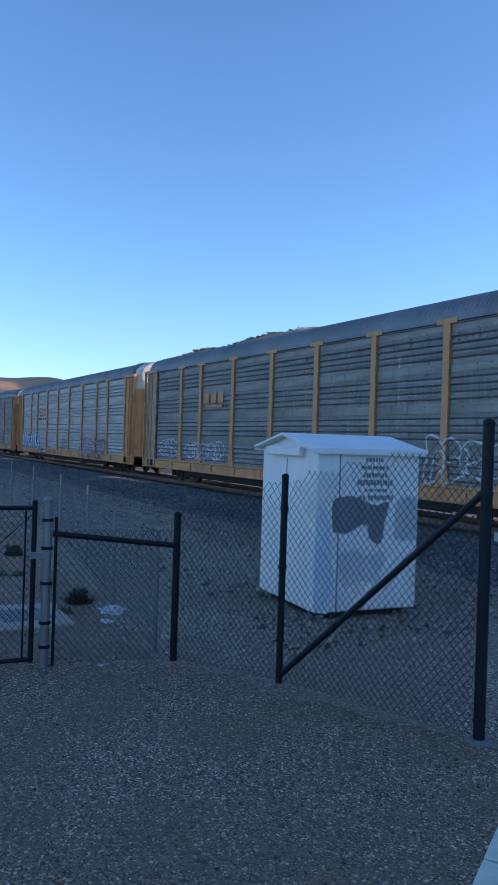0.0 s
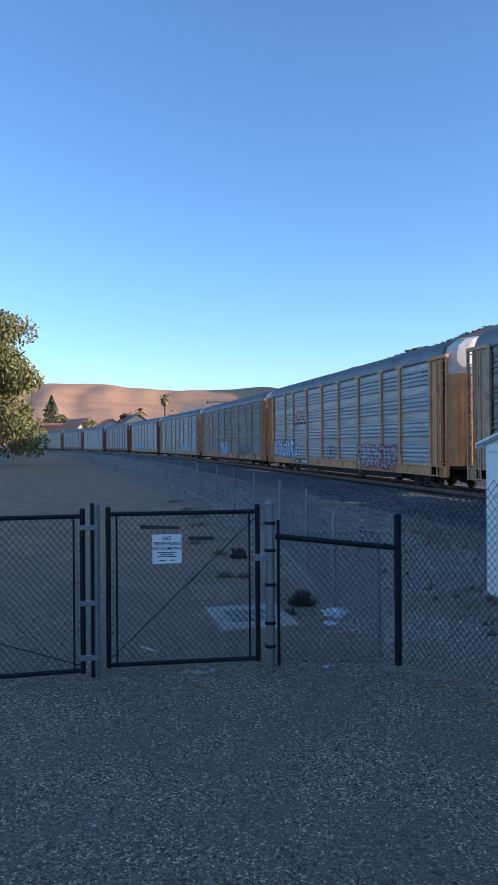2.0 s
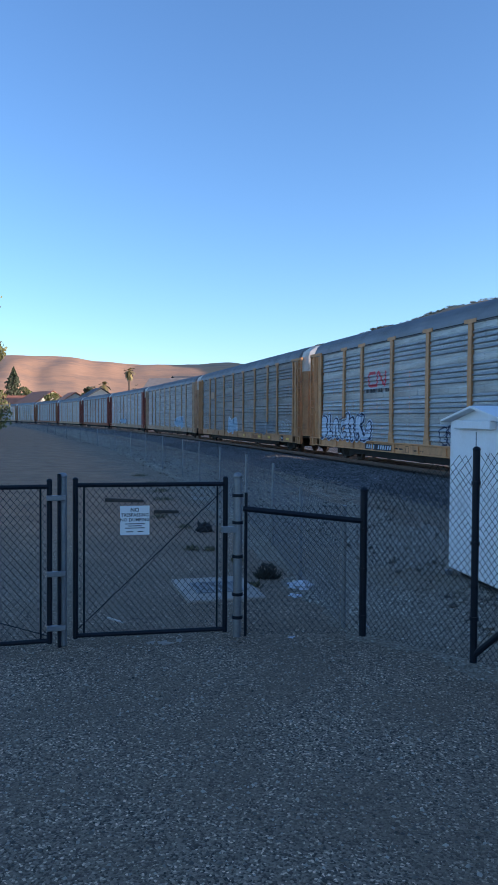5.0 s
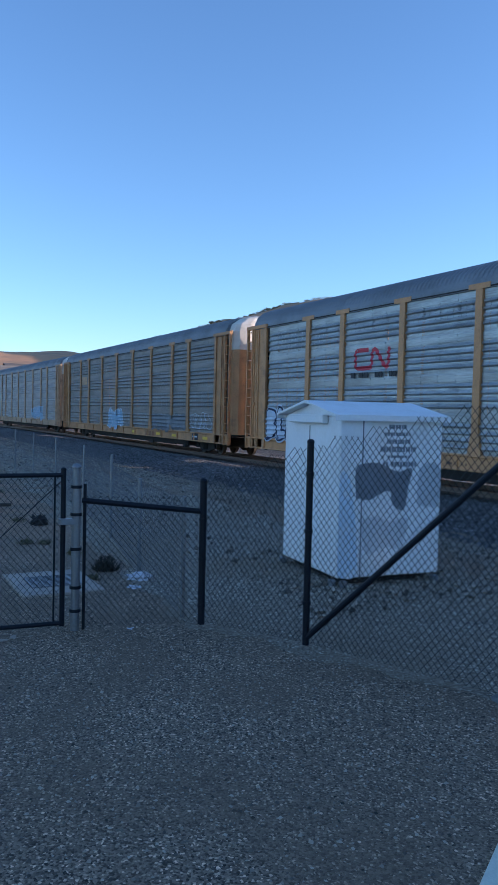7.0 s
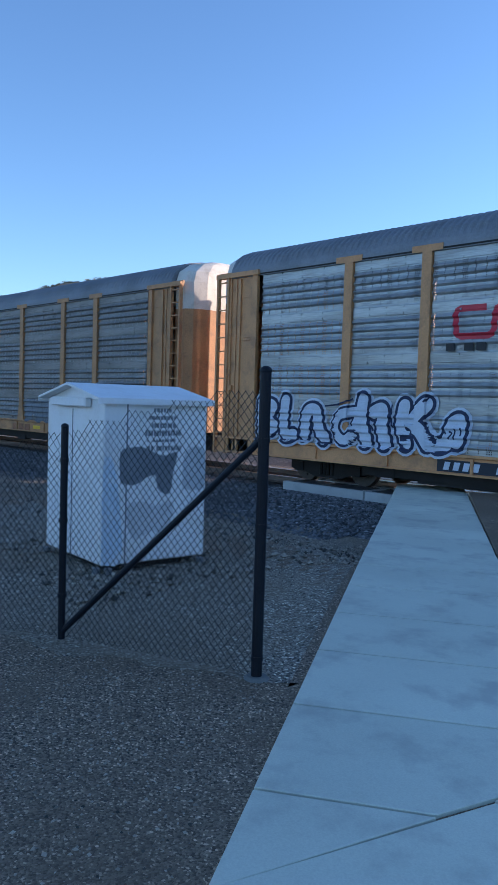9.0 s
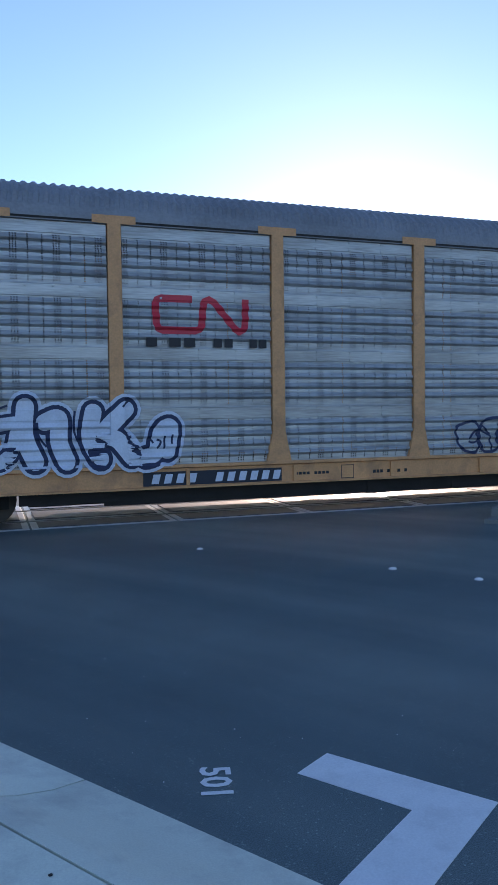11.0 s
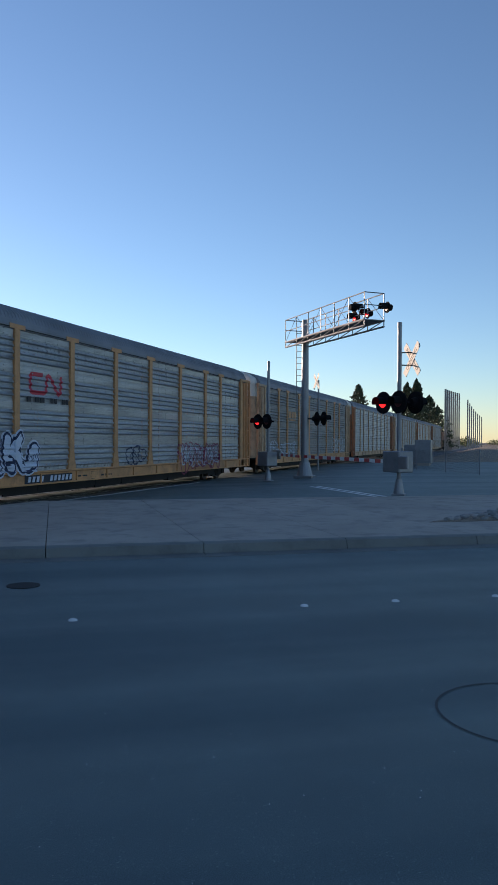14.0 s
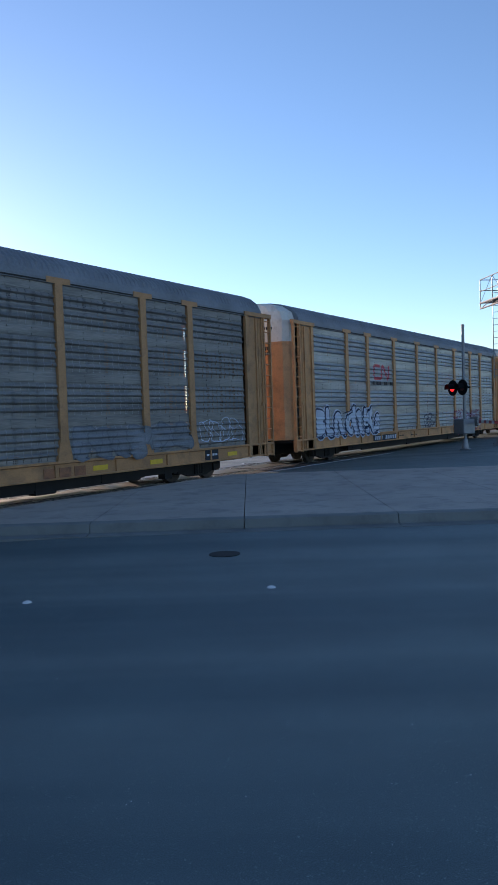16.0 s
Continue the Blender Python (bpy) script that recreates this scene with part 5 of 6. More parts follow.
notice = thing("notice", "white enamel notice wired to the gate mesh", "sign", at=pose(-5.492, 0.615, 0.875, 90, 0, 90 - 4.2))
bm = bmesh.new()
bm_box(bm, -0.105, 0.105, -0.105, 0.105, -0.002, 0.002)
part("plate", bm, M_SIGN, notice)
for body, z, sz in (("NO", 0.075, 0.04), ("TRESPASSING", 0.038, 0.033), ("NO DUMPING", 0.003, 0.033)):
    me = text_mesh(body, sz, "lettering")
    me.materials.append(M_INK)
    ob = part("lettering", me, None, notice)
    ob.matrix_basis = pose(0, z, 0.003)
bm = bmesh.new()
for z, x0, x1 in ((-0.025, -0.07, 0.07), (-0.04, -0.05, 0.05), (-0.055, -0.07, 0.07), (-0.082, -0.06, -0.01), (-0.082, 0.02, 0.06)):
    bm_box(bm, x0, x1, z - 0.003, z + 0.003, 0.0022, 0.003)
part("small_print_bars", bm, M_INK, notice)

# equipment cabinet
M_BLUEMIST = mat("faint_blue_overspray", (0.6, 0.71, 0.82), 0.6, 0, 0.12, 3, 40, 0.03, dirt=(0.78, 0.79, 0.8), dirt_amt=0.85)
M_PATCH3 = mat("mid_grey_overpaint", (0.46, 0.49, 0.53), 0.6, 0, 0.12, 5, 50, 0.05)
BOXM = pose(-5.86, 3.95, 0.03, 0, 0, -6)
cab = thing("equipment_cabinet", "white sheet steel trackside cabinet with overpainted patches", "cabinet", at=BOXM)
CW, CD, CH = 1.25, 1.13, 1.57                # along -x from the near corner, along +y, eaves height
bm = bmesh.new()
bm_box(bm, -CW, 0, 0, CD, 0.045, CH)
part("body", bm, M_BOX, cab, bevel=0.012)
bm = bmesh.new()                              # gable ends under the roof plates
rz = CH + 0.125
a = [bm.verts.new((x, 0.012, z)) for x, z in ((-CW + 0.012, CH), (-0.012, CH), (-CW / 2, rz))]
b = [bm.verts.new((x, CD - 0.012, z)) for x, z in ((-CW + 0.012, CH), (-0.012, CH), (-CW / 2, rz))]
bm.faces.new(a)
bm.faces.new(b[::-1])
for i in range(3):
    bm.faces.new((a[i], a[(i + 1) % 3], b[(i + 1) % 3], b[i]))
part("gable", bm, M_BOX, cab)
o = 0.05
for sg in (-1, 1):                            # two thin roof plates with a folded drip edge
    bm = bmesh.new()
    ex = -CW / 2 + sg * (CW / 2 + o)
    ez = CH - 0.125 * o / (CW / 2)
    out = [(-CW / 2, rz + 0.004), (ex, ez + 0.004), (ex, ez - 0.03), (ex + sg * 0.006, ez - 0.03), (ex + sg * 0.006, ez + 0.024), (-CW / 2, rz + 0.026)]
    f = [bm.verts.new((x, -0.085, z)) for x, z in out]
    g = [bm.verts.new((x, CD + o, z)) for x, z in out]
    bm.faces.new(f)
    bm.faces.new(g[::-1])
    for i in range(len(out)):
        k = (i + 1) % len(out)
        bm.faces.new((f[i], f[k], g[k], g[i]))
    part("roof_plate", bm, M_BOX, cab)
bm = bmesh.new()
bm_box(bm, -CW + 0.1, -0.1, 0.1, CD - 0.1, -0.12, 0.05)
part("plinth", bm, M_UNDER, cab)
bm = bmesh.new()
bm_box(bm, -CW * 0.82, -CW * 0.2, -0.07, -0.001, CH - 0.075, CH + 0.01)
part("vent_hood", bm, M_BOX, cab, bevel=0.01)
bm = bmesh.new()
for x in (-CW * 0.52,):
    bm_box(bm, x - 0.006, x + 0.006, -0.004, 0.0, 0.03, CH - 0.1)
for y in (0.24,):
    bm_box(bm, -0.001, 0.004, y - 0.006, y + 0.006, 0.03, CH - 0.02)
part("door_seam", bm, M_PATCH, cab)
for x, y in ((-0.06, -0.02), (-CW + 0.06, -0.02), (0.02, CD - 0.06), (0.02, 0.06)):
    bm = bmesh.new()
    bm_box(bm, x - 0.03, x + 0.03, y - 0.03, y + 0.03, -0.06, 0.03)
    part("foot_bracket", bm, M_GALV, cab, bevel=0.006)
SIDE_M = Matrix(((0, 0, 1, 0.0), (1, 0, 0, 0), (0, 1, 0, 0), (0, 0, 0, 1)))
for m_, lift, label, patch in (
        (M_BLUEMIST, 0.0015, "faint blue sprayed patch", [(0.0, 0.06), (0.2, 0.06), (0.19, 0.45), (0.15, 0.8), (0.1, 1.0), (0.03, 1.05), (0.0, 0.9)]),
        (M_PATCH2, 0.002, "pale grey rolled overpaint patch", [(0.24, 0.5), (0.26, 0.6), (0.42, 0.62), (0.55, 0.57), (0.75, 0.6), (0.74, 0.44), (0.66, 0.3), (0.52, 0.33), (0.34, 0.26), (0.28, 0.34)]),
        (M_PATCH3, 0.002, "grey rolled overpaint block", [(0.86, 0.72), (0.88, 1.08), (1.1, 1.1), (1.11, 0.74), (1.0, 0.7)]),
        (M_PATCH, 0.003, "dark grey rolled overpaint patch", [(0.18, 0.8), (0.17, 1.08), (0.28, 1.13), (0.42, 1.13), (0.56, 1.07), (0.66, 1.05), (0.79, 1.08), (0.75, 0.9), (0.71, 0.68), (0.58, 0.73), (0.55, 0.86), (0.44, 0.84), (0.33, 0.78)])):
    bm = bmesh.new()
    bm_prism(bm, smooth_path(patch + patch[:1], 3)[:-1], lift - 0.001, lift, SIDE_M)
    part("overpaint", bm, m_, cab, label)
rng = random.Random(17)
for i, (wd, h) in enumerate(((0.2, 0.045), (0.3, 0.04), (0.24, 0.05), (0.38, 0.06), (0.34, 0.03), (0.4, 0.055))):
    y0 = 0.62 - wd / 2
    while y0 < 0.62 + wd / 2:                 # one bar for each letter of the stencilled lines
        w_ = rng.uniform(0.016, 0.03)
        if rng.random() > 0.1:
            bm = bmesh.new()
            zc = CH - 0.09 - i * 0.072
            bm_box(bm, 0.0, 0.003, y0, y0 + w_, zc - h * 0.42, zc + h * 0.42)
            part("stencil_bar", bm, M_PATCH, cab)
        y0 += w_ + 0.009

# drain, grey fence down the line, litter
bm = bmesh.new()
t = thing("drain", "concrete slab with an iron drain grating", "drain", at=pose(-6.95, 1.56, 0.0))
bm = bmesh.new()
bm_box(bm, -0.48, 0.45, -0.36, 0.36, -0.1, 0.02)
part("slab", bm, M_CONC2, t, bevel=0.01)
# flat black plate: the dark of the hollow under the grating, painted on the slab
bm = bmesh.new()
bm_box(bm, -0.2, 0.2, -0.22, 0.22, 0.015, 0.022)
part("pit", bm, M_INK, t)
bm = bmesh.new()
for i in range(9):
    q = -0.2 + 0.05 * i
    bm_box(bm, q - 0.007, q + 0.007, -0.22, 0.22, 0.02, 0.034)
    bm_box(bm, -0.2, 0.2, q * 1.1 - 0.006, q * 1.1 + 0.006, 0.02, 0.032)
part("grating", bm, M_GALV, t)

grey = thing("boundary_fence", "grey galvanised chain link fence beside the ballast", "fence")
line = [(-5.45, 2.22), (-6.99, 2.15 + 0.25), (-9.2, 2.8), (-11.6, 3.1), (-14.5, 3.35), (-17.5, 3.55), (-20.5, 3.7), (-24, 3.7), (-28, 3.7), (-32, 3.6), (-37, 3.4), (-43, 3.0), (-50, 2.4), (-58, 1.8), (-68, 1.2), (-80, 0.6), (-95, -0.4), (-112, -2.0), (-130, -5.0)]
for i, (x, y) in enumerate(line):
    bm = bmesh.new()
    bm_tube(bm, [(x, y, -0.2), (x, y, 0.95 if i < 2 else 1.05)], 0.018, 8)
    part("post", bm, M_GALV, grey)
for i, (p, q) in enumerate(zip(line, line[1:])):
    if i < 9:
        h = 0.93 if i < 2 else 1.02
        part("wire_mesh", link_mesh(p, q, h, h, 0.02, 0.075 if i < 4 else 0.15, 0.0018, M_GWIRE), None, grey)
bm = bmesh.new()
for p, q in zip(line[9:], line[10:]):
    n = max(2, int(math.dist(p, q) / 0.5))
    for k in range(n):
        a = [p[j] + (q[j] - p[j]) * k / n for j in (0, 1)]
        b = [p[j] + (q[j] - p[j]) * (k + 1) / n for j in (0, 1)]
        bm_tube(bm, [(a[0], a[1], 0.02), (b[0], b[1], 1.1)], 0.004, 3, False)
        bm_tube(bm, [(a[0], a[1], 1.1), (b[0], b[1], 0.02)], 0.004, 3, False)
    for z in (0.05, 0.55, 1.1):
        bm_tube(bm, [(p[0], p[1], z), (q[0], q[1], z)], 0.005, 3, False)
part("far_mesh", bm, M_GWIRE, grey)


def crumple(name, x, y, r, material, label, category, seed, flat=0.5):
    rng = random.Random(seed)
    bm = bmesh.new()
    bmesh.ops.create_icosphere(bm, subdivisions=3, radius=r)
    for v in bm.verts:
        k = 1 + 0.75 * noise.noise(v.co * (2.0 / r) + Vector((seed, 0, 0))) + 0.4 * noise.noise(v.co * (5 / r))
        v.co = Vector((v.co.x * k * 1.2, v.co.y * k, max(0, v.co.z * k * flat + r * flat * 0.3)))
    ob = solid(name, bm, material, label, category)
    ob.matrix_world = pose(x, y, ground_z(x, y) - 0.01, 0, 0, rng.uniform(0, 360))
    return ob


crumple("litter_bag", -6.85, 2.36, 0.1, M_TRASH, "crumpled white plastic bag on the gravel", "litter", 3)
crumple("litter_bag", -6.55, 2.2, 0.06, M_TRASH, "small torn white wrapper on the gravel", "litter", 5, 0.3)
crumple("litter_bag", -5.45, 2.4, 0.05, M_TRASH, "small white scrap beside a fence post", "litter", 8, 0.25)
crumple("litter_bag", -5.29, 1.75, 0.035, M_TRASH, "small white scrap on the dirt", "litter", 9, 0.25)
crumple("stone", -10.62, 2.21, 0.11, M_UNDER, "dark angular stone behind the gate", "stone", 12, 0.9)
for k, (x, y, r) in enumerate(((-5.41, 0.72, 0.035), (-5.38, 0.82, 0.045), (-5.42, 0.93, 0.03))):
    crumple("rubble", x, y, r, M_CONC2, "pale broken concrete lump under the gate", "rubble", 20 + k, 0.4)
for x, y, ln_, th, turn, m_, label in ((-14.6, 1.5, 0.75, 0.07, 72, M_TIE, "weathered timber lying behind the gate"), (-12.7, 2.0, 0.42, 0.06, 84, M_TIE, "short weathered timber lying behind the gate"), (-6.06, 0.53, 0.2, 0.014, 35, M_CARWHITE, "short pale stick on the dirt behind the gate")):
    bm = bmesh.new()
    z = ground_z(x, y)
    bm_box(bm, -ln_ / 2, ln_ / 2, -th / 2, th / 2, -0.01, th * 0.9, pose(x, y, z, 0, 2, turn))
    solid("timber" if th > 0.05 else "stick", bm, m_, label, "timber" if th > 0.05 else "stick", bevel=th * 0.15)

# grey gravel up to the ballast, loose stones
def drape(name, outline_lo, outline_hi, xs, lift, material, label, category):
    """A sheet laid on the ground between two lines over x."""
    n = 14
    verts = []
    for x in xs:
        lo, hi = outline_lo(x), outline_hi(x)
        for j in range(n + 1):
            y = lo + (hi - lo) * j / n
            verts.append((x, y, ground_z(x, y) + lift))
    faces = [(i * (n + 1) + j, (i + 1) * (n + 1) + j, (i + 1) * (n + 1) + j + 1, i * (n + 1) + j + 1) for i in range(len(xs) - 1) for j in range(n)]
    me = bpy.data.meshes.new(name)
    me.from_pydata(verts, [], faces)
    me.materials.append(material)
    me.polygons.foreach_set("use_smooth", [True] * len(me.polygons))
    return tagged(new(name, me), label, category, kind="structure")


def bed_edge(x):
    y = 2.27 + (x + 5.2) * 0.47 if x > -5.2 else 2.25 + 0.085 * (-5.2 - x) if x > -20 else 3.5 + (-0.0004 * (x + 20) ** 2)
    return y - 0.1 + 0.3 * noise.noise((x * 1.1, 0, 0)) + 0.16 * noise.noise((x * 4, 0, 0)) + 0.1 * noise.noise((x * 11, 0, 0))


def bed_far(x):
    far = TRACK_Y - 4.0 if x > CURVE_X else track(x)[1] - 4.0
    return min(far, KY + (-3.25 - (x - KX) * DX) / DY)


drape("gravel_bed", bed_edge, bed_far, [-2.9 - 0.15 * k for k in range(120)] + [-21 - 0.5 * k for k in range(180)], 0.002, M_GRAVEL, "loose grey gravel between the fence and the ballast", "gravel")


def pebbles(name, n, place, smin, smax, material, label, category, seed):
    rng = random.Random(seed)
    verts, faces = [], []
    for _ in range(n):
        x, y, z = place(rng)
        s_ = smin + (smax - smin) * rng.random() ** 2.5
        a = rng.uniform(0, 6.28)
        c, d = math.cos(a), math.sin(a)
        i = len(verts)
        for px, py, pz in ((1, 0.1, 0), (0.1, 0.75, 0.1), (-0.9, 0, -0.1), (0, -0.8, 0), (0.1, 0.05, 0.6), (0, 0, -0.5)):
            px, py, pz = px * rng.uniform(0.7, 1.2), py * rng.uniform(0.7, 1.2), pz * rng.uniform(0.7, 1.2)
            verts.append((x + s_ * (px * c - py * d), y + s_ * (px * d + py * c), z + s_ * pz))
        faces += [(i + p, i + q, i + 4) for p, q in ((0, 1), (1, 2), (2, 3), (3, 0))] + [(i + q, i + p, i + 5) for p, q in ((0, 1), (1, 2), (2, 3), (3, 0))]
    me = bpy.data.meshes.new(name)
    me.from_pydata(verts, [], faces)
    me.materials.append(material)
    return tagged(new(name, me), label, category, kind="stuff")


def near_place(rng):
    while True:
        x, y = rng.uniform(-8, -0.5), rng.uniform(-2.2, 5.5)
        if (x - KX) * DX + (y - KY) * DY < -3.3:
            return x, y, ground_z(x, y) + 0.002


def bed_place(rng):
    x = -5 - 40 * rng.random() ** 1.5
    y = rng.uniform(3.2, 10.2)
    return x, y, ground_z(x, y) + 0.02


def shoulder_place(rng):
    x = -8.5 - 60 * rng.random() ** 1.4
    o = rng.uniform(-4.9, -1.9)
    z = (RAIL_Z - 0.2) + (o + 2.6) / 2.0 * (0.85 + RAIL_Z - 0.2) if o < -2.6 else RAIL_Z - 0.2
    xx, yy, h = track(x)
    return xx, yy + o, max(z, ground_z(xx, yy + o)) + 0.01


M_PEB = mat("pale_pebbles", (0.25, 0.215, 0.17), 0.8, 0, 0.2, 4, 60, 0.1, island=0.85)
M_BROCK = mat("ballast_stones", (0.13, 0.13, 0.132), 0.8, 0, 0.2, 4, 60, 0.1, island=0.7)
pebbles("pebbles", 24000, near_place, 0.003, 0.015, M_PEB, "scattered small grey and pale pebbles", "pebbles", 41)
pebbles("bed_stones", 9000, bed_place, 0.015, 0.05, M_PEB, "loose grey stones on the gravel bed", "stones", 42)
pebbles("ballast_stones", 16000, shoulder_place, 0.025, 0.075, M_BROCK, "angular dark ballast stones on the shoulder", "stones", 43)
rng = random.Random(77)
for k in range(14):
    x, y, z = near_place(rng)
    crumple("litter_scrap", x, y, rng.uniform(0.015, 0.03), M_TRASH, "tiny pale scrap of paper on the gravel", "litter", 50 + k, 0.25)
for k in range(46):
    u, d = rng.uniform(-1.0, 1.2), rng.uniform(-2.2, -0.5)
    if u > -1.45 + (-0.45 - d) * 0.9:
        x, y = road(u, d)
        bm = bmesh.new()
        bmesh.ops.create_icosphere(bm, subdivisions=1, radius=rng.uniform(0.003, 0.009), matrix=pose(x, y, 0.024, 0, 0, rng.uniform(0, 360)) @ Matrix.Diagonal((1.3, 1, 0.6, 1)))
        solid("stone_chip", bm, M_UNDER, "dark stone chip on the pavement", "stone", "chips on the pavement")

# ---- crossing signals ----
def flasher(parent, x, y, z, heading, lit, board=0.34):
    m = pose(x, y, z, 0, 0, heading)
    bm = bmesh.new()
    bmesh.ops.create_cone(bm, cap_ends=True, segments=24, radius1=board, radius2=board, depth=0.03, matrix=m @ pose(0, 0, 0, 90))
    bmesh.ops.create_cone(bm, cap_ends=True, segments=20, radius1=0.17, radius2=0.12, depth=0.2, matrix=m @ pose(0, 0.1, 0, -90))
    head = part("lamp_head", bm, M_HOOD, parent, "black lamp head with round backboard")
    bm = bmesh.new()                          # half-open visor
    n = 14
    ring = [[bm.verts.new(m @ Vector((q * math.cos(a), -d, q * math.sin(a)))) for a in [radians(-20) + radians(220) * i / n for i in range(n + 1)]] for q, d in ((0.165, 0.02), (0.165, 0.32), (0.172, 0.32), (0.172, 0.02))]
    for a, b in zip(ring, ring[1:]):
        for i in range(n):
            bm.faces.new((a[i], a[i + 1], b[i + 1], b[i]))
    part("visor", bm, M_HOOD, head)
    bm = bmesh.new()
    bmesh.ops.create_cone(bm, cap_ends=True, segments=20, radius1=0.15, radius2=0.15, depth=0.02, matrix=m @ pose(0, -0.03, 0, 90))
    part("lens", bm, M_REDLIGHT if lit else M_LENS, head, "lit red lens" if lit else "unlit dark red lens")


M_LENS = mat("unlit_red_lens", (0.08, 0.008, 0.008), 0.5, 0, 0.1, 3, 20, 0)


def crossbuck(parent, x, y, z, heading):
    m = pose(x, y, z, 0, 0, heading)
    for k, (ang, word) in enumerate(((48, "RAIL  ROAD"), (-48, "CROSSING"))):
        bm = bmesh.new()
        bm_box(bm, -0.61, 0.61, -0.012 - 0.016 * k, 0.0 - 0.016 * k, -0.115, 0.115, m @ pose(0, 0, 0, 0, ang, 0))
        bl = part("blade", bm, M_BUCK, parent, "white reflective blade")
        me = text_mesh(word, 0.17, "lettering")
        me.materials.append(M_INK)
        ob = part("lettering", me, None, bl)
        ob.matrix_basis = m @ pose(0, -0.015 - 0.016 * k, 0, 0, ang, 0) @ pose(0, 0, 0, 90)


def signal_mast(x, y, z0, top, lamp_z, heading, label, lit, buck, box, both=True):
    s_ = thing("crossing_signal", label, "crossing signal", "crossing signals")
    bm = bmesh.new()
    bm_tube(bm, [(x, y, z0), (x, y, z0 + top)], 0.065, 14)
    part("pole", bm, M_MAST, s_)
    bm = bmesh.new()
    bm_box(bm, -0.2, 0.2, -0.2, 0.2, 0, 0.05, pose(x, y, z0))
    bmesh.ops.create_cone(bm, cap_ends=True, segments=14, radius1=0.17, radius2=0.09, depth=0.45, matrix=pose(x, y, z0 + 0.27))
    part("base", bm, M_MAST, s_, bevel=0.01)
    bm = bmesh.new()
    m = pose(x, y, z0 + lamp_z, 0, 0, heading)
    bm_tube(bm, [m @ Vector((-0.4, 0, 0)), m @ Vector((0.4, 0, 0))], 0.04, 8)
    bm_tube(bm, [m @ Vector((0, -0.3, 0)), m @ Vector((0, 0.3 if both else 0, 0))], 0.04, 8)
    part("cross_arm", bm, M_HOOD, s_)
    for i, (o, back) in enumerate(((-0.34, 0), (0.34, 0), (-0.34, 1), (0.34, 1))[:4 if both else 2]):
        p = m @ Vector((o, 0.34 if back else -0.34, 0))
        flasher(s_, p.x, p.y, p.z, heading + (180 if back else 0), lit == i)
    bm = bmesh.new()
    bmesh.ops.create_cone(bm, cap_ends=True, segments=12, radius1=0.072, radius2=0.072, depth=0.12, matrix=pose(x, y, z0 + top - 0.02))
    part("pole_cap", bm, M_MAST, s_)
    if box:
        bm = bmesh.new()
        bm_box(bm, -0.42, 0.32, -0.3, 0.3, 0.7, 1.35, pose(x, y, z0, 0, 0, heading))
        part("gate_machine", bm, M_GALV, s_, "grey gate mechanism housing", bevel=0.03)
    if buck:
        crossbuck(s_, x + 0.10, y - 0.37, z0 + lamp_z + 1.32, -143)
        bm = bmesh.new()
        for dz in (1.14, 1.52):
            bm_tube(bm, [(x, y, z0 + lamp_z + dz), (x + 0.14, y - 0.5, z0 + lamp_z + dz)], 0.02, 6)
        part("bracket", bm, M_HOOD, s_)
    return s_


SIG1, SIG2, MAST = (33.75, 10.47), (24.02, 3.36), (36.98, 9.57)
signal_mast(*SIG1, -0.2, 5.43, 2.72, -126, "slim aluminium crossing signal with black lamp heads", 0, False, True, False)
signal_mast(*SIG2, 0.0, 5.22, 2.82, -130, "aluminium crossing signal with crossbuck and lowered gate", 0, True, True)
xb2 = thing("crossbuck_sign", "distant white crossbuck sign on a pole seen from behind", "sign")
crossbuck(xb2, 48.5, 11.7, 5.5, -143)
bm = bmesh.new()
bm_tube(bm, [(48.6, 11.6, -0.5), (48.6, 11.6, 5.6)], 0.06, 10)
part("pole", bm, M_MAST, xb2)


def gate_arm(x0, y0, x1, y1, z, label):
    g = thing("barrier_arm", label, "barrier", "barrier arms")
    a, b = Vector((x0, y0, z)), Vector((x1, y1, z))
    n = int((b - a).length / 0.4)
    e = (b - a) / n
    ang = math.degrees(math.atan2(e.y, e.x))
    for k in range(n):
        c = a + e * (k + 0.5)
        bm = bmesh.new()
        bm_box(bm, -e.length / 2, e.length / 2, -0.03, 0.03, -0.06, 0.06, pose(c.x, c.y, c.z, 0, 0, ang))
        part("band", bm, M_ARMRED if k % 2 else M_ARMWHITE, g)
    bm = bmesh.new()
    bm_box(bm, -1.3, 0.1, -0.05, 0.05, -0.2, 0.2, pose(a.x, a.y, a.z, 0, 0, ang))
    part("counterweight_arm", bm, M_MAST, g, bevel=0.03)


gate_arm(24.3, 3.75, 30.3, 7.9, 1.02, "red and white banded barrier arm, lowered")
gate_arm(34.0, 10.0, 30.9, 8.3, 1.02, "red and white banded barrier arm, lowered")

# cantilever walkway over the road
can = thing("cantilever_signal", "aluminium cantilever signal bridge with railed walkway", "signal bridge")
bm = bmesh.new()
bm_tube(bm, [(*MAST, -0.1), (*MAST, 7.6)], [0.2, 0.16], 16)
part("mast", bm, M_MAST, can)
bm = bmesh.new()
bmesh.ops.create_cone(bm, cap_ends=True, segments=16, radius1=0.42, radius2=0.24, depth=0.7, matrix=pose(*MAST, 0.25))
bm_box(bm, -0.45, 0.45, -0.45, 0.45, -0.35, -0.05, pose(*MAST, 0))
part("base", bm, M_MAST, can)
E0, E1 = Vector((37.4, 10.27, 0)), Vector((31.35, 5.3, 0))
ax = (E1 - E0).normalized()
nx_ = Vector((-ax.y, ax.x, 0))
ln = (E1 - E0).length
WZ, WT = 6.55, 7.65
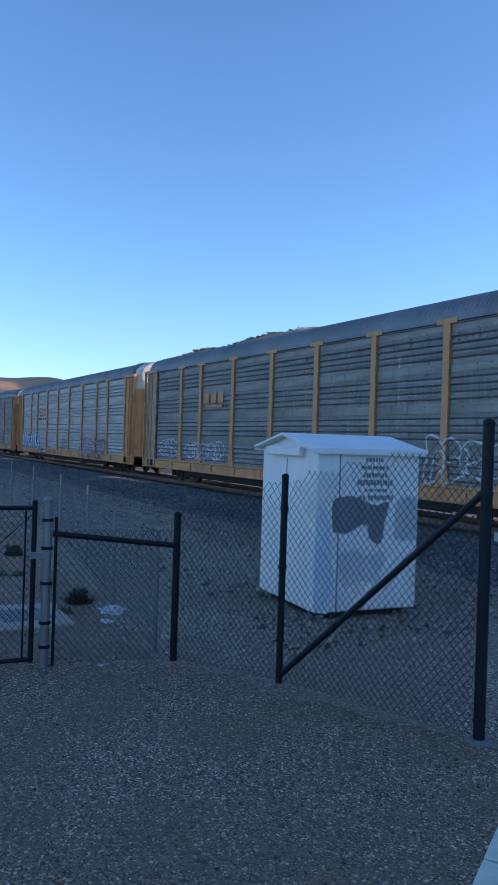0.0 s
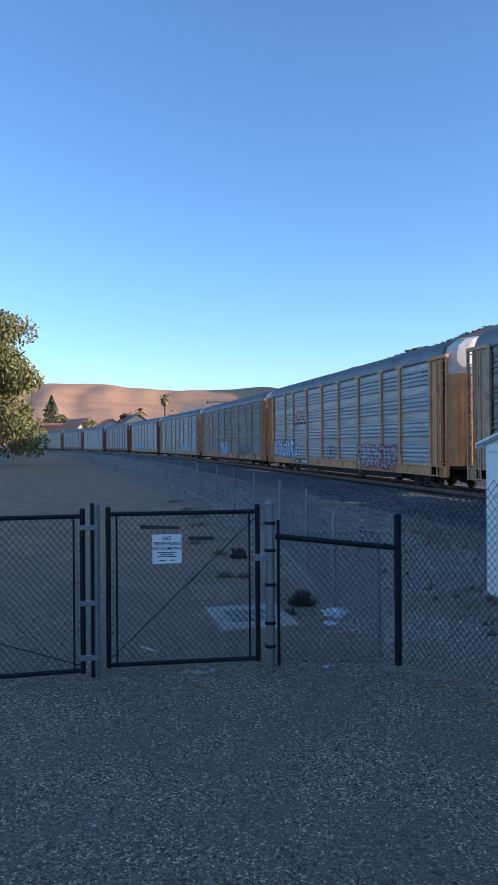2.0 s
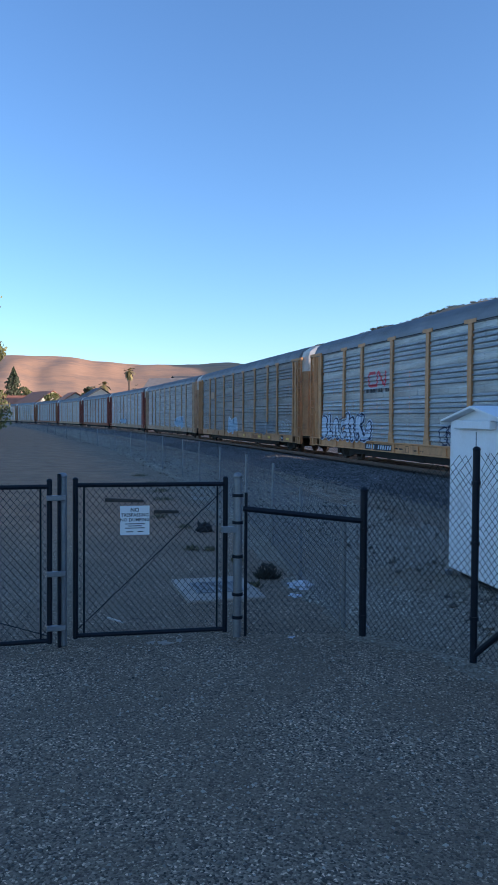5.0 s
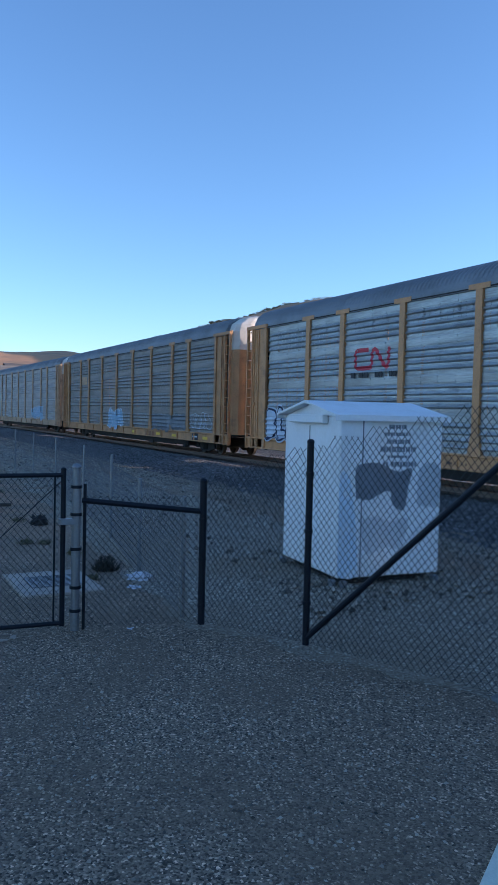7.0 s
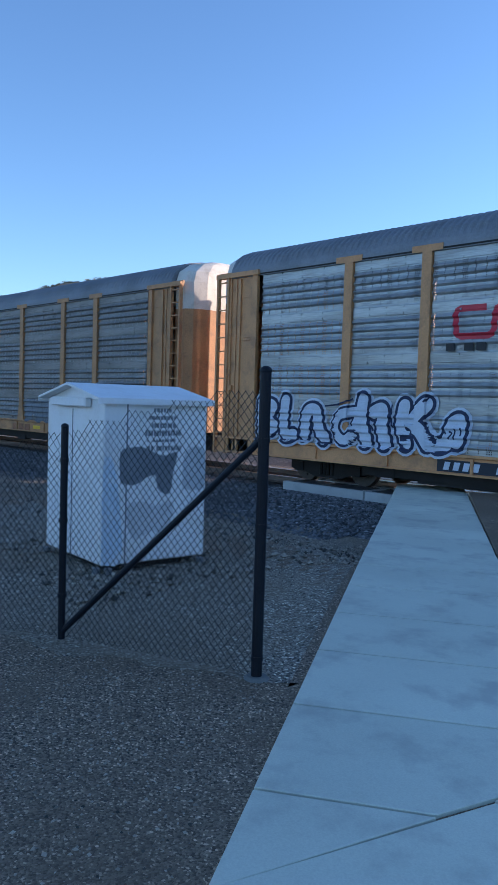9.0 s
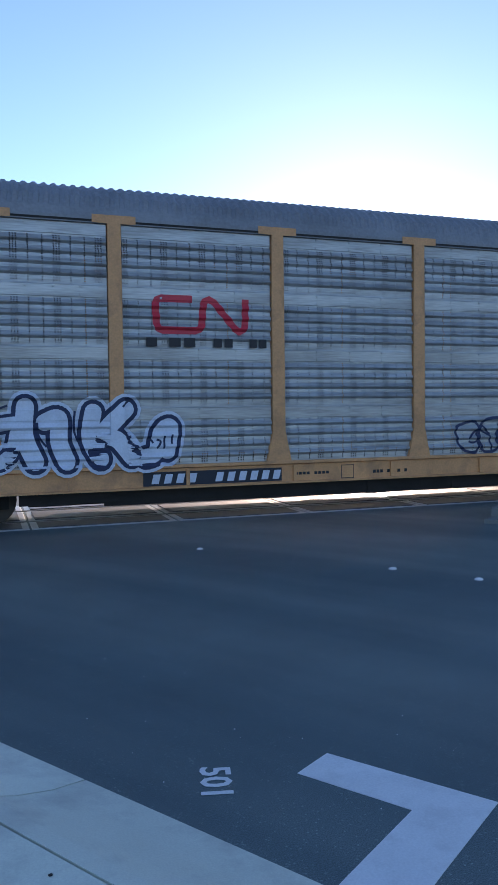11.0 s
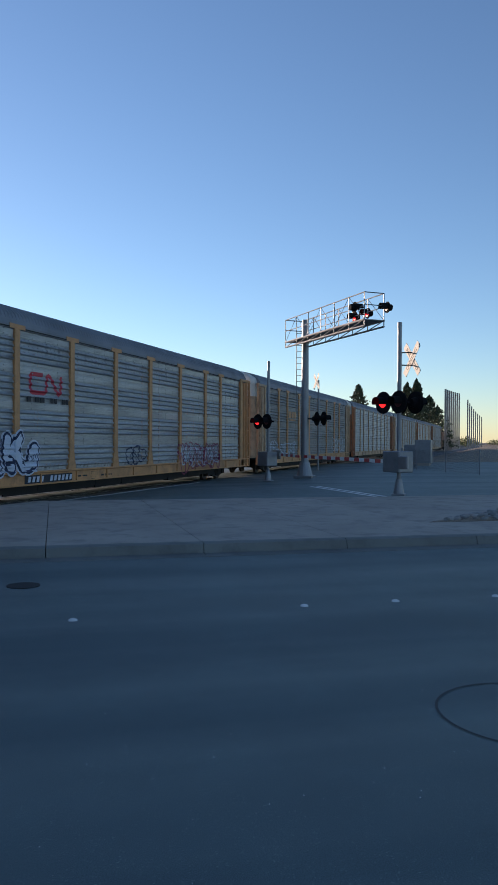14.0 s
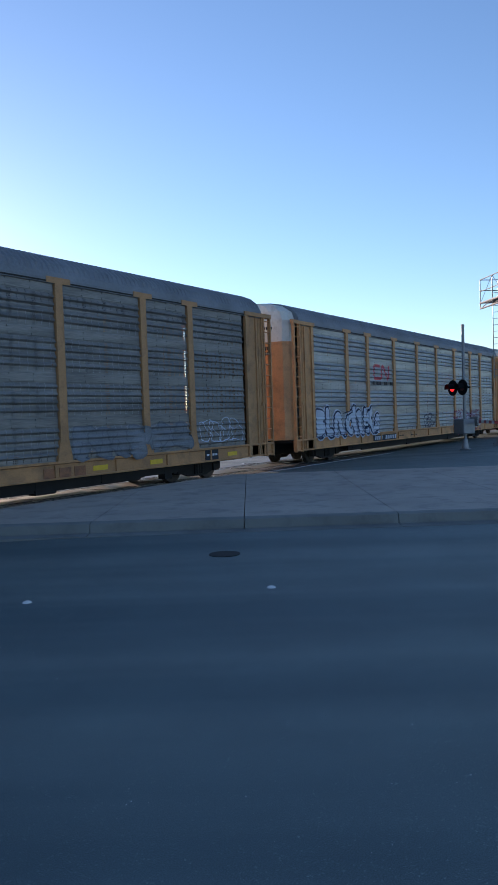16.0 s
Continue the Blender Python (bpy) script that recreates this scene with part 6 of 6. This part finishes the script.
for o in (-0.45, 0.45):
    for z, r in ((WZ, 0.05), (WZ - 0.25, 0.04), (WT, 0.025), ((WZ + WT) / 2, 0.02)):
        bm = bmesh.new()
        a = E0 + nx_ * o
        b = E1 + nx_ * o
        bm_tube(bm, [(a.x, a.y, z), (b.x, b.y, z)], r, 8)
        part("chord" if z < WZ + 0.1 else "handrail", bm, M_MAST, can)
    n = 6
    for k in range(n + 1):
        p = E0 + ax * ln * k / n + nx_ * o
        bm = bmesh.new()
        bm_tube(bm, [(p.x, p.y, WZ - 0.25), (p.x, p.y, WT)], 0.022, 6)
        part("railing_post", bm, M_MAST, can)
        if k < n:
            q = E0 + ax * ln * (k + 1) / n + nx_ * o
            bm = bmesh.new()
            bm_tube(bm, [(p.x, p.y, WZ - 0.25), (q.x, q.y, WZ)], 0.02, 6)
            bm_tube(bm, [(p.x, p.y, WT if k % 2 else WZ), (q.x, q.y, WZ if k % 2 else WT)], 0.012, 6)
            part("lattice", bm, M_MAST, can)
bm = bmesh.new()
a, b = E0, E1
bm_prism(bm, [((a + nx_ * 0.42).x, (a + nx_ * 0.42).y), ((b + nx_ * 0.42).x, (b + nx_ * 0.42).y), ((b - nx_ * 0.42).x, (b - nx_ * 0.42).y), ((a - nx_ * 0.42).x, (a - nx_ * 0.42).y)], WZ - 0.01, WZ + 0.02)
part("walkway_deck", bm, M_MAST, can)
for p in (E0, E1):
    for z in (WZ + 0.6, WT):
        bm = bmesh.new()
        bm_tube(bm, [tuple((p + nx_ * 0.45).xy) + (z,), tuple((p - nx_ * 0.45).xy) + (z,)], 0.022, 6)
        part("handrail", bm, M_MAST, can)
for k, (f, o, hd, lit) in enumerate(((0.66, -0.6, -143, True), (0.8, -0.6, -143, True), (0.93, 0.6, 37, False), (1.0, -0.6, -143, False))):
    p = E0 + ax * ln * f + nx_ * o * -1
    flasher(can, p.x, p.y, WZ + 0.55, hd, lit, 0.23)
bm = bmesh.new()
for o in (-0.22, 0.22):
    bm_tube(bm, [(MAST[0] + 0.3, MAST[1] + 0.3 + o, 3.0), (MAST[0] + 0.3, MAST[1] + 0.3 + o, 7.4)], 0.02, 6)
for k in range(14):
    bm_tube(bm, [(MAST[0] + 0.3, MAST[1] + 0.08, 3.1 + 0.3 * k), (MAST[0] + 0.3, MAST[1] + 0.52, 3.1 + 0.3 * k)], 0.014, 5)
part("ladder", bm, M_MAST, can)
fl = thing("mast_flashers", "pair of black crossing lamps on the bridge mast", "crossing signal")
for o, lit in ((-0.4, False), (0.4, False)):
    flasher(fl, MAST[0] + 0.1 + o * 0.7, MAST[1] + o * 0.6 - 0.75, 2.75, 37, lit)
bm = bmesh.new()
bm_tube(bm, [(MAST[0] + 0.4, MAST[1] - 0.5, 2.75), (MAST[0] - 0.1, MAST[1] - 0.1, 2.75)], 0.04, 8)
part("cross_arm", bm, M_HOOD, fl)
for i, (x, y, w_, h_) in enumerate(((60, 6.0, 1.5, 1.9), (63.5, 7.2, 1.4, 1.5))):
    c = thing("relay_case", "grey steel relay case beside the track", "cabinet", "relay cases", at=pose(x, y, -0.1, 0, 0, 0))
    bm = bmesh.new()
    bm_box(bm, -w_ / 2, w_ / 2, -0.6, 0.6, 0.15, h_)
    part("body", bm, M_GALV, c, bevel=0.03)
    bm = bmesh.new()
    bm_box(bm, -w_ / 2, w_ / 2, -0.5, 0.5, -0.6, 0.15)
    part("plinth", bm, M_CONC2, c)


# ---- trees, houses, hills, far posts ----
def leaves(bm, c, rx, rz, n, size, rng):
    for _ in range(n):
        while True:
            p = Vector((rng.uniform(-1, 1), rng.uniform(-1, 1), rng.uniform(-1, 1)))
            if 0.25 < p.length < 1:
                break
        q = Vector((c[0] + p.x * rx, c[1] + p.y * rx, c[2] + p.z * rz))
        m = Matrix.Translation(q) @ Euler((rng.uniform(0, 6), rng.uniform(0, 6), rng.uniform(0, 6))).to_matrix().to_4x4()
        s_ = size * rng.uniform(0.6, 1.4)
        v = [bm.verts.new(m @ Vector(k)) for k in ((-s_, 0, 0), (0, -s_ * 0.6, s_ * 0.2), (s_, 0, 0), (0, s_ * 0.6, s_ * 0.2))]
        bm.faces.new(v)


def tree(x, y, h, r, seed, material, label, clumps=16, n=140, leaf_=0.25, low=0.3):
    rng = random.Random(seed)
    z = ground_z(x, y)
    t = thing("tree", label, "tree", at=pose(x, y, z))
    bm = bmesh.new()
    bm_tube(bm, [(0, 0, -0.2), (0.1, 0, h * 0.25), (0.15, 0.1, h * 0.55), (0.1, 0, h * 0.85)], [h * 0.035, h * 0.028, h * 0.018, h * 0.006], 8)
    for k in range(6):
        a = rng.uniform(0, 6.28)
        z0 = h * rng.uniform(0.25, 0.6)
        bm_tube(bm, [(0.1, 0, z0), (math.cos(a) * r * 0.35, math.sin(a) * r * 0.35, z0 + h * 0.1), (math.cos(a) * r * 0.75, math.sin(a) * r * 0.75, z0 + h * 0.16)], [h * 0.014, h * 0.009, h * 0.004], 5)
    part("trunk", bm, M_BARK, t)
    bm = bmesh.new()
    for k in range(clumps):
        a, q = rng.uniform(0, 6.28), rng.random() ** 0.6 * r * 0.75
        zc = h * rng.uniform(low, 0.92)
        taper = 1 - 0.5 * max(0, (zc / h - 0.6) / 0.4)
        leaves(bm, (math.cos(a) * q * taper, math.sin(a) * q * taper, zc), r * rng.uniform(0.25, 0.42), h * rng.uniform(0.07, 0.13), n, leaf_, rng)
    part("crown", bm, material, t)
    return t


def conifer(x, y, h, r, seed, label, material=None):
    rng = random.Random(seed)
    t = thing("conifer", label, "tree", at=pose(x, y, ground_z(x, y)))
    bm = bmesh.new()
    bm_tube(bm, [(0, 0, -0.2), (0, 0, h)], [h * 0.022, 0.03], 7)
    part("trunk", bm, M_BARK, t)
    bm = bmesh.new()
    for k in range(46):
        f = (k + 1) / 46
        z = h * (0.1 + 0.9 * f)
        rr = 1.35 * r * (1 - f) ** 0.75 * rng.uniform(0.6, 1.1) + 0.15
        for q in range(5):
            a = rng.uniform(0, 6.28)
            leaves(bm, (math.cos(a) * rr * 0.6, math.sin(a) * rr * 0.6, z), rr * 0.45, h * 0.03, 14, h * 0.018, rng)
    part("crown", bm, material or M_LEAFD, t)


def palm(x, y, h, seed, label):
    rng = random.Random(seed)
    t = thing("palm_tree", label, "tree", "palms", at=pose(x, y, ground_z(x, y)))
    bm = bmesh.new()
    bm_tube(bm, [(0, 0, -0.3), (0.1, 0, h * 0.5), (0, 0, h)], [0.35, 0.28, 0.25], 8)
    part("trunk", bm, M_BARK, t)
    bm = bmesh.new()
    for k in range(46):
        a, el = rng.uniform(0, 6.28), rng.uniform(-1.3, 1.2)
        L_ = rng.uniform(1.6, 2.6)
        d = Vector((math.cos(a) * math.cos(el), math.sin(a) * math.cos(el), math.sin(el)))
        p = Vector((0, 0, h))
        pts = [p + d * L_ * s_ + Vector((0, 0, -0.5 * L_ * s_ * s_)) for s_ in (0, 0.4, 0.75, 1.0)]
        sd = Vector((-math.sin(a), math.cos(a), 0))
        for p0, p1, w0, w1 in zip(pts, pts[1:], (0.05, 0.3, 0.4), (0.3, 0.4, 0.05)):
            bm.faces.new([bm.verts.new(v) for v in (p0 - sd * w0, p0 + sd * w0, p1 + sd * w1, p1 - sd * w1)])
    part("fronds", bm, M_PALM, t)


def polar(yaw, dist):
    return -math.sin(radians(yaw)) * dist, math.cos(radians(yaw)) * dist


def house(yaw, dist, w, d, eave, ridge, turn, wall_m, roof_m, label):
    x, y = polar(yaw, dist)
    h = thing("house", label, "house", at=pose(x, y, -0.4, 0, 0, turn))
    bm = bmesh.new()
    bm_box(bm, -w / 2, w / 2, -d / 2, d / 2, -1, eave)
    v = [bm.verts.new(p) for p in ((-w / 2, -d / 2, eave), (-w / 2, d / 2, eave), (-w / 2, 0, ridge - 0.15), (w / 2, -d / 2, eave), (w / 2, d / 2, eave), (w / 2, 0, ridge - 0.15))]
    bm.faces.new(v[:3])
    bm.faces.new(v[3:][::-1])
    part("wall", bm, wall_m, h)
    for s_ in (-1, 1):
        bm = bmesh.new()
        q = [(-w / 2 - 0.5, s_ * (d / 2 + 0.5), eave - 0.25), (w / 2 + 0.5, s_ * (d / 2 + 0.5), eave - 0.25), (w / 2 + 0.5, 0, ridge), (-w / 2 - 0.5, 0, ridge)]
        lo = [bm.verts.new(p) for p in q]
        up = [bm.verts.new((p[0], p[1], p[2] + 0.18)) for p in q]
        bm.faces.new(lo)
        bm.faces.new(up)
        for i in range(4):
            bm.faces.new((lo[i], lo[(i + 1) % 4], up[(i + 1) % 4], up[i]))
        part("roof", bm, roof_m, h)
    for i in range(3):
        for s_ in (-1, 1):
            bm = bmesh.new()
            bm_box(bm, -w / 2 + w * (i + 0.3) / 3, -w / 2 + w * (i + 0.7) / 3, s_ * d / 2 - 0.05, s_ * d / 2 + 0.05, eave - 1.9, eave - 0.7)
            part("window", bm, M_GLASS, h)


def weeds(x, y, r, h, n, material, seed, label):
    """A tuft of thin upright blades and small leaves."""
    rng = random.Random(seed)
    bm = bmesh.new()
    for _ in range(n):
        a, q = rng.uniform(0, 6.28), r * rng.random() ** 0.7
        px, py = q * math.cos(a), q * math.sin(a)
        hh = h * rng.uniform(0.4, 1.0) * (1 - 0.5 * q / r)
        b, w_ = rng.uniform(0, 6.28), rng.uniform(0.004, 0.009)
        lx, ly = px * 0.5 + rng.uniform(-0.05, 0.05), py * 0.5 + rng.uniform(-0.05, 0.05)
        bm.faces.new([bm.verts.new(v) for v in ((px - w_ * math.cos(b), py - w_ * math.sin(b), -0.01), (px + w_ * math.cos(b), py + w_ * math.sin(b), -0.01), (px + lx, py + ly, hh))])
    leaves(bm, (0, 0, h * 0.45), r * 0.9, h * 0.4, n // 2, 0.018, rng)
    solid("weed_clump", bm, material, label, "weeds", "weeds by the gate").matrix_world = pose(x, y, ground_z(x, y))


weeds(-7.36, 2.18, 0.11, 0.17, 280, M_DARKBAG, 1, "dark bushy clump of weeds by the drain")
for k, (x, y, r, h) in enumerate(((-9.12, 1.74, 0.12, 0.12), (-9.05, 1.95, 0.1, 0.1), (-12.2, 1.82, 0.2, 0.14), (-11.0, 2.0, 0.14, 0.1), (-8.3, 2.1, 0.1, 0.1), (-14.8, 2.3, 0.25, 0.14), (-16.5, 2.5, 0.25, 0.15), (-18.5, 2.6, 0.3, 0.16), (-21.0, 2.6, 0.3, 0.16), (-7.0, 1.95, 0.08, 0.09))):
    weeds(x, y, r * 0.8, h * 0.55, 90, M_DRYWEED, 10 + k, "low dry olive weeds along the fence")
tree(*polar(96.0, 62), 12.2, 4.7, 1, M_LEAF, "large leafy tree with sunlit yellow-green crown", 34, 480, 0.14, 0.12)
tree(*polar(96.0, 90), 13, 5, 2, M_LEAF, "large leafy tree behind the lane", 24, 200, 0.28, 0.1)
conifer(*polar(91.9, 300), 20.0, 5.5, 3, "dark conical conifer behind the rail cars")
palm(*polar(83.65, 230), 15.5, 4, "tall fan palm against the hills")
palm(*polar(85.5, 215), 10.6, 5, "fan palm behind the roofs")
tree(*polar(89.0, 260), 10.0, 6.0, 6, M_LEAF, "rounded green tree behind the rail cars", 18, 160, 0.4, 0.2)
tree(*polar(86.3, 210), 9.8, 4.5, 7, M_LEAFD, "dark green tree behind the rail cars", 16, 150, 0.4, 0.2)
tree(*polar(87.3, 225), 9.4, 3.5, 9, M_LEAFD, "dark green tree beside a roof", 14, 140, 0.4, 0.2)
tree(*polar(90.9, 310), 13.5, 5.0, 12, M_LEAF, "green tree behind a house", 14, 140, 0.4, 0.2)
house(91.5, 290, 13, 11, 6.5, 9.6, 70, M_HOUSE, M_TILE, "cream house with terracotta roof")
house(89.9, 275, 20, 12, 6.8, 10.8, 20, M_HOUSE, M_TILE, "cream house with long terracotta roof")
house(86.0, 190, 9, 7.5, 6.6, 9.0, 8, M_HOUSE, M_SLATE, "cream gabled house with dark roof")
house(87.8, 200, 8, 8, 5.5, 8.2, 10, M_HOUSE, M_TILE, "small house with terracotta roof")
house(80.7, 180, 9, 8, 8.6, 11.2, 60, M_SLATE, M_SHINGLE, "dark gabled house with a tan shingle roof")
house(79.3, 185, 7, 8, 9.8, 12.0, 100, M_SLATE, M_SLATE, "dark gabled house with a dormer")


def hills():
    prof = [(40, 7.0), (46, 8.2), (52, 8.9), (56.5, 8.55), (59.4, 8.1), (64, 6.95), (69, 5.6), (73.5, 4.0), (76, 4.25), (79, 4.1), (80.7, 4.05), (83.7, 4.05), (85.8, 4.2), (88.2, 4.5), (91.8, 4.5), (94.2, 4.35), (98, 4.6), (105, 4.2), (115, 3.2), (130, 2.0), (150, 1.2)]
    def el(a):
        for (a0, e0), (a1, e1) in zip(prof, prof[1:]):
            if a0 <= a <= a1:
                return e0 + (e1 - e0) * step(a0, a1, a)
        return 1.0
    verts, faces = [], []
    na, nr = 260, 26
    for i in range(na + 1):
        a = 40 + 110 * i / na
        for j in range(nr + 1):
            q = j / nr
            dist = 700 + 1500 * q
            top = math.tan(radians(el(a))) * (700 + 1500 * 0.8)
            n_ = noise.fractal((a * 0.22, q * 3.0, 1.7), 1.0, 2.0, 5)
            gully = abs(noise.noise((a * 0.28 + 1.6 * q, q * 2.4, 5.0)))
            h = top * step(0, 0.8, q) * (1 - 0.07 * (1 - gully * 2) * math.sin(math.pi * min(1, q / 0.8))) + n_ * 3 * math.sin(math.pi * min(1, q / 0.8))
            if q > 0.8:
                h = top * (1 - 0.4 * (q - 0.8) / 0.2)
            x, y = polar(a, dist)
            verts.append((x, y, -4 + h))
    for i in range(na):
        for j in range(nr):
            k = i * (nr + 1) + j
            faces.append((k, k + 1, k + nr + 2, k + nr + 1))
    me = bpy.data.meshes.new("hills")
    me.from_pydata(verts, [], faces)
    me.materials.append(M_HILL)
    me.polygons.foreach_set("use_smooth", [True] * len(me.polygons))
    tagged(new("hills", me), "dry golden grass hills with wooded gullies", "hills", kind="structure")
    rng = random.Random(3)
    bm = bmesh.new()
    for k in range(520):
        a = rng.uniform(52, 72) if k < 500 else rng.uniform(72, 100)
        q = rng.uniform(0.7, 0.81) if k < 360 else rng.uniform(0.1, 0.8)
        if abs(noise.noise((a * 0.28 + 1.6 * q, q * 2.4, 5.0))) > 0.13 and not (a < 68 and q > 0.72):
            continue
        i, j = int((a - 40) / 110 * na), int(q * nr)
        v = verts[i * (nr + 1) + j]
        s_ = 2.0 + 4.0 * rng.random() ** 2
        leaves(bm, (v[0] + rng.uniform(-6, 6), v[1] + rng.uniform(-6, 6), v[2] + s_ * 0.1), s_ * 1.4, s_ * 0.6, 40, s_ * 0.3, rng)
    solid("hill_woods", bm, M_OAK, "scattered olive oaks in the hill gullies", "woods", kind="stuff")


hills()
# east: conifers, tall steel piles, far scrub
for k, (a, dist, h, r) in enumerate(((-79.75, 150, 12.5, 3.8), (-83.3, 170, 15.0, 4.6), (-84.0, 180, 16.5, 4.0), (-84.9, 190, 13.5, 5.2), (-85.5, 200, 11.5, 5.0))):
    conifer(*polar(a, dist), h, r, 30 + k, "dark tall conifer beyond the rail cars")
for g_, (a0, a1, d0, d1, h0, h1) in enumerate(((-86.05, -87.05, 185, 250, 14.5, 17.5), (-87.65, -88.65, 260, 420, 16.0, 15.5))):
    grp = thing("pile_row", "row of tall bare steel piles beside the track", "piles", "pile rows")
    for k in range(8):
        f = k / 7
        x, y = polar(a0 + (a1 - a0) * f, d0 + (d1 - d0) * f)
        hh = h0 + (h1 - h0) * f
        bm = bmesh.new()
        g = 0.75
        web = [(-0.28, -0.28), (0.28, -0.28), (0.28, -0.23), (0.03, -0.23), (0.03, 0.23), (0.28, 0.23), (0.28, 0.28), (-0.28, 0.28), (-0.28, 0.23), (-0.03, 0.23), (-0.03, -0.23), (-0.28, -0.23)]
        bm_prism(bm, [(x + px * g, y + py * g) for px, py in web], -1.2, hh - 0.3)
        part("pile", bm, M_STEELPOST, grp)
bm = bmesh.new()
rng = random.Random(12)
for k in range(70):
    a, dist = rng.uniform(-105, -87), rng.uniform(350, 900)
    x, y = polar(a, dist)
    r = rng.uniform(2, 5)
    leaves(bm, (x, y, r * 0.5), r * 1.5, r * 0.7, 150, r * 0.12, rng)
solid("far_scrub", bm, M_LEAF, "low hazy scrub and trees on the horizon", "scrub", kind="stuff")
bm = bmesh.new()
east = thing("site_fence", "grey mesh site fence beyond the crossing", "fence")
pts = [(44, 1.5), (47, 3.5), (50, 5.5), (55, 7.0), (62, 8.0)]
for x, y in pts:
    bm = bmesh.new()
    bm_tube(bm, [(x, y, -0.6), (x, y, 1.2)], 0.03, 8)
    part("post", bm, M_GALV, east)
for p, q in zip(pts, pts[1:]):
    part("wire_mesh", link_mesh(p, q, 1.15, 1.15, -0.1, 0.12, 0.004, M_GWIRE), None, east)


# ---- what moves ----
def train_s(t):
    return -7.0 + 5.456 * (t - 8) + 0.5 * 0.0188 * (t - 8) ** 2


def motions():
    times = [0.5 * i for i in range(33)]
    for k, car in train:
        rows = []
        for t in times:
            x, y, h = track(train_s(t) + PITCH * k)
            rows.append((t, pose(x, y, BODY_Z, 0, 0, h)))
        walk(car, rows)
    rows = []
    for t in times:
        x, y, h = track(train_s(t) + PITCH * 5 + 14.3 + 9.6)
        rows.append((t, pose(x, y, BODY_Z, 0, 0, h)))
    walk(hopper, rows)
    for k in (-1, 0, 1):                      # wheels that can be seen turning
        for ob in by[k].children:
            if ob.name.startswith("wheelset"):
                p = ob.matrix_basis.translation.copy()
                rows = []
                for i in range(161):
                    t = i * 0.1
                    rows.append((t, pose(p.x, p.y, p.z) @ pose(0, 0, 0, 0, math.degrees((train_s(t) - train_s(0)) / 0.40), 0)))
                walk(ob, rows)


motions()
